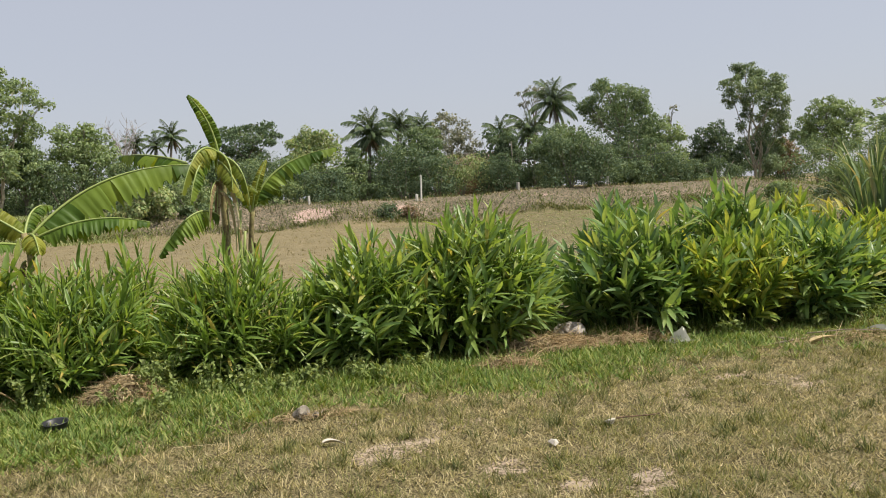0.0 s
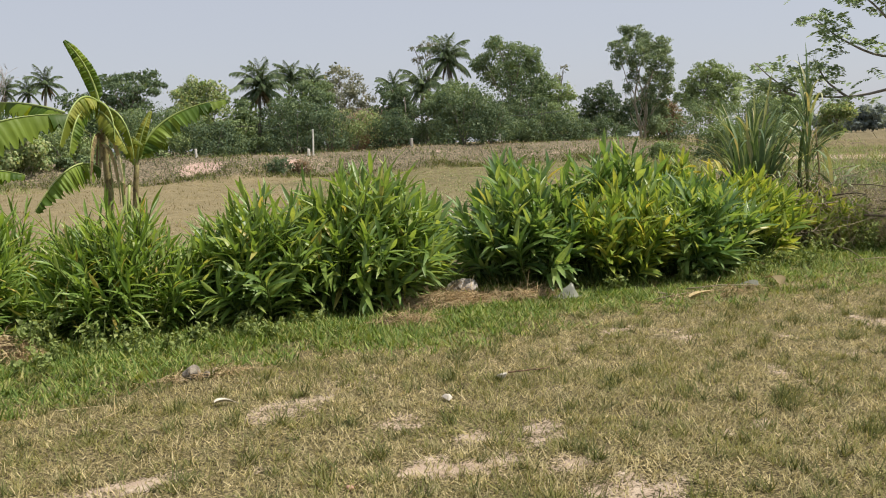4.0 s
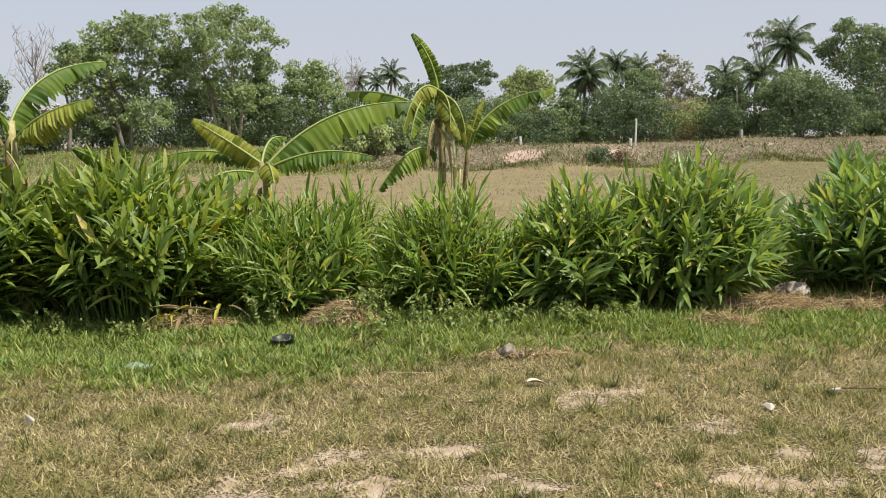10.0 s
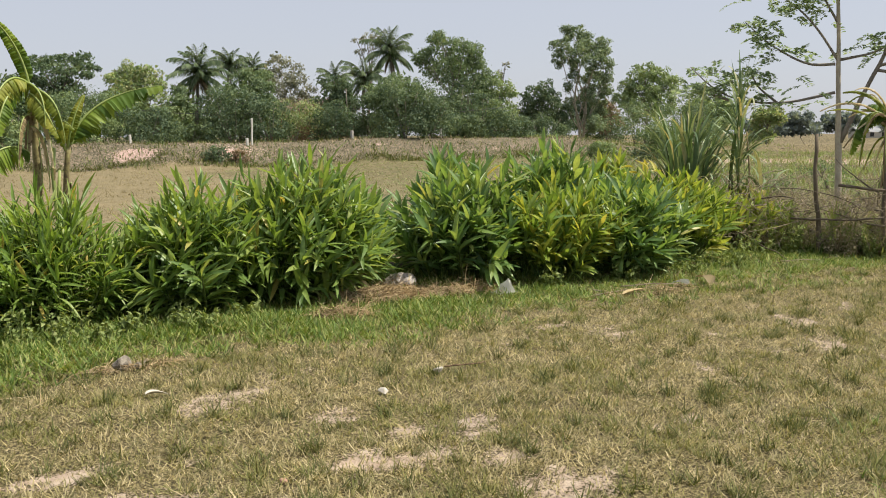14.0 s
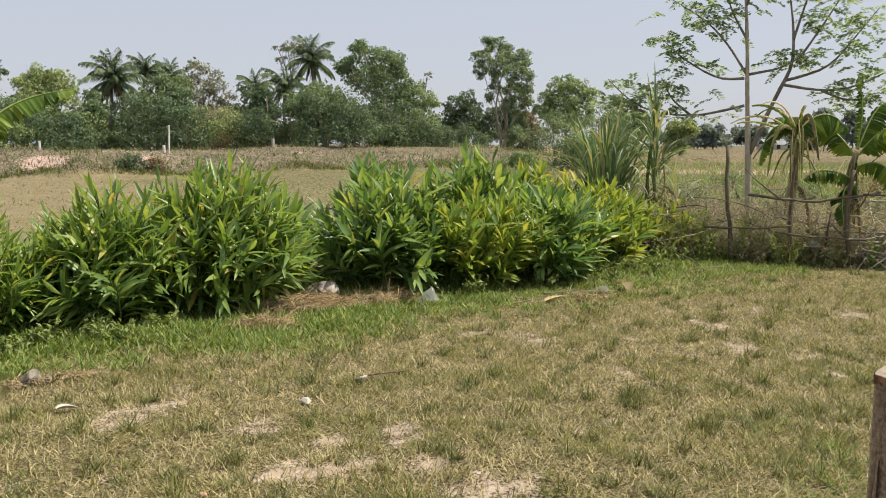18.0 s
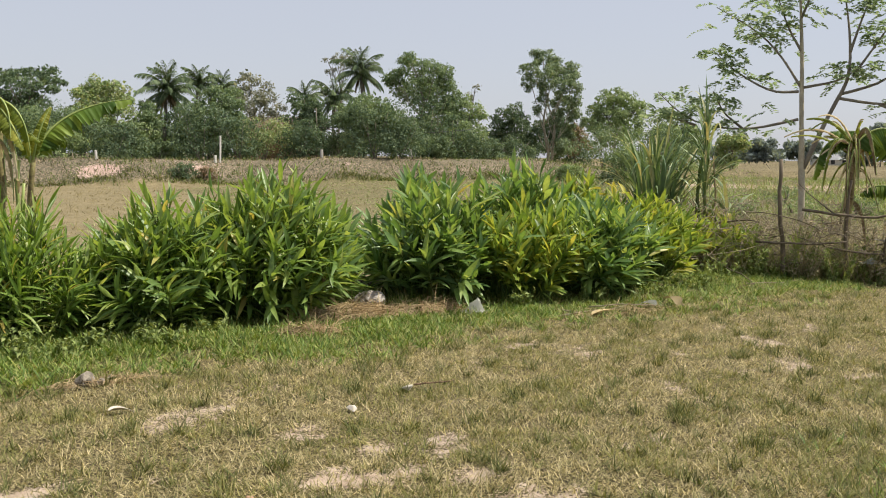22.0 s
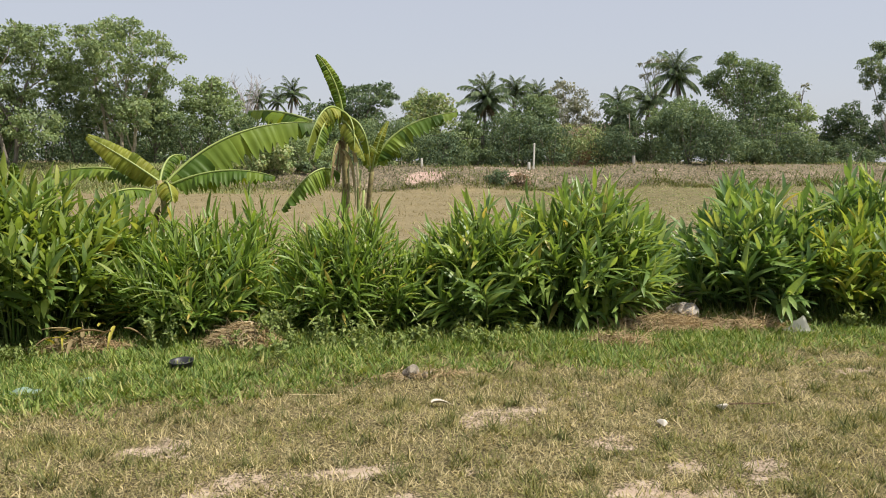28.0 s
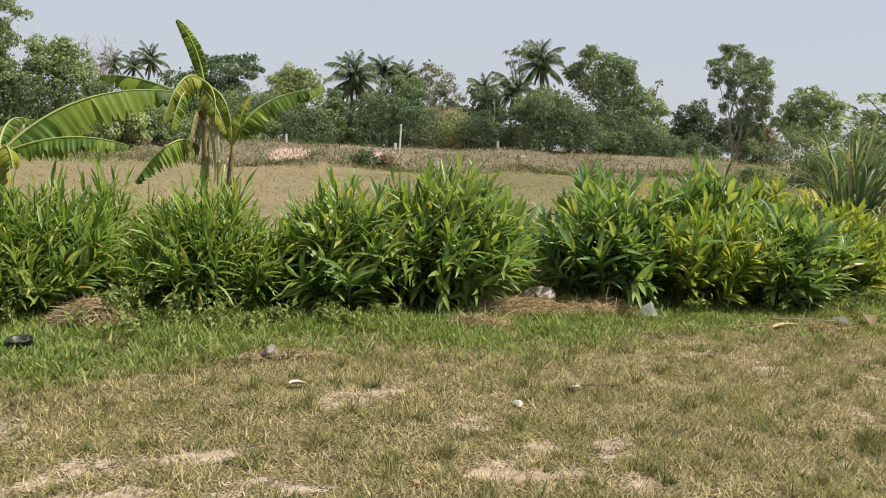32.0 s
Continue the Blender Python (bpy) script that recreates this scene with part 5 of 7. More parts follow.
def ginger_clump(x, y, r, h, shoots, kind, label, seed, leaf=0.32, loose=200, ry=None, lean=(0.0, 0.0)):
    """Leafy shoots that fan outwards from one root, each a plume of two ranks of lance-shaped leaves; the leaves on the open side are objects of their own."""
    g = np.random.default_rng(seed)
    z0 = ground_z(x, y)
    t = empty("ginger_clump", (x, y, z0), label, "ginger plant", "ginger clumps of the planted row")
    bare, dome = {"galangal": (0.16, 0.55), "galangal_dark": (0.25, 0.44), "galangal_mid": (0.2, 0.5), "galangal_broad": (0.3, 0.5), "galangal_yellow": (0.42, 0.4)}[kind]     # leafless foot of the stems, roundness
    ry = ry or r * 0.9
    at, al, no, le, bow = [], [], [], [], []
    stems = []
    leaf *= 0.93
    for k in range(int(shoots * (0.85 if kind in ("galangal_yellow", "galangal_broad") else 0.95))):
        rad, an = math.sqrt(g.random()), g.uniform(0, 2 * math.pi)
        young = g.random() < (0.04 if kind == "galangal_dark" else 0.2)       # short young shoots round the foot
        if young:
            rad = 0.7 + 0.3 * rad
        out = np.array([math.cos(an), math.sin(an), 0.0])
        foot = np.array([0.6 * r * rad * math.cos(an), 0.6 * ry * rad * math.sin(an), -0.03])
        crest = h * (1 - dome * rad ** 2.2) * g.uniform(0.66, 1.02) - leaf * 0.5
        if young:
            crest *= g.uniform(0.4, 0.8)
        crest = max(crest, 0.18)
        tip = np.array([(0.88 + 0.1 * g.random()) * r * rad * math.cos(an) + lean[0] * crest, (0.88 + 0.1 * g.random()) * ry * rad * math.sin(an) + lean[1] * crest, crest]) + g.normal(0, 1, 3) * (0.11, 0.11, 0.02)
        knee = foot * 0.6 + tip * 0.4
        knee[2] = crest * 0.62
        sp = bezier(foot, knee, tip, 7)
        tang = unit(np.gradient(sp, axis=0))
        stems.append(tube(sp, [0.010, 0.005], 4, cap=False))
        turn = g.uniform(0, math.pi)
        n = int(11 + 4 * g.random())
        for j in range(n):
            s = bare + (1 - bare) * (j / (n - 1)) ** 0.85
            i = min(5, int(s * 6))
            p = sp[i] + (sp[i + 1] - sp[i]) * (s * 6 - i)
            T = tang[min(6, int(round(s * 6)))]
            u = unit(np.cross(T, (math.cos(turn), math.sin(turn), 0.1)))
            q = g.normal(0, 0.45)
            w = np.cross(T, u)
            side = (u * math.cos(q) + w * math.sin(q)) * (1 if j % 2 else -1)
            up = (1.22 - 0.66 * s) + g.normal(0, 0.17) + {"galangal": -0.1, "galangal_yellow": -0.16, "galangal_broad": -0.08}.get(kind, 0.0)
            if j == n - 1:
                up = 0.08
            d3 = unit(T * math.cos(up) + side * math.sin(up) + out * 0.1 * rad + g.normal(0, 0.07, 3))
            face = T - d3 * float(T @ d3)
            at.append(p)
            al.append(d3)
            no.append(unit(unit(face) + np.array([0, 0, 0.45]) + g.normal(0, 0.22, 3)))
            le.append(leaf * g.uniform(0.75, 1.15) * (1 - 0.45 * abs(s - 0.7)))
            bow.append(np.clip(g.normal((1.45 if kind == "galangal_yellow" else 1.9) - 1.3 * s + 0.5 * rad, 0.7), 0, 3))
    at, al, no, le, bow = np.array(at), np.array(al), np.array(no), np.array(le), np.array(bow).round().astype(int)
    at[:, 2] = np.maximum(at[:, 2], 0.05)
    first = sorted(range(len(stems)), key=lambda q: stems[q][0][0][1])
    for q in first[:30]:
        part("stem", tube_mesh("stem", [stems[q]]), M["stem"], t)
    part("inner_growth", tube_mesh("inner_growth", [stems[q] for q in first[30:]]), M["stem"], t, kind="stuff")
    open_side = -at[:, 1] + 0.5 * at[:, 2] + 0.3 * g.random(len(at))
    order = np.argsort(-open_side)
    near, rest = order[:loose], order[loose:]
    for i in near:
        y_ = Vector(al[i])
        x_ = y_.cross(Vector(no[i])).normalized()
        z_ = x_.cross(y_)
        m = Matrix((x_, y_, z_)).transposed().to_4x4()
        wide = g.uniform(0.85, 1.2)
        ob = part("leaf", LEAVES[kind][bow[i]], None, t)
        ob.matrix_local = Matrix.Translation(at[i]) @ m @ Matrix.Diagonal((le[i] * wide, le[i], le[i], 1))
    wid = LEAF_WIDTH[kind]
    chunks = []
    for q, (fold, arc) in enumerate(BENDS):
        sel = rest[bow[rest] == q]
        if len(sel):
            chunks.append(scatter(lance_leaf(4, fold * 1.6, arc, wid), at[sel], al[sel], no[sel], le[sel], le[sel] * g.uniform(0.85, 1.2, len(sel))))
    part("foliage", from_arrays("foliage", *joined(chunks)), M[kind], t, kind="stuff")
    return t


ginger_clump(-4.75, 8.3, 0.75, 1.36, 110, "galangal_dark", "broad-leaved dark green ginger clump in the row", 40, 0.3, 80)
ginger_clump(-2.85, 8.05, 0.6, 1.36, 110, "galangal_dark", "broad-leaved ginger clump between two larger ones", 58, 0.3, 60)
ginger_clump(-3.45, 7.55, 0.92, 1.5, 230, "galangal_dark", "tall broad-leaved ginger clump with dark lower leaves", 41, 0.3, 230)
ginger_clump(-2.15, 7.58, 0.9, 1.42, 240, "galangal_dark", "dense broad-leaved ginger clump with shaded lower leaves", 42, 0.3, 230)
ginger_clump(-1.45, 8.05, 0.5, 1.24, 90, "galangal_dark", "broad-leaved ginger clump leaning over a low mound", 59, 0.32, 80)
ginger_clump(-0.72, 7.62, 0.76, 1.06, 290, "galangal", "low mound of narrow-leaved bright green ginger", 43, 0.27, 230)
ginger_clump(-0.2, 8.25, 0.5, 1.2, 90, "galangal", "narrow-leaved ginger clump rising behind a low mound", 56, 0.3, 70)
ginger_clump(0.62, 7.64, 0.76, 1.14, 230, "galangal", "narrow-leaved ginger clump with a few yellow leaves", 44, 0.285, 230)
ginger_clump(1.78, 7.5, 0.72, 1.2, 200, "galangal_mid", "lance-leaved green ginger clump sloping to a taller one", 45, 0.31, 220)
ginger_clump(2.76, 7.58, 0.81, 1.4, 250, "galangal_mid", "tall ginger clump with lance-shaped leaves beside a stone", 46, 0.33, 240)
ginger_clump(4.56, 7.5, 0.7, 1.3, 130, "galangal_broad", "broad-leaved ginger clump beside a gap in the row", 47, 0.32, 180)
ginger_clump(5.45, 7.24, 0.72, 1.1, 135, "galangal_yellow", "sunlit yellow-green ginger clump", 48, 0.29, 180)
ginger_clump(6.38, 7.08, 0.72, 1.14, 140, "galangal_broad", "upright ginger clump with bare lower stems", 49, 0.3, 190)
ginger_clump(7.4, 7.6, 0.76, 1.08, 130, "galangal_yellow", "yellowing ginger clump near the end of the row", 50, 0.275, 160)
ginger_clump(8.4, 8.2, 0.66, 0.96, 96, "galangal_yellow", "last low yellowing ginger clump before the fence", 51, 0.27, 120)
ginger_clump(9.15, 7.95, 0.56, 0.84, 80, "galangal_yellow", "small leafy ginger clump beside the stick fence", 57, 0.28, 100)
ginger_clump(3.85, 8.95, 0.55, 1.0, 80, "galangal_broad", "shaded ginger clump behind the gap in the row", 55, 0.32, 60)
ginger_clump(5.0, 8.6, 0.7, 1.4, 100, "galangal_broad", "ginger clump standing in the second line", 52, 0.36, 70)
ginger_clump(6.4, 8.5, 0.76, 1.5, 120, "galangal_broad", "tall ginger clump behind the front line", 53, 0.36, 90)
ginger_clump(7.6, 8.8, 0.7, 1.3, 100, "galangal_yellow", "yellow-tinged ginger clump behind the front line", 54, 0.29, 80)


# ---- banana plants ----
def banana_leaf(plant, p0, p1, p2, width, hang, face_on, material="banana", tear=0.35, seed=0):
    """Arched midrib with a torn blade on both sides. hang: degrees by which the halves hang down; face_on: an upright leaf that shows its face."""
    g = np.random.default_rng(seed)
    base = np.array(plant.location)
    n = 84
    c = bezier(p0, p1, p2, n) - base
    T = unit(np.gradient(c, axis=0))
    up = np.array([0.0, -1.0, 0.15]) if face_on else np.array([0, 0, 1.0])
    side = unit(np.cross(T, up) + 1e-6)
    nor = np.cross(side, T)
    s = np.linspace(0, 1, n)
    prof = np.clip(np.sin(np.pi * np.clip(0.04 + 0.93 * s, 0, 1) ** 0.75), 0, 1) ** 0.55
    prof[s < 0.1] *= (s[s < 0.1] / 0.1)
    half = width * (0.36 if face_on else 0.47) * prof
    vs, fs = [], []
    for sgn in (-1, 1):
        k = 2
        while k < n - 1:
            run = int(g.integers(3, 8)) if g.random() < tear else int(g.integers(9, 18))
            end = min(n - 1, k + run)
            h = radians(hang + g.normal(0, 6 + 20 * tear))
            o = len(vs)
            for j in range(k, end + 1):
                cut = 1.0
                if j == end and tear > 0:
                    cut = 1 - 0.5 * tear * g.random()
                dvec = side[j] * sgn * math.cos(h) - nor[j] * math.sin(h)
                slip = T[j] * half[j] * (0.28 - 0.1 * cut)
                for q in (0, 0.35, 0.7, 1.0):
                    sagq = np.array([0, 0, -0.22 * half[j] * q * q])
                    wave = nor[j] * half[j] * (0.26 * math.sin(1.6 * j + 1.3 * math.sin(0.9 * j + seed) + sgn) + 0.05 * math.sin(30 * s[j] + sgn))
                    vs.append(c[j] + (dvec * half[j] * q * (cut if q == 1.0 else 1)) + slip * q + sagq + wave * q + nor[j] * 0.012 * math.sin(q * 3.1))
            for j in range(end - k):
                for q in range(3):
                    a0 = o + 4 * j + q
                    fs.append((a0, a0 + 1, a0 + 5, a0 + 4))
            k = end
    blade = part("leaf", from_arrays("leaf", np.array(vs), np.array(fs), smooth=False), M[material], plant)
    part("midrib", tube_mesh("midrib", [tube(c + nor * 0.006, [min(0.014, 0.1 * width), min(0.009, 0.06 * width), 0.003], 6)]), M["midrib"], blade)
    return blade


def banana_plant(x, y, stem, leaves, label, seed, radius=0.07, skirt=3):
    """stem: height of the pseudostem; leaves: midrib bows and sizes."""
    t = empty("banana_plant", (x, y, ground_z(x, y)), label, "banana plant", "banana plants")
    part("pseudostem", tube_mesh("pseudostem", [tube(bend((0, 0, -0.05), (0, 0, stem), 0, 9, 0.03, seed), [radius * 1.25, radius, radius * 0.62], 10, 0.05, seed)]), M["banana_stem"], t)
    for k, (p0, p1, p2, w, hang, face_on, *m) in enumerate(leaves):
        banana_leaf(t, p0, p1, p2, w, hang, face_on, m[0] if m else "banana", 0.28 if hang > 45 else 0.12, seed * 20 + k)
    g = np.random.default_rng(seed)
    for k in range(skirt):     # withered leaves that hang down round the stem
        an, h0 = g.uniform(0, 6.28), stem * g.uniform(0.6, 0.98)
        o = np.array([math.cos(an), math.sin(an), 0.0])
        b = np.array([x, y, ground_z(x, y) + h0])
        reach, drop = g.uniform(0.1, 0.3), g.uniform(0.3, 0.6)
        banana_leaf(t, tuple(b), tuple(b + o * reach * 0.6 - (0, 0, 0.02)), tuple(b + o * reach * 0.75 - (0, 0, drop)), g.uniform(0.05, 0.13), 70, 0, "dead_leaf", 0.7, seed * 50 + k)
    return t


central = banana_plant(0.72, 9.0, 1.95, [
    ((0.67, 8.99, 2.00), (0.62, 8.99, 2.36), (0.41, 9.00, 2.58), 0.2, 8, 1),
    ((0.36, 9.20, 1.91), (0.04, 9.81, 2.07), (-0.31, 10.21, 2.06), 0.30, 55, 0),
    ((0.66, 8.99, 2.00), (0.44, 8.70, 2.17), (0.28, 8.51, 1.59), 0.25, 65, 0, "banana_yellow"),
    ((0.62, 8.99, 2.01), (0.79, 8.78, 1.99), (0.76, 8.68, 1.61), 0.36, 60, 0, "banana_yellow"),
    ((0.63, 8.99, 1.35), (0.39, 8.70, 1.57), (0.03, 8.61, 1.01), 0.36, 50, 0),
    ((0.64, 8.99, 1.94), (0.43, 8.60, 1.99), (0.35, 8.50, 1.49), 0.21, 70, 0),
    ((0.66, 8.97, 1.95), (0.9, 8.75, 1.95), (0.92, 8.7, 1.45), 0.16, 66, 0, "banana_yellow"),
    ((0.66, 8.97, 1.9), (0.72, 8.72, 1.9), (0.86, 8.66, 1.5), 0.2, 50, 0, "banana_yellow"),
    ((0.66, 8.97, 1.75), (0.84, 8.8, 1.72), (0.82, 8.82, 1.1), 0.07, 60, 0, "straw"),
    ((0.66, 8.97, 1.7), (0.55, 8.75, 1.75), (0.52, 8.72, 1.25), 0.08, 60, 0, "dead_leaf"),
    ((0.66, 8.97, 1.6), (0.8, 8.85, 1.6), (0.78, 8.84, 1.0), 0.06, 60, 0, "straw")], "young banana plant with a raised new leaf and torn blades", 1, 0.045, 3)
for a_, b_, r_ in (((0.1, -0.02, -0.05), (0.13, -0.03, 1.42), 0.026), ((0.15, 0.03, -0.05), (0.17, 0.02, 1.2), 0.022)):
    part("shoot", tube_mesh("shoot", [tube(bend(a_, b_, 0, 7, 0.012, 5), [r_, r_ * 0.8, r_ * 0.6], 8, 0.03, 2)]), M["midrib"], central, "pale green young stem")
part("stump", tube_mesh("stump", [tube(bend((-0.08, -0.03, -0.05), (-0.1, -0.03, 0.72), 0, 6, 0.01, 8), [0.05, 0.045, 0.04], 9, 0.08, 4)]), M["bark_dark"], central, "dark cut-off stem")
banana_plant(0.99, 9.06, 1.48, [
    ((1.01, 9.05, 1.46), (1.19, 9.13, 1.93), (1.92, 9.11, 2.02), 0.30, 58, 0),
    ((0.98, 9.06, 1.41), (1.02, 8.95, 1.70), (1.15, 9.04, 1.91), 0.14, 10, 1, "banana_yellow"),
    ((0.95, 9.06, 1.38), (0.86, 8.97, 1.79), (1.02, 8.85, 1.57), 0.14, 60, 0, "banana_yellow"),
    ((1.01, 9.05, 1.43), (1.25, 9.13, 1.81), (1.30, 9.22, 1.53), 0.22, 55, 0)], "slim banana sucker with one long torn leaf", 2, 0.036, 3)
banana_plant(-1.12, 8.54, 1.28, [
    ((-1.10, 8.54, 1.28), (-1.39, 8.60, 1.50), (-1.75, 8.53, 1.72), 0.34, 20, 1, "banana_yellow"),
    ((-1.17, 8.63, 1.29), (-1.65, 8.76, 1.51), (-2.18, 8.85, 1.35), 0.26, 45, 0),
    ((-1.05, 8.55, 1.28), (-0.48, 8.80, 1.93), (0.42, 9.00, 1.88), 0.49, 62, 0),
    ((-1.02, 8.55, 1.25), (-0.53, 8.39, 1.49), (-0.03, 8.31, 1.34), 0.28, 55, 0),
    ((-1.11, 8.54, 1.29), (-1.08, 8.75, 1.61), (-0.90, 8.87, 1.53), 0.19, 50, 0),
    ((-1.07, 8.54, 1.28), (-0.99, 8.25, 1.32), (-0.96, 8.16, 1.12), 0.25, 40, 0, "banana_yellow"),
    ((-1.19, 8.53, 1.20), (-1.41, 8.29, 1.27), (-1.57, 8.16, 1.14), 0.23, 50, 0)], "low banana plant with wide spreading leaves", 3, 0.042)
banana_plant(-2.25, 7.72, 1.2, [
    ((-2.25, 7.69, 1.24), (-2.40, 7.64, 1.39), (-2.57, 7.59, 1.47), 0.21, 25, 1),
    ((-2.27, 7.68, 1.24), (-2.29, 7.68, 1.36), (-2.29, 7.68, 1.48), 0.16, 10, 1, "banana_yellow"),
    ((-2.20, 7.70, 1.23), (-2.16, 7.72, 1.36), (-2.18, 7.71, 1.47), 0.15, 10, 1)], "small banana sucker among ginger leaves", 4, 0.03, 0)
banana_plant(-3.06, 7.55, 1.68, [
    ((-3.07, 7.51, 1.67), (-3.22, 7.34, 2.14), (-3.72, 6.87, 2.28), 0.51, 52, 0, "banana_yellow"),
    ((-3.07, 7.51, 1.59), (-3.02, 7.85, 2.21), (-2.49, 8.35, 2.26), 0.33, 58, 0),
    ((-3.02, 7.53, 1.54), (-2.77, 7.41, 1.81), (-2.34, 7.45, 1.87), 0.39, 40, 0, "banana_yellow"),
    ((-3.08, 7.50, 1.74), (-3.06, 6.97, 1.95), (-3.08, 6.74, 1.35), 0.38, 66, 0),
    ((-3.22, 7.56, 1.62), (-3.58, 7.72, 2.01), (-4.00, 7.74, 1.93), 0.54, 55, 0),
    ((-3.40, 7.37, 1.41), (-3.47, 7.11, 1.64), (-3.76, 6.96, 1.67), 0.32, 50, 0, "banana_yellow"),
    ((-3.12, 7.49, 1.57), (-3.12, 7.27, 1.62), (-3.07, 7.18, 1.29), 0.16, 60, 0, "dead_leaf"),
    ((-3.01, 7.32, 1.45), (-2.92, 7.25, 1.38), (-2.83, 7.17, 1.19), 0.09, 50, 0, "dead_leaf"),
    ((-3.19, 7.46, 1.67), (-3.47, 7.55, 1.83), (-3.69, 7.56, 1.54), 0.38, 60, 0)], "leafy banana plant with sunlit arching torn leaves", 5, 0.065, 7)
banana_plant(10.63, 6.0, 1.42, [
    ((10.62, 6.01, 1.46), (10.67, 5.93, 1.92), (10.61, 6.03, 2.40), 0.24, 10, 1),
    ((10.64, 5.99, 1.45), (10.89, 5.94, 2.06), (11.06, 5.85, 2.06), 0.36, 40, 0),
    ((10.65, 5.97, 1.38), (10.60, 5.63, 1.90), (10.74, 5.15, 1.74), 0.48, 55, 0),
    ((10.62, 6.02, 1.35), (10.54, 6.35, 1.94), (10.27, 6.96, 1.86), 0.40, 60, 0),
    ((10.63, 6.01, 1.20), (10.64, 5.57, 1.48), (10.63, 5.36, 0.78), 0.37, 60, 0),
    ((10.62, 6.02, 1.06), (10.34, 6.29, 1.29), (10.15, 6.41, 1.07), 0.32, 55, 0),
    ((10.63, 6.00, 0.98), (10.36, 6.06, 1.07), (10.32, 5.94, 0.50), 0.36, 50, 0)], "dark green banana plant by the stick fence", 6, 0.06, 10)
banana_plant(9.92, 6.38, 1.66, [
    ((9.91, 6.40, 1.68), (9.79, 6.58, 2.08), (9.6, 6.85, 2.0), 0.06, 65, 0, "banana_yellow"),
    ((9.91, 6.40, 1.68), (9.72, 6.69, 1.93), (9.67, 6.75, 1.25), 0.31, 55, 0),
    ((9.92, 6.39, 1.68), (9.92, 6.20, 2.23), (9.89, 6.06, 1.32), 0.09, 60, 0, "dead_leaf"),
    ((9.91, 6.40, 1.64), (10.25, 6.24, 2.11), (10.48, 6.04, 1.68), 0.47, 66, 0),
    ((9.90, 6.41, 1.64), (9.67, 6.58, 2.03), (9.57, 6.55, 1.11), 0.08, 60, 0, "banana_yellow"),
    ((9.92, 6.39, 1.64), (9.87, 6.27, 2.03), (9.79, 6.22, 1.11), 0.11, 60, 0, "dead_leaf"),
    ((9.91, 6.40, 1.64), (9.70, 6.35, 1.92), (9.64, 6.26, 1.04), 0.09, 60, 0, "dead_leaf")], "withering banana plant with yellow hanging strips", 7, 0.032, 8)
# strips that are left of the withered blades
gs = np.random.default_rng(71)
withered = [ob for ob in bpy.data.objects if ob.name.startswith("banana_plant")][-1]
for k in range(16):
    an, up = gs.uniform(0, 6.28), gs.uniform(1.35, 1.75)
    b = np.array([9.91, 6.40, up])
    o = np.array([math.cos(an), math.sin(an), 0.0])
    reach = gs.uniform(0.15, 0.55)
    banana_leaf(withered, tuple(b), tuple(b + o * reach * 0.5 + (0, 0, gs.uniform(0.1, 0.5))), tuple(b + o * reach - (0, 0, gs.uniform(0.05, 0.5))), gs.uniform(0.02, 0.06), 50, 0, ("banana_yellow", "straw", "dead_leaf")[k % 3], 0.5, 900 + k)


for k in range(12):       # pale yellow young strips that stand up and bow over
    b = np.array([9.91, 6.40, gs.uniform(1.5, 1.7)])
    o = np.array([-0.54, 0.84, 0.0]) * gs.uniform(-0.25, 0.75) + np.array([-0.84, -0.54, 0.0]) * gs.uniform(-0.2, 0.3)
    rise = gs.uniform(0.2, 0.55)
    banana_leaf(withered, tuple(b), tuple(b + o * 0.5 + (0, 0, rise)), tuple(b + o * 1.15 + (0, 0, rise * gs.uniform(0.1, 1.0))), gs.uniform(0.025, 0.05), 35, 0, ("banana_yellow", "straw")[k % 2], 0.4, 960 + k)


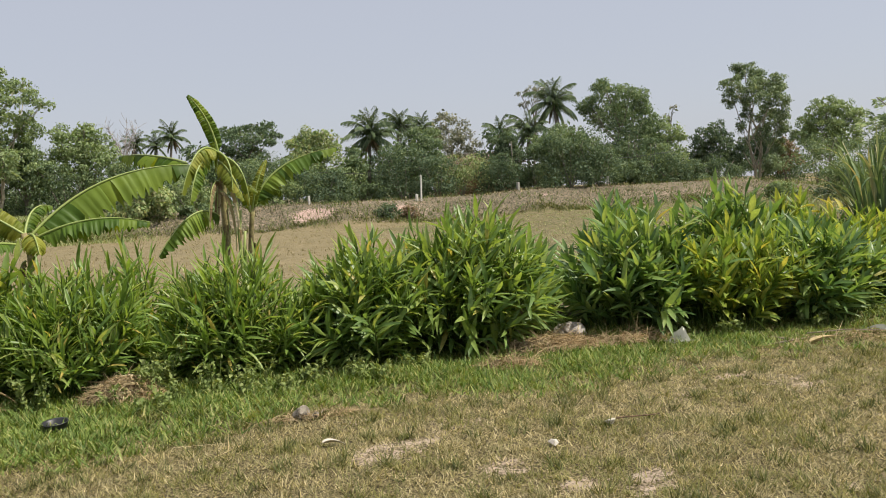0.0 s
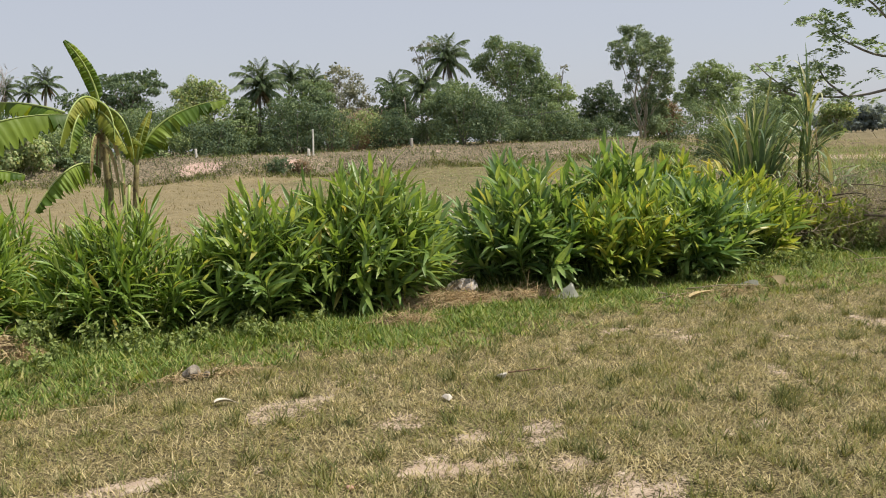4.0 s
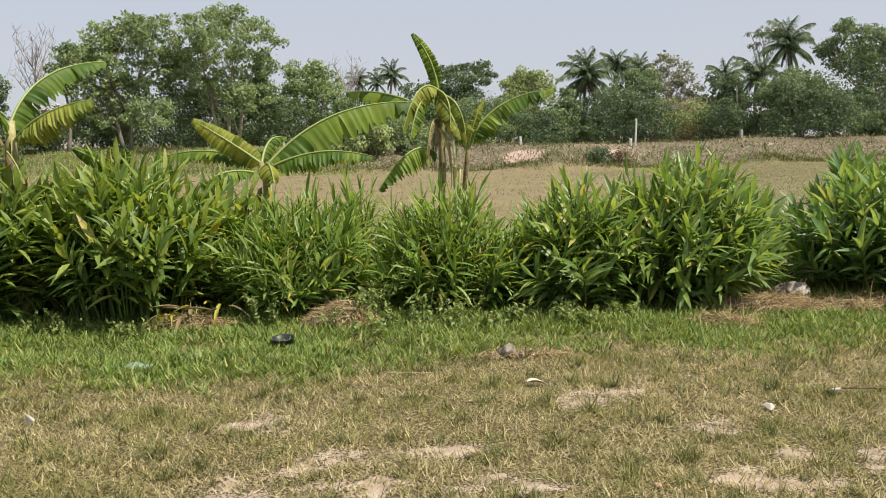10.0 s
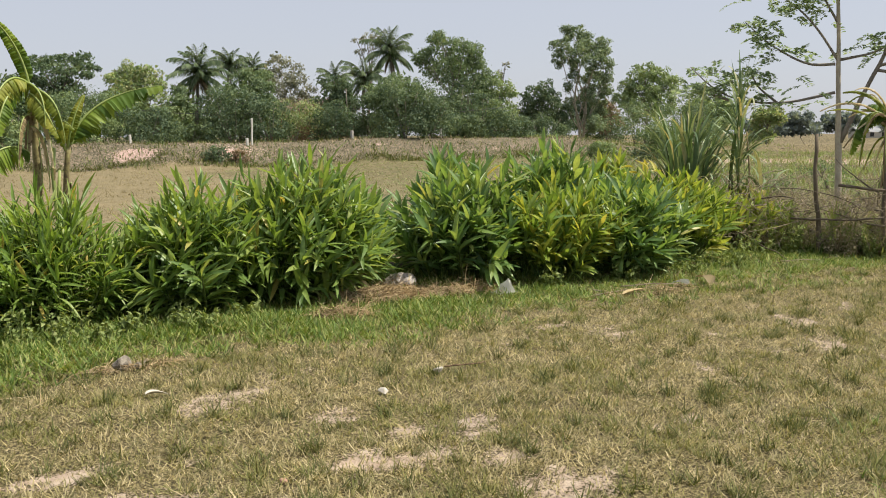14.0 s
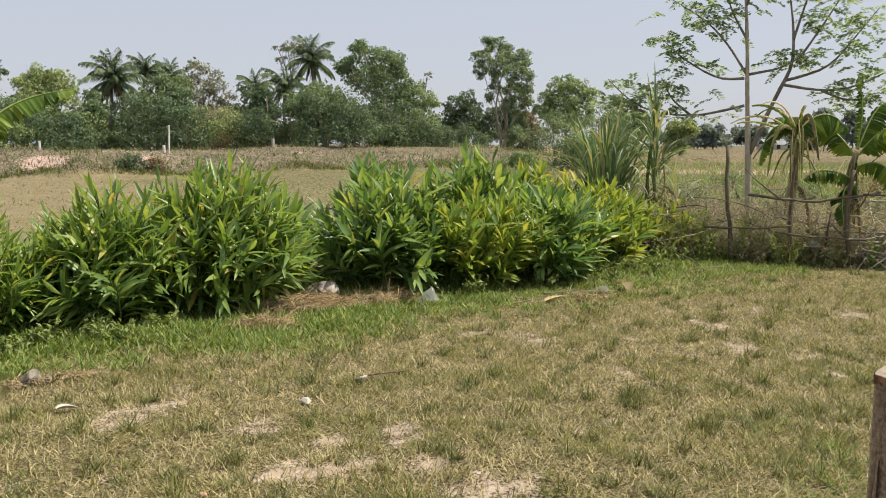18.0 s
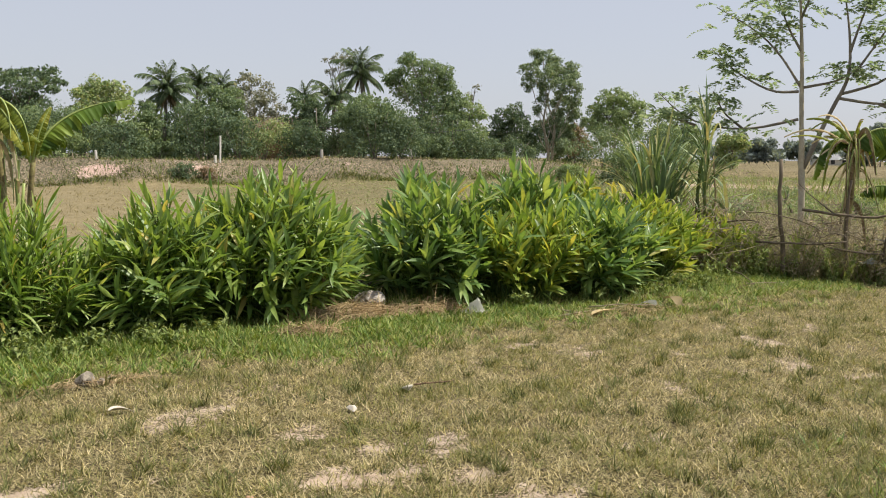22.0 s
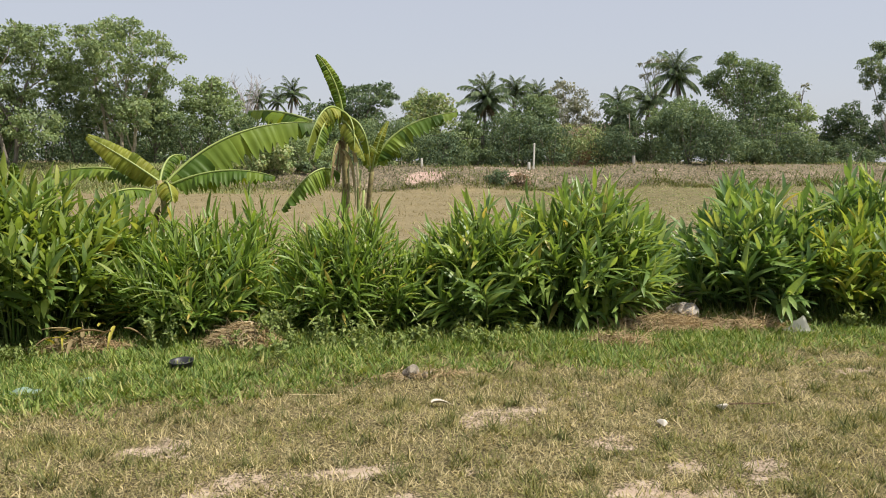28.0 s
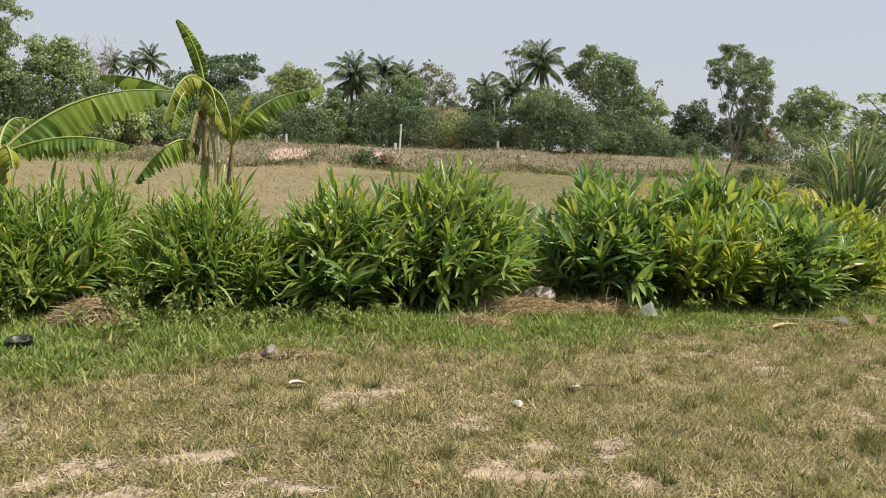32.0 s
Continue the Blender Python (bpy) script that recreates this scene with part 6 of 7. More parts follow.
# ---- feathery young tree behind the fence ----
def young_tree():
    bx, by = 13.85, 9.85
    t = empty("feathery_tree", (bx, by, ground_z(bx, by)), "slender pale-trunked tree with feathery bright green leaves", "tree")
    o = np.array([bx, by, 0])
    g = np.random.default_rng(77)

    def through_points(pts, n=14):
        p = np.array(pts) - o
        s = np.linspace(0, 1, len(p))
        q = np.linspace(0, 1, n)
        out = np.stack([np.interp(q, s, p[:, k]) for k in range(3)], -1)
        for _ in range(2):
            out[1:-1] = 0.5 * out[1:-1] + 0.25 * (out[:-2] + out[2:])
        return out
    stem = through_points([(13.85, 9.85, -0.1), (13.82, 9.89, 1.24), (13.78, 9.94, 2.29), (13.76, 9.97, 3.32), (13.72, 10.04, 4.34), (13.66, 10.12, 5.3)], 20)
    part("trunk", tube_mesh("trunk", [tube(stem, [0.068, 0.046, 0.03, 0.01], 9, 0.07, 3)]), M["pale_bark"], t)
    second = through_points([(13.83, 9.88, 1.34), (14.07, 9.53, 2.43), (14.22, 9.31, 2.93), (14.20, 9.34, 3.69), (14.10, 9.49, 4.7)])
    part("trunk_fork", tube_mesh("trunk_fork", [tube(second, [0.046, 0.03, 0.01], 8, 0.06, 4)]), M["bark"], t)
    limbs = [
        [(13.77, 9.96, 2.78), (13.57, 10.23, 3.33), (13.31, 10.56, 3.81), (12.82, 11.16, 4.29)],
        [(13.75, 10.0, 2.73), (13.47, 10.36, 2.71), (13.07, 10.87, 3.1), (12.78, 11.2, 3.53)],
        [(14.24, 9.28, 2.98), (14.44, 8.97, 3.56), (14.66, 8.6, 4.3)],
        [(14.14, 9.43, 2.67), (14.53, 8.83, 2.86), (14.73, 8.49, 3.38), (14.91, 8.16, 3.89)],
        [(13.76, 9.98, 2.23), (13.53, 10.29, 2.14), (13.18, 10.72, 2.01), (12.60, 11.35, 2.12), (12.3, 11.65, 2.45), (12.1, 11.85, 2.75)],
        [(12.60, 11.35, 2.12), (12.35, 11.6, 2.25), (12.15, 11.8, 2.3)],
        [(14.12, 9.46, 2.6), (14.51, 8.85, 2.46), (14.79, 8.38, 2.54), (15.16, 7.7, 2.99)],
        [(13.73, 10.01, 4.04), (13.84, 9.87, 4.53), (13.94, 9.72, 5.0)],
        [(13.79, 9.93, 2.8), (14.09, 9.5, 2.89), (14.35, 9.11, 3.17)],
        [(13.18, 10.72, 2.05), (12.95, 11.0, 2.35), (12.75, 11.1, 2.75)],
        [(14.48, 8.9, 2.48), (14.75, 8.6, 2.3), (15.05, 8.1, 2.35)],
        [(13.76, 9.97, 3.4), (13.6, 10.2, 3.9), (13.45, 10.35, 4.5)],
        [(14.2, 9.33, 3.4), (14.3, 9.2, 4.0), (14.42, 9.0, 4.7)],
    ]
    at, al, no, le = [], [], [], []
    for k, pts in enumerate(limbs):
        lp = through_points(pts, 12)
        part("limb", tube_mesh("limb", [tube(lp, [0.028, 0.008], 6, 0.04, k)]), M["bark"], t)
        for j in range((40 if k in (0, 1, 2, 3, 7, 11, 12) else 30) if k != 4 else 44):
            s = g.uniform(0.3, 1.0) ** (0.6 if k != 4 else 1.1)
            c = lp[min(11, int(s * 11))] + g.normal(0, 1, 3) * (0.24, 0.24, 0.09) + (0, 0, 0.05)
            an = g.uniform(0, 2 * math.pi)
            axis = np.array([math.cos(an), math.sin(an), g.uniform(-0.1, 0.35)])
            reach = g.uniform(0.2, 0.42)
            for q in range(9):
                u = (q + 0.5) / 9
                p = c + axis * reach * u - np.array([0, 0, 0.16 * u * u])
                for sgn in (-1, 1):
                    sd = np.array([-math.sin(an), math.cos(an), -0.25]) * sgn
                    at.append(p)
                    al.append(sd + 0.4 * axis + g.normal(0, 0.15, 3))
                    no.append(np.array([0, 0, 1.0]) + g.normal(0, 0.55, 3))
                    le.append(g.uniform(0.06, 0.125))
    at, al, no, le = (np.array(v) for v in (at, al, no, le))
    me = from_arrays("crown", *scatter(diamond_template(), at, al, no, le, le * 0.5), smooth=False)
    part("crown", me, M["feather"], t, kind="stuff")


young_tree()


# ---- cane clumps ----
def cane_clump(name, x, y, leaves, tall, spread, label, seed, width=0.045, stems=0, dry=0.15, category="cane plant", arcs=(0.1, 0.3, 0.55, 0.9)):
    g = np.random.default_rng(seed)
    z0 = ground_z(x, y)
    t = empty(name, (x, y, z0), label, category, "cane clumps behind the row")
    for k in range(stems):
        an = g.uniform(0, 6.28)
        top = (0.25 * spread * math.cos(an), 0.25 * spread * math.sin(an), tall * g.uniform(0.45, 0.7))
        part("cane", tube_mesh("cane", [tube(bend((0.06 * math.cos(an), 0.06 * math.sin(an), -0.05), top, 0, 7, 0.03, k), [0.018, 0.012], 6, 0.03, k)]), M["stem"], t)
    shapes = [from_arrays("leaf", *(lambda v, f: (v * (width, 1, 1), f))(*blade_template(9, 0.6, arc, 0.55, width, 3))) for arc in arcs]
    for me in shapes:
        me.materials.append(M["fence_weed"])
    old = from_arrays("dry_leaf", *(lambda v, f: (v * (width * 0.7, 1, 1), f))(*blade_template(9, 0.8, 0.9, 0.55, width, 3)))
    old.materials.append(M["dead_leaf"])
    for k in range(leaves):
        an = g.uniform(0, 6.28)
        o = np.array([math.cos(an), math.sin(an)])
        up = g.uniform(1.2, 3.4)
        withered = g.random() < dry
        hb = tall * (g.uniform(0.0, 0.35) if not stems else g.uniform(0.12, 0.62))
        length = min(tall * g.uniform(0.5, 0.85), (tall - hb) * 1.15 + 0.1)
        y_ = Vector((o[0] * spread * g.uniform(0.5, 1.3), o[1] * spread * g.uniform(0.5, 1.3), up * 0.55)).normalized()
        if withered:
            length *= 0.55
            y_ = Vector((o[0] * 0.6, o[1] * 0.6, 0.25)).normalized()
        x_ = y_.cross(Vector((-o[0] + g.normal(0, 0.3), -o[1] + g.normal(0, 0.3), 0.6))).normalized()
        m = Matrix((x_, y_, x_.cross(y_))).transposed().to_4x4()
        ob = part("dry_leaf" if withered else "leaf", old if withered else shapes[int(g.integers(0, 4))], None, t)
        r0 = 0.12 * spread if stems or leaves < 100 else 0.3
        ob.matrix_local = Matrix.Translation((o[0] * r0 * g.random(), o[1] * r0 * g.random(), hb)) @ m @ Matrix.Diagonal((1, length, length, 1))
    return t


def bowed_leaf(turn, width, name="leaf", start=0.0):
    """Strap leaf along +y that bows over by an angle towards its tip: 1 long."""
    n = 12
    q = np.linspace(0, 1, 60)
    th = start + turn * q ** 2.2
    py, pz = np.cumsum(np.cos(th)) / 60, -np.cumsum(np.sin(th)) / 60
    v, f = [], []
    for k in range(n + 1):
        s = k / n
        w = 0.5 * width * min(1.0, 0.45 + 3.0 * s) * (1 - s ** 2.5) + 0.001
        y, z = np.interp(s, q, py), np.interp(s, q, pz)
        v += [(-w, y, z + 0.35 * w), (0, y, z), (w, y, z + 0.35 * w)]
    for k in range(n):
        a = 3 * k
        f += [(a, a + 1, a + 4, a + 3), (a + 1, a + 2, a + 5, a + 4)]
    return from_arrays(name, np.array(v), np.array(f))


def strap_plant(name, x, y, leaves, low, high, length, lean, turns, width, label, seed, canes=0, foot=0.1, dry=8):
    """Canes with strap leaves that rise and bow over; low, high: heights at which leaves start."""
    g = np.random.default_rng(seed)
    t = empty(name, (x, y, ground_z(x, y)), label, "cane plant", "cane clumps behind the row")
    shapes = [bowed_leaf(radians(a), width) for a in turns]
    for me in shapes:
        me.materials.append(M["cane"])
    old = bowed_leaf(radians(80), width * 0.7, "dry_leaf", radians(20))
    old.materials.append(M["dead_leaf"])
    for k in range(canes):
        an = g.uniform(0, 6.28)
        a = np.array([foot * math.cos(an), foot * math.sin(an), -0.05])
        b = np.array([a[0] * 1.6, a[1] * 1.6, high * g.uniform(0.85, 1.05)])
        part("cane", tube_mesh("cane", [tube(bend(a, b, 0, 7, 0.02, seed + k), [0.02, 0.015, 0.01], 7, 0.05, k)]), M["dead_leaf"] if k % 2 else M["stem"], t)
    for k in range(leaves + dry):
        withered = k >= leaves
        an = g.uniform(0, 6.28)
        o = np.array([math.cos(an), math.sin(an)])
        z = g.uniform(low, high) * (0.55 if withered else 1)
        tilt = radians(g.uniform(*lean)) if not withered else radians(g.uniform(60, 110))
        y_ = Vector((o[0] * math.sin(tilt), o[1] * math.sin(tilt), math.cos(tilt))).normalized()
        z_ = Vector((-o[0] * math.cos(tilt) + g.normal(0, 0.25), -o[1] * math.cos(tilt) + g.normal(0, 0.25), math.sin(tilt)))
        x_ = y_.cross(z_).normalized()
        m = Matrix((x_, y_, x_.cross(y_))).transposed().to_4x4()
        L = g.uniform(*length) * (0.6 if withered else 1)
        ob = part("dry_leaf" if withered else "leaf", old if withered else shapes[int(g.integers(0, len(shapes)))], None, t)
        r0 = foot * math.sqrt(g.random())
        ob.matrix_local = Matrix.Translation((o[0] * r0, o[1] * r0, z)) @ m @ Matrix.Diagonal((1, L, L, 1))


strap_plant("cane_clump", 9.0, 8.8, 150, 0.2, 1.0, (0.9, 1.5), (2, 25), (25, 60, 100, 140, 165), 0.045, "large clump of arching grey-green cane leaves", 1, 6, 0.26, 26)
strap_plant("tall_cane", 9.42, 8.25, 44, 0.85, 1.75, (0.5, 0.95), (5, 48), (30, 80, 120, 160), 0.03, "tall upright cane with drooping leaf tips and a dry brown base", 2, 4, 0.05, 34)
strap_plant("tall_cane", 9.4, 8.27, 16, 1.5, 2.0, (0.6, 0.95), (0, 14), (8, 40, 120, 160), 0.028, "slim leading cane shoot with straight young leaves", 7, 1, 0.03, 4)
strap_plant("young_cane", 9.68, 8.05, 20, 0.3, 0.75, (0.5, 0.75), (5, 40), (30, 70, 120), 0.055, "young cane shoots with broad folded leaves", 3, 2, 0.06, 8)
cane_clump("spider_weed", 8.75, 7.45, 26, 0.7, 0.7, "coarse grass clump at the foot of the row", 4, 0.035, 0, 0.1, "grass clump")
cane_clump("spider_weed", 9.25, 7.2, 24, 0.75, 0.6, "coarse grass clump beside the stick fence", 5, 0.035, 0, 0.25, "grass clump")
cane_clump("spider_weed", 9.62, 6.85, 20, 0.8, 0.4, "upright coarse grass clump inside the fence", 6, 0.03, 0, 0.2, "grass clump")


# ---- stick fence and brush ----
def stick_fence():
    t = empty("stick_fence", (9.2, 6.9, ground_z(9.2, 6.9)), "rough fence of weathered sticks tied to posts", "fence")
    o = np.array(t.location)
    g = np.random.default_rng(8)
    posts = [((9.27, 6.82, 0), (9.20, 6.89, 1.5), 0.03), ((9.82, 6.28, 0), (9.78, 6.3, 1.25), 0.028), ((10.28, 5.78, 0), (10.24, 5.8, 1.2), 0.032),
             ((10.75, 5.3, 0), (10.8, 5.3, 1.2), 0.03), ((11.5, 4.5, 0), (11.5, 4.55, 1.2), 0.03)]
    for k, (a, b, r) in enumerate(posts):
        part("post", tube_mesh("post", [tube(bend(np.array(a) - o - (0, 0, 0.1), np.array(b) - o, 0, 9, 0.012, k), [r * 1.0, r * 0.85, r * 0.7], 9, 0.08, k)]), M["stick"], t)
    rails = [((9.35, 6.66, 0.88), (10.45, 5.56, 0.93), 0.022), ((9.0, 7.05, 0.46), (9.75, 6.28, 0.5), 0.018), ((9.55, 6.4, 0.42), (10.7, 5.3, 0.36), 0.016),
             ((10.3, 5.7, 0.9), (11.6, 4.4, 0.92), 0.02)]
    for k, (a, b, r) in enumerate(rails):
        part("rail", tube_mesh("rail", [tube(bend(np.array(a) - o, np.array(b) - o, g.normal(0, 0.02), 10, g.normal(0, 0.02), 40 + k), [r * 0.85, r * 0.55], 7, 0.08, k)]), M["stick"], t)


stick_fence()


def along_fence(s, off=0.0):
    """Point on the fence line, s metres from its near end by the row; off: towards the field."""
    return 8.75 + 0.707 * s + 0.707 * off, 7.45 - 0.707 * s + 0.707 * off


def brush(name, n, s0, s1, off, top, label, seed, material="twig", r=0.006, length=0.6, lift=0.0):
    g = np.random.default_rng(seed)
    tubes = []
    for k in range(n):
        x, y = along_fence(g.uniform(s0, s1), g.uniform(*off))
        z = ground_z(x, y) + lift + abs(g.normal(0, 0.45)) * top
        d3 = np.array([g.normal(0, 0.5), g.normal(0, 0.5), g.normal(0.05, 0.3)]) * length
        z = max(z, ground_z(x, y) + 0.02 + max(0, -d3[2]))
        tubes.append(tube(bend((x, y, z), (x + d3[0], y + d3[1], z + d3[2]), g.normal(0, 0.06), 6, g.normal(0, 0.05), seed * 500 + k), [r * g.uniform(0.6, 1.5), r * 0.4], 4, cap=False))
    ob = part(name, tube_mesh(name, tubes), M[material])
    return tagged(ob, label, "brushwood", kind="stuff")


brush("brushwood", 1500, -0.6, 4.8, (-0.1, 1.1), 0.9, "tangled dry grey twigs heaped along the fence", 61, r=0.0045, length=0.5)
brush("brushwood", 260, -0.5, 1.7, (-0.1, 0.9), 0.35, "tangled brown dead twigs caught on the fence rails", 73, "twig", 0.0045, 0.45, 0.5)
brush("brushwood", 70, -0.4, 4.6, (-0.15, 1.0), 1.0, "bent grey sticks leaning in the fence", 69, "stick", 0.011, 1.0)
brush("brushwood", 420, 2.3, 4.6, (-0.35, 0.5), 0.75, "pale dry branches piled against the fence", 67, "bare_twig", 0.008, 0.7)
brush("brushwood", 90, 2.4, 4.2, (-0.25, 0.4), 0.9, "pale curled dry stalks by the fence", 62, "straw", 0.01, 0.8)


def beyond_fence(x, y):
    s = (x - 8.75) * 0.707 - (y - 7.45) * 0.707
    off = (x - 8.75) * 0.707 + (y - 7.45) * 0.707
    return (s > -1.5) & (s < 12) & (off > -0.1)


grass("fence_weeds", "fence_dry", 8500, (8.0, 15, 3.0, 12), lambda x, y: beyond_fence(x, y) * np.clip((12 / np.hypot(x, y)) ** 2, 0, 1) * 0.9, 0.6, 0.012, 0.8, "dry weeds tangled along the stick fence", 63, 5, 0.06, cat="weeds")
grass("fence_weeds_green", "fence_weed", 9000, (8.0, 15, 3.0, 12), lambda x, y: beyond_fence(x, y) * np.clip(0.5 + wobble(x, y, 1.5, 41), 0, 1), 0.42, 0.014, 0.7, "green weeds growing behind the stick fence", 64, 5, 0.06, cat="weeds")
grass("fence_herbs", "lush", 7000, (8.4, 13, 4.0, 9), lambda x, y: beyond_fence(x, y) * np.exp(-(((x - 8.75) * 0.707 + (y - 7.45) * 0.707 - 0.3) / 0.6) ** 2) * np.clip(0.5 + 0.8 * wobble(x, y, 2.5, 49), 0, 1), 0.2, 0.03, 1.2, "leafy low weeds at the foot of the fence", 68, 10, 0.08, cat="weeds")
grass("field_weeds", "fence_weed", 36000, (9, 60, 3.5, 60), lambda x, y: (x - 0.62 * y > 4.4) * (np.hypot(x, y) > 12.5) * np.clip(0.5 + 0.7 * wobble(x, y, 0.35, 42), 0, 1) * np.clip(22 / np.hypot(x, y), 0.2, 1), 0.3, 0.03, 0.6, "low green weeds over the fallow field", 65, 4, 0.15, cat="weeds", thin=True)
grass("field_dry_grass", "fence_dry", 30000, (9, 60, 3.5, 60), lambda x, y: (x - 0.62 * y > 4.4) * (np.hypot(x, y) > 12.5) * np.clip(0.35 - 0.5 * wobble(x, y, 0.35, 42), 0.05, 1) * np.clip(22 / np.hypot(x, y), 0.2, 1), 0.25, 0.03, 0.6, "dry brown grass over the fallow field", 66, 4, 0.15)


def bright_spots(x, y):
    return np.clip(sum(np.exp(-(((x - a) / r) ** 2 + ((y - b) / r) ** 2)) for a, b, r in ((3.56, 1.93, 0.22), (3.85, 2.1, 0.2), (3.35, 1.6, 0.25), (4.05, 2.7, 0.12), (9.0, 6.75, 0.3), (8.4, 6.9, 0.3), (7.9, 6.7, 0.25))), 0, 1)


grass("bright_tufts", "lush", 26000, (3.0, 9.6, 1.2, 7.4), lambda x, y: 0.22 * bright_spots(x, y), 0.1, 0.008, 0.9, "fresh bright green tufts in the lawn", 70, 5, 0.03)


# ---- herbs and withered leaves at the foot of the row ----
def herb(x, y, h, r, label, seed, n=150, material="fence_weed"):
    g = np.random.default_rng(seed)
    t = empty("weed_plant", (x, y, ground_z(x, y)), label, "weed", "small weeds before the row")
    tops = []
    for k in range(7):
        an, q = g.uniform(0, 6.28), g.uniform(0.2, 1) * r
        sp = bend((0.3 * q * math.cos(an), 0.3 * q * math.sin(an), -0.02), (q * math.cos(an), q * math.sin(an), h * g.uniform(0.6, 1)), 0, 6, 0.02, k)
        part("stem", tube_mesh("stem", [tube(sp, [0.004, 0.002], 4)]), M["stem"], t)
        tops.append(sp)
    pick = g.integers(0, 7, n)
    lev = g.integers(1, 6, n)
    at = np.array([tops[a][b] for a, b in zip(pick, lev)]) + g.normal(0, 0.012, (n, 3))
    al = g.normal(0, 1, (n, 3)) + (0, 0, 0.3)
    no = g.normal(0, 0.4, (n, 3)) + (0, 0, 1)
    me = from_arrays("foliage", *scatter(diamond_template(), at, al, no, g.uniform(0.025, 0.06, n), g.uniform(0.015, 0.03, n)), smooth=False)
    part("foliage", me, M[material], t, kind="stuff")


for k, (x, y, h, r) in enumerate(((-0.95, 6.95, 0.3, 0.18), (-0.02, 7.05, 0.38, 0.2), (0.35, 6.85, 0.26, 0.28), (0.7, 6.9, 0.22, 0.25), (-0.3, 6.75, 0.16, 0.2), (1.5, 6.9, 0.16, 0.2), (9.0, 6.95, 0.35, 0.35), (8.4, 7.2, 0.3, 0.3), (7.6, 6.75, 0.2, 0.25), (-2.6, 6.85, 0.18, 0.22), (-1.9, 6.7, 0.14, 0.2), (1.1, 6.75, 0.15, 0.22), (2.0, 6.8, 0.12, 0.2), (5.1, 6.7, 0.16, 0.2), (5.9, 6.65, 0.14, 0.22), (6.8, 6.65, 0.2, 0.24), (8.1, 6.85, 0.24, 0.26), (9.35, 6.55, 0.22, 0.24), (9.9, 5.95, 0.26, 0.26), (10.4, 5.5, 0.24, 0.26), (9.3, 7.4, 0.6, 0.3), (9.75, 7.0, 0.7, 0.32), (10.1, 6.5, 0.5, 0.3), (10.5, 6.3, 0.65, 0.32), (10.9, 5.7, 0.6, 0.34), (11.3, 5.2, 0.7, 0.34), (9.5, 6.75, 0.35, 0.3), (11.7, 4.6, 0.5, 0.3), (8.95, 7.0, 0.4, 0.3), (9.3, 6.6, 0.36, 0.3), (9.65, 6.3, 0.42, 0.3), (10.0, 5.85, 0.36, 0.3), (10.3, 5.55, 0.4, 0.3), (10.65, 5.2, 0.36, 0.3), (11.0, 4.9, 0.4, 0.3), (0.15, 6.6, 0.2, 0.25), (-0.15, 6.9, 0.3, 0.22), (0.5, 6.6, 0.18, 0.25), (0.9, 6.65, 0.14, 0.22), (-0.05, 6.45, 0.14, 0.2), (1.6, 6.65, 0.14, 0.22))):
    if x > 8.8 and k % 2:
        herb(x, y, h, r, "dry pale brown weed along the stick fence", 300 + k, 260, "fence_dry")
    else:
        herb(x, y, h, r, "small-leaved green weed growing in rough grass", 300 + k, 190 if h < 0.4 else 420)


def straw_heap(x, y, rx, ry, h, n, label, seed, material="straw", length=0.22):
    g = np.random.default_rng(seed)
    q, an = np.sqrt(g.random(n)), g.uniform(0, 6.28, n)
    px_, py_ = q * rx * np.cos(an), q * ry * np.sin(an)
    pz = h * (1 - q ** 2) * g.random(n)
    d3 = np.stack([g.normal(0, 1, n), g.normal(0, 0.7, n), g.normal(0.0, 0.22, n)], -1)
    no = g.normal(0, 0.5, (n, 3)) + (0, 0, 1)
    at = np.stack([px_, py_, pz + 0.01], -1)
    ob = part("straw_heap", from_arrays("straw_heap", *scatter(grass_template(), at, d3, no, length * g.uniform(0.4, 1.2, n), np.full(n, 0.006))), M[material])
    ob.matrix_world = pose(x, y, ground_z(x, y) + 0.01)
    return tagged(ob, label, "straw", kind="stuff")


straw_heap(-0.31, 6.9, 0.27, 0.15, 0.19, 2600, "small heap of pale cut straw by the row", 1, "brown_straw", 0.16)
straw_heap(-0.29, 6.87, 0.25, 0.14, 0.2, 700, "loose pale straw on top of a heap", 11, "straw", 0.14)
straw_heap(2.72, 6.52, 0.28, 0.13, 0.06, 1200, "thin spread of brown straw on the grass", 2, "brown_straw")
straw_heap(3.3, 6.98, 0.48, 0.26, 0.09, 3400, "brown straw scattered before a stone", 3, "brown_straw")
straw_heap(4.05, 6.87, 0.5, 0.17, 0.05, 2200, "brownish straw in front of the gap", 4, "brown_straw")
straw_heap(0.95, 5.72, 0.3, 0.1, 0.03, 260, "thin straw around a small clod", 5, "brown_straw", 0.12)
straw_heap(5.7, 6.0, 0.8, 0.16, 0.03, 360, "dry stalks strewn on the lawn", 6, "brown_straw", 0.26)
straw_heap(-1.5, 6.95, 0.34, 0.14, 0.1, 1100, "withered brown leaves under the row", 7, "brown_straw", 0.15)


def loose_leaf(name, x, y, z, length, width, turn, tilt, material, label, category="leaf", arc=0.35, fold=0.4):
    v, f = blade_template(7, fold * 2, arc, 0.6, width / length)
    me = from_arrays(name, v * (width, length, length), f)
    ob = part(name, me, M[material])
    ob.matrix_world = pose(x, y, ground_z(x, y) + z, tilt, 0, turn)
    return tagged(ob, label, category)


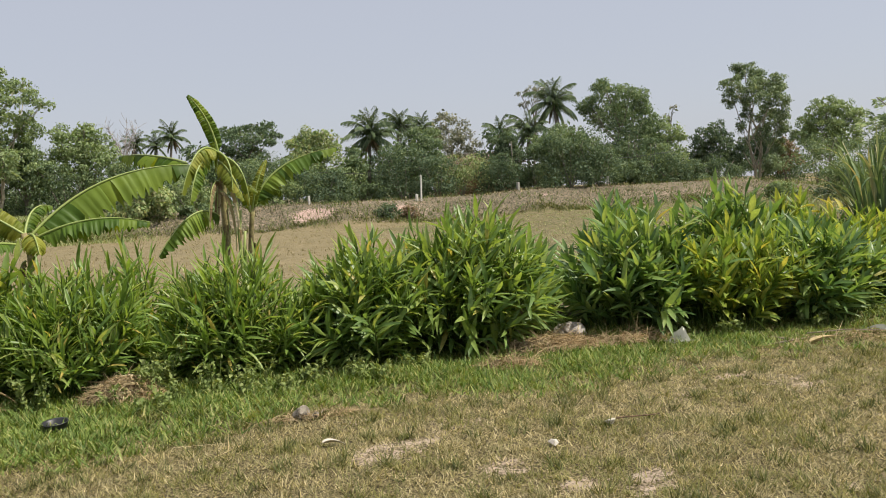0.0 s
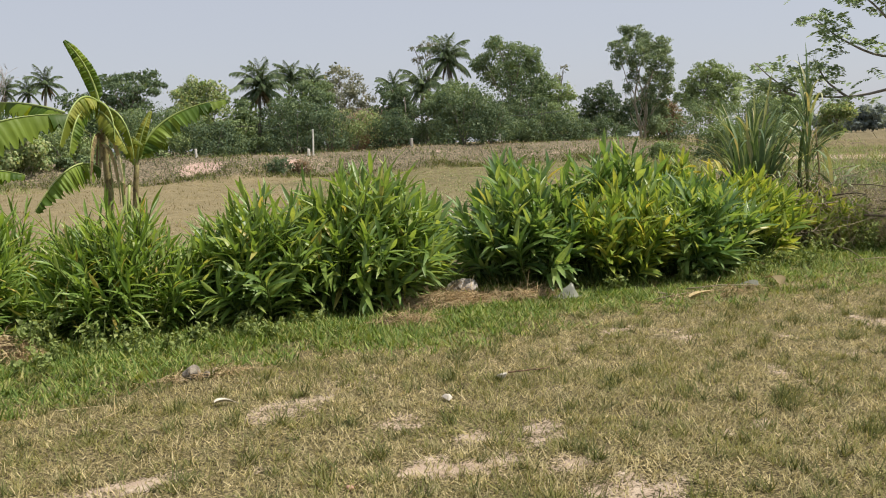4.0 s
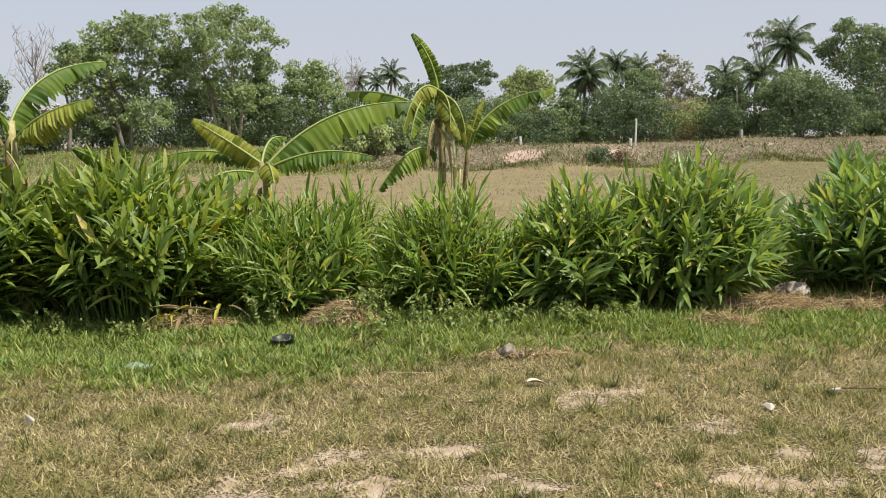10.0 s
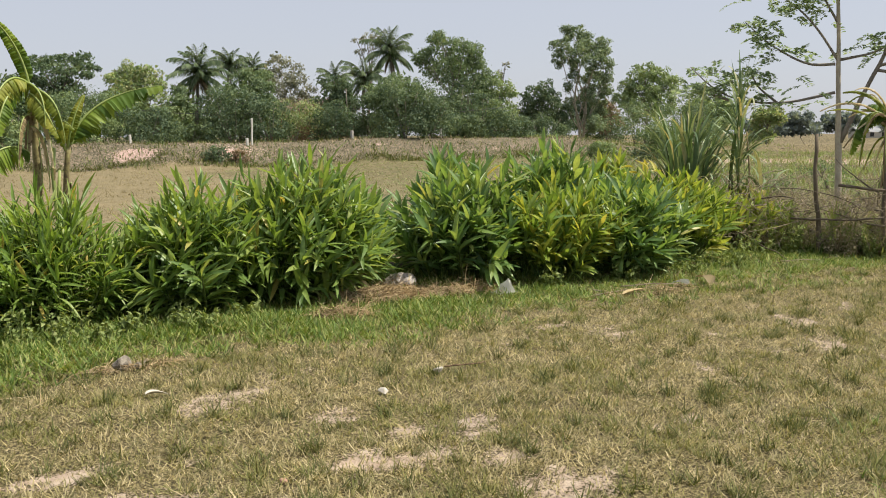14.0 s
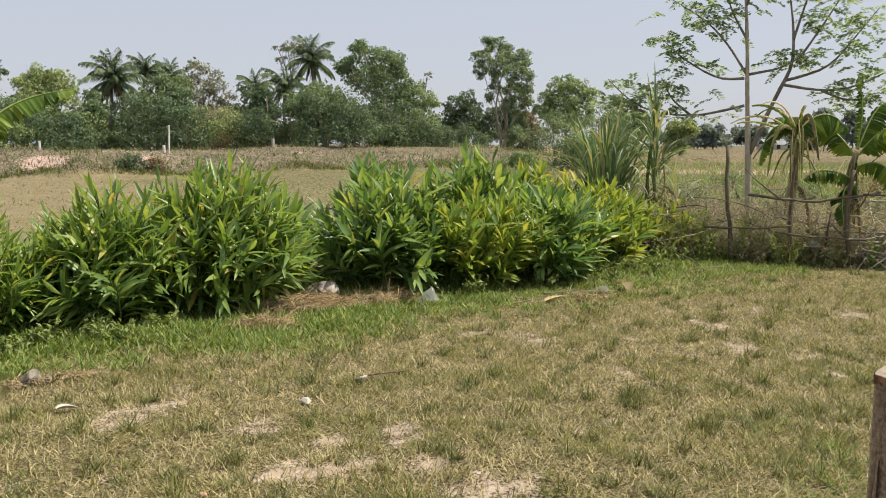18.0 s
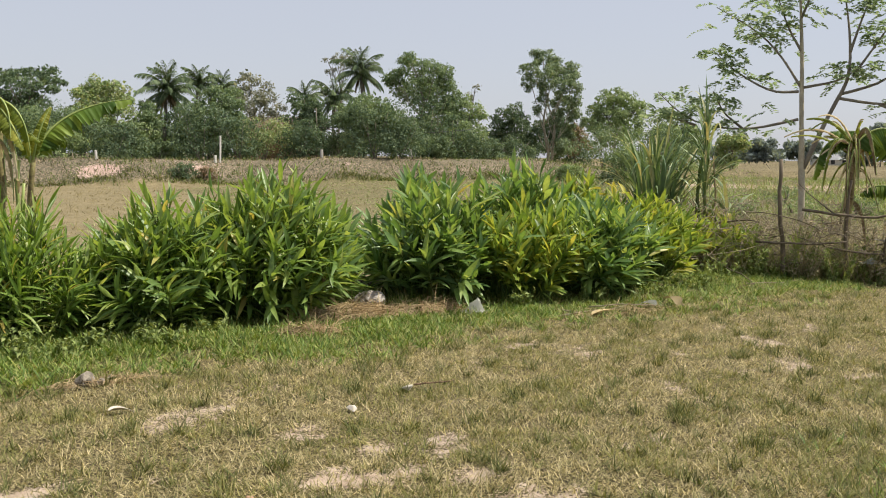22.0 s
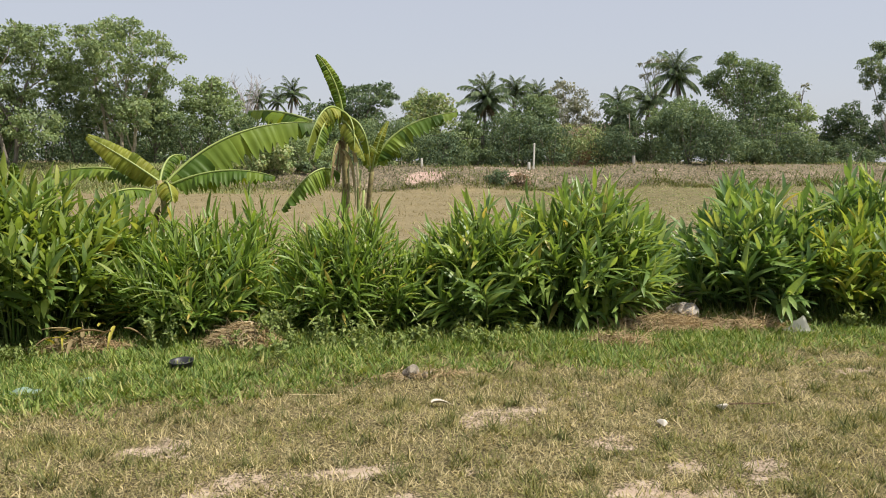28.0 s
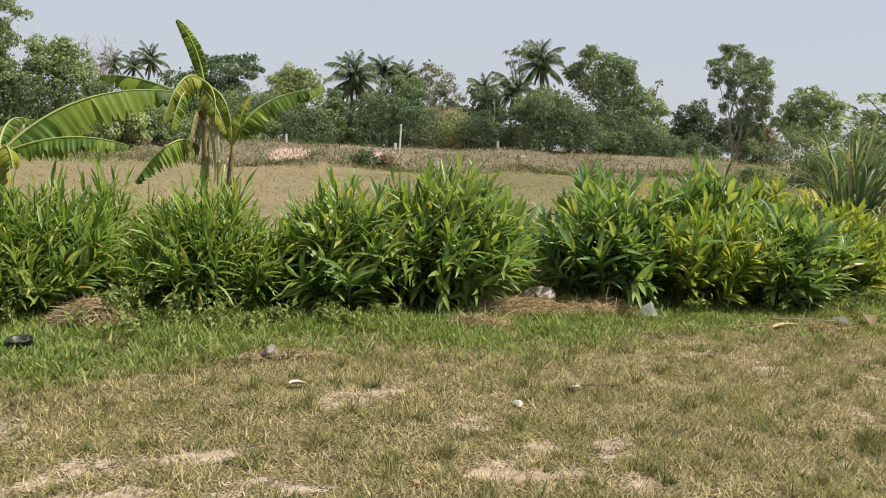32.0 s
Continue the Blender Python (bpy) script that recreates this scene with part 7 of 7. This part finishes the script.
loose_leaf("dry_leaf", 0.88, 5.0, 0.03, 0.15, 0.045, -80, 6, "white_bit", "curled pale dry leaf on the lawn")
loose_leaf("dry_leaf", 6.4, 5.9, 0.04, 0.26, 0.12, -20, 40, "dead_leaf", "curled brown dry banana leaf piece", arc=0.8)
loose_leaf("dry_leaf", 6.22, 6.02, 0.03, 0.16, 0.1, 30, 30, "clear_film", "greyish curled dry leaf scrap", arc=0.6)
loose_leaf("dry_leaf", 5.3, 5.92, 0.03, 0.42, 0.06, -75, 3, "straw", "long pale dry leaf strip on the grass", arc=0.05)
loose_leaf("hanging_leaf", 2.8, 7.02, 0.36, 0.34, 0.07, 170, -65, "banana_yellow", "pale drooping leaf at the foot of the row", arc=0.3)
loose_leaf("hanging_leaf", 2.93, 7.05, 0.34, 0.26, 0.05, 200, -60, "banana_yellow", "yellowed drooping leaf at the foot of the row", arc=0.3)
loose_leaf("hanging_leaf", 3.12, 7.1, 0.4, 0.16, 0.045, 160, -30, "dead_leaf", "brown curled leaf at the foot of the row", arc=0.7)
gl = np.random.default_rng(5)
for k in range(24):
    loose_leaf("withered_leaf", -1.58 + gl.normal(0, 0.2), 6.95 + gl.normal(0, 0.07), gl.uniform(0.03, 0.24), gl.uniform(0.14, 0.26), gl.uniform(0.02, 0.04), gl.uniform(0, 360), gl.uniform(-35, 25),
               ("dead_leaf", "yellow_leaf", "dead_leaf")[k % 3], "withered yellow-brown leaf lying between clumps", arc=gl.uniform(0.2, 0.6))
for k in range(7):
    loose_leaf("yellow_leaf", 7.35 + gl.normal(0, 0.09), 7.9 + gl.normal(0, 0.08), 0.95 + gl.uniform(0, 0.12), gl.uniform(0.14, 0.24), 0.06, gl.uniform(0, 360), gl.uniform(10, 70), "yellow_leaf", "bright yellow leaf on top of a ginger clump")


# ---- stones and litter ----
def pebble(name, x, y, z, size, material, label, seed, category="stone", points=40):
    """An angular lump: the hull of random points on an ellipsoid, its edges worn."""
    g = np.random.default_rng(seed * 13)
    bm = bmesh.new()
    for q in unit(g.standard_normal((points, 3))) * g.uniform(0.8, 1.05, (points, 1)):
        bm.verts.new((q[0] * size[0], q[1] * size[1], q[2] * size[2]))
    hull = bmesh.ops.convex_hull(bm, input=bm.verts)
    bmesh.ops.delete(bm, geom=[v for v in hull["geom_interior"] if isinstance(v, bmesh.types.BMVert)], context="VERTS")
    bmesh.ops.bevel(bm, geom=bm.edges[:], offset=min(size) * 0.12, segments=1, affect="EDGES")
    ob = part(name, bm, M[material])
    ob.matrix_world = pose(x, y, ground_z(x, y) + z, 0, 0, seed * 40)
    return tagged(ob, label, category)


def boulder(x, y, z, size, label, seed):
    """A rough rock: a ball cut flat by a few planes, with a chipped surface."""
    g = np.random.default_rng(seed)
    cuts = [(n, g.uniform(0.5, 0.85)) for n in unit(g.standard_normal((11, 3)))]
    bm = bmesh.new()
    bmesh.ops.create_icosphere(bm, subdivisions=4, radius=1)
    for v in bm.verts:
        d = np.array(v.co)
        far = min([1.0] + [h / max(1e-3, float(n @ d)) for n, h in cuts if n @ d > 0.2])
        far *= 1 + 0.06 * math.sin(7 * d[0] + 5 * d[2] + 1) * math.sin(6 * d[1] - 4 * d[0]) + 0.035 * math.sin(17 * d[1] - 13 * d[2]) + g.normal(0, 0.012)
        v.co = Vector((d[0] * size[0], d[1] * size[1], d[2] * size[2])) * far
    ob = part("stone", bm, M["stone"])
    ob.matrix_world = pose(x, y, ground_z(x, y) + z, 0, 0, 25)
    return tagged(ob, label, "stone")


boulder(3.64, 7.25, 0.05, (0.21, 0.15, 0.11), "rough grey boulder in the gap of the row", 6)
pebble("shard", 2.1, 4.38, 0.024, (0.062, 0.04, 0.018), "white_bit", "whitish clod lying on the lawn", 2, "litter", 9)
pebble("shard", 2.6, 4.61, 0.03, (0.052, 0.036, 0.026), "white_bit", "white broken piece beside a dark twig", 3, "litter", 9)
pebble("shard", -1.91, 4.64, 0.035, (0.05, 0.03, 0.042), "white_bit", "small white scrap on the lawn", 4, "litter", 8)
pebble("clod", 0.87, 5.72, 0.05, (0.075, 0.05, 0.055), "clod", "small grey-brown clod in the grass", 5, "stone", 26)
pebble("clod", 0.96, 5.7, 0.02, (0.04, 0.03, 0.03), "clod", "dark crumb of soil in the grass", 6, "stone")
pebble("shard", 1.17, 3.45, 0.01, (0.03, 0.018, 0.01), "brick_red", "small reddish brick shard on bare soil", 7, "litter")
twig_ob = part("twig", tube_mesh("twig", [tube(bend((2.66, 4.64, 0.03), (2.95, 4.6, 0.035), 0.01, 7, 0.02, 3), [0.006, 0.003], 6)]), M["bark_dark"])
tagged(twig_ob, "thin dark twig lying on the lawn", "twig")
for k, (a, b) in enumerate((((5.0, 6.05, 0.03), (6.0, 6.2, 0.03)), ((5.6, 6.3, 0.03), (6.3, 5.95, 0.04)), ((8.3, 6.6, 0.03), (8.8, 6.45, 0.03)), ((5.2, 6.35, 0.03), (5.5, 5.9, 0.03)))):
    ob = part("stalk", tube_mesh("stalk", [tube(bend(a, b, 0.01, 8, 0.04, k), [0.007, 0.003], 6)]), M["twig"])
    tagged(ob, "dry pale stalk lying on the grass", "stalk", "dry stalks on the lawn")


def crumpled(name, x, y, z, size, material, label, seed, category="plastic bag", turn=0.0):
    """A crushed thin film: a small rumpled sheet with raised folds."""
    g = np.random.default_rng(seed)
    n = 15
    u, v = np.meshgrid(np.linspace(-1, 1, n), np.linspace(-1, 1, n))
    r = np.clip(1 - np.maximum(abs(u), abs(v)) ** 4, 0.0, 1)
    tent = np.clip(1 - np.abs(u - 0.15) ** 1.3 - 0.8 * np.abs(v), 0, 1)
    zz = size[2] * (0.75 * tent * r + 0.07 * wobble(u, v, 6.0, seed) + 0.05 * wobble(u, v, 11, seed + 1) + 0.05)
    xx = u * size[0] * (1 + 0.2 * wobble(u, v, 2.2, seed + 2))
    yy = v * size[1] * (1 + 0.2 * wobble(u, v, 2.4, seed + 3))
    idn = np.arange(n * n).reshape(n, n)
    f = np.stack([idn[:-1, :-1], idn[:-1, 1:], idn[1:, 1:], idn[1:, :-1]], -1).reshape(-1, 4)
    ob = part(name, from_arrays(name, np.stack([xx, yy, zz], -1).reshape(-1, 3), f, smooth=False), M[material])
    ob.matrix_world = pose(x, y, ground_z(x, y) + z, 0, 0, turn)
    return tagged(ob, label, category)


crumpled("plastic_film", -1.64, 5.72, 0.03, (0.09, 0.05, 0.05), "teal_film", "crumpled pale teal plastic film on the lawn", 1)
crumpled("plastic_film", -1.3, 6.0, 0.02, (0.06, 0.04, 0.03), "teal_film", "scrap of greenish plastic in the grass", 2)
crumpled("plastic_bag", 4.49, 6.66, 0.01, (0.13, 0.09, 0.17), "clear_film", "dusty clear plastic bag standing by the row", 3)
crumpled("plastic_scrap", 9.95, 6.1, 0.25, (0.1, 0.08, 0.1), "clear_film", "whitish plastic scrap caught in the fence", 4)


def bowl():
    bm = bmesh.new()
    prof = [(0.0, 0.012), (0.055, 0.012), (0.072, 0.03), (0.085, 0.075), (0.097, 0.082), (0.097, 0.074), (0.091, 0.07), (0.078, 0.022), (0.06, 0.0), (0.0, 0.0)]
    n = 28
    rings = [[bm.verts.new((r * math.cos(2 * math.pi * k / n), r * math.sin(2 * math.pi * k / n), z)) for k in range(n)] if r else [bm.verts.new((0, 0, z))] for r, z in prof]
    for a, b in zip(rings, rings[1:]):
        for k in range(n):
            p = [a[k % len(a)], a[(k + 1) % len(a)], b[(k + 1) % len(b)], b[k % len(b)]]
            q = list(dict.fromkeys(p))
            if len(q) > 2:
                bm.faces.new(q)
    bmesh.ops.recalc_face_normals(bm, faces=bm.faces)
    for f in bm.faces:
        f.smooth = True
    ob = part("plastic_bowl", bm, M["black_plastic"])
    ob.matrix_world = pose(-0.7, 6.14, ground_z(-0.7, 6.14) + 0.012, 4, -3, 0) @ Matrix.Scale(0.88, 4)
    tagged(ob, "shallow black plastic bowl lying in the grass", "bowl")


bowl()


# ---- log post close to the path ----
def log_post():
    x, y = 1.841, 0.876
    t = empty("log_post", (x, y, ground_z(x, y)), "cracked weathered log post with a sawn top", "post")
    g = np.random.default_rng(4)
    n, sides = 40, 144
    an = np.linspace(0, 2 * math.pi, sides, endpoint=False)
    v = []
    for k in range(n):
        z = -0.1 + (1.02 + 0.1) * k / (n - 1)
        r = 0.07 * (1.08 - 0.1 * k / n) * (1 + 0.05 * np.sin(2 * an + 0.4 * k * 0.2) + 0.03 * np.sin(5 * an + z * 4) + 0.006 * g.standard_normal(sides) + 0.012 * np.sin(11 * an + 0.6 * math.sin(z * 9)))
        crack = np.exp(-((an - 2.5 - 1.2 * (max(z, 0.5) - 0.8)) / 0.05) ** 2) * (1 - float(smooth(z, 0.8, 0.88))) + 0.9 * np.exp(-((an - 3.46 - 0.1 * math.sin(z * 30)) / 0.04) ** 2) * float(smooth(z, 0.84, 0.9))
        r = r * (1 - 0.42 * crack) * (1 + 0.06 * math.exp(-((z - 0.45) / 0.12) ** 2) * np.exp(-((an - 2.2) / 0.5) ** 2))
        v += [(ra * math.cos(q), ra * math.sin(q), z + (0.008 * math.sin(q * 2 + 1) + 0.3 * ra * (0.9 * math.cos(q) + 0.43 * math.sin(q)) if k == n - 1 else 0)) for ra, q in zip(r, an)]
    f = [(k * sides + j, k * sides + (j + 1) % sides, (k + 1) * sides + (j + 1) % sides, (k + 1) * sides + j) for k in range(n - 1) for j in range(sides)]
    part("trunk", from_arrays("trunk", np.array(v), np.array(f)), M["log"], t)
    for k in range(9):       # loose strips of bark
        q, z0, hh = g.uniform(2.6, 5.2), g.uniform(0.15, 0.75), g.uniform(0.06, 0.2)
        w = g.uniform(0.04, 0.1)
        rows = []
        for a in range(9):
            zz = z0 + hh * a / 8
            ww = w * (0.35 + 0.65 * math.sin(math.pi * (0.12 + 0.76 * a / 8))) * g.uniform(0.8, 1.15)
            rows += [(0.0775 * (1.06 - 0.09 * zz) * math.cos(q + b * ww), 0.0775 * (1.06 - 0.09 * zz) * math.sin(q + b * ww), zz) for b in (-1, -0.35, 0.35, 1)]
        fq = [(4 * a + b, 4 * a + b + 1, 4 * a + b + 5, 4 * a + b + 4) for a in range(8) for b in range(3)]
        bm = bmesh.new()
        vv = [bm.verts.new(p) for p in rows]
        for face in fq:
            bm.faces.new([vv[b] for b in face])
        bmesh.ops.solidify(bm, geom=bm.faces[:], thickness=0.006)
        part("bark_strip", bm, M["bark_dark"], t)
    ring = []
    for k in range(sides):
        a, b, c2 = v[-sides:][k], v[-2 * sides:-sides][k], 1.02
        ring.append([(a[0] * 1.03, a[1] * 1.03, a[2] + 0.004 + 0.006 * math.sin(3 * an[k])), (a[0] * 1.035, a[1] * 1.035, a[2] - 0.008 + 0.004 * math.sin(5 * an[k]) + 0.003 * math.sin(13 * an[k]))])
    bm = bmesh.new()
    up = [bm.verts.new(r[0]) for r in ring]
    dn = [bm.verts.new(r[1]) for r in ring]
    for k in range(sides):
        bm.faces.new((dn[k], dn[(k + 1) % sides], up[(k + 1) % sides], up[k]))
    bmesh.ops.solidify(bm, geom=bm.faces[:], thickness=0.004)
    part("bark_rim", bm, M["bark_dark"], t, "dark ragged bark rim")
    bm = bmesh.new()
    rim = [bm.verts.new(p) for p in v[-sides:]]
    c = bm.verts.new((0.004, 0, 1.016))
    for j in range(sides):
        bm.faces.new((rim[j], rim[(j + 1) % sides], c))
    part("sawn_top", bm, M["cut_wood"], t, "pale sawn wood")
    bm = bmesh.new()
    bmesh.ops.create_icosphere(bm, subdivisions=3, radius=0.013)
    bmesh.ops.scale(bm, vec=(0.7, 1.0, 0.9), verts=bm.verts)
    bmesh.ops.translate(bm, vec=(-0.068, 0.004, 0.905), verts=bm.verts)
    part("knot", bm, M["cut_wood"], t, "pale sawn-off knot")
    # black ball stands in for the shade inside the hole of the knot
    bm = bmesh.new()
    bmesh.ops.create_icosphere(bm, subdivisions=2, radius=0.0075)
    bmesh.ops.translate(bm, vec=(-0.0745, 0.0, 0.9), verts=bm.verts)
    part("knot_hole", bm, M["black_plastic"], t, "dark hollow of the knot")


log_post()
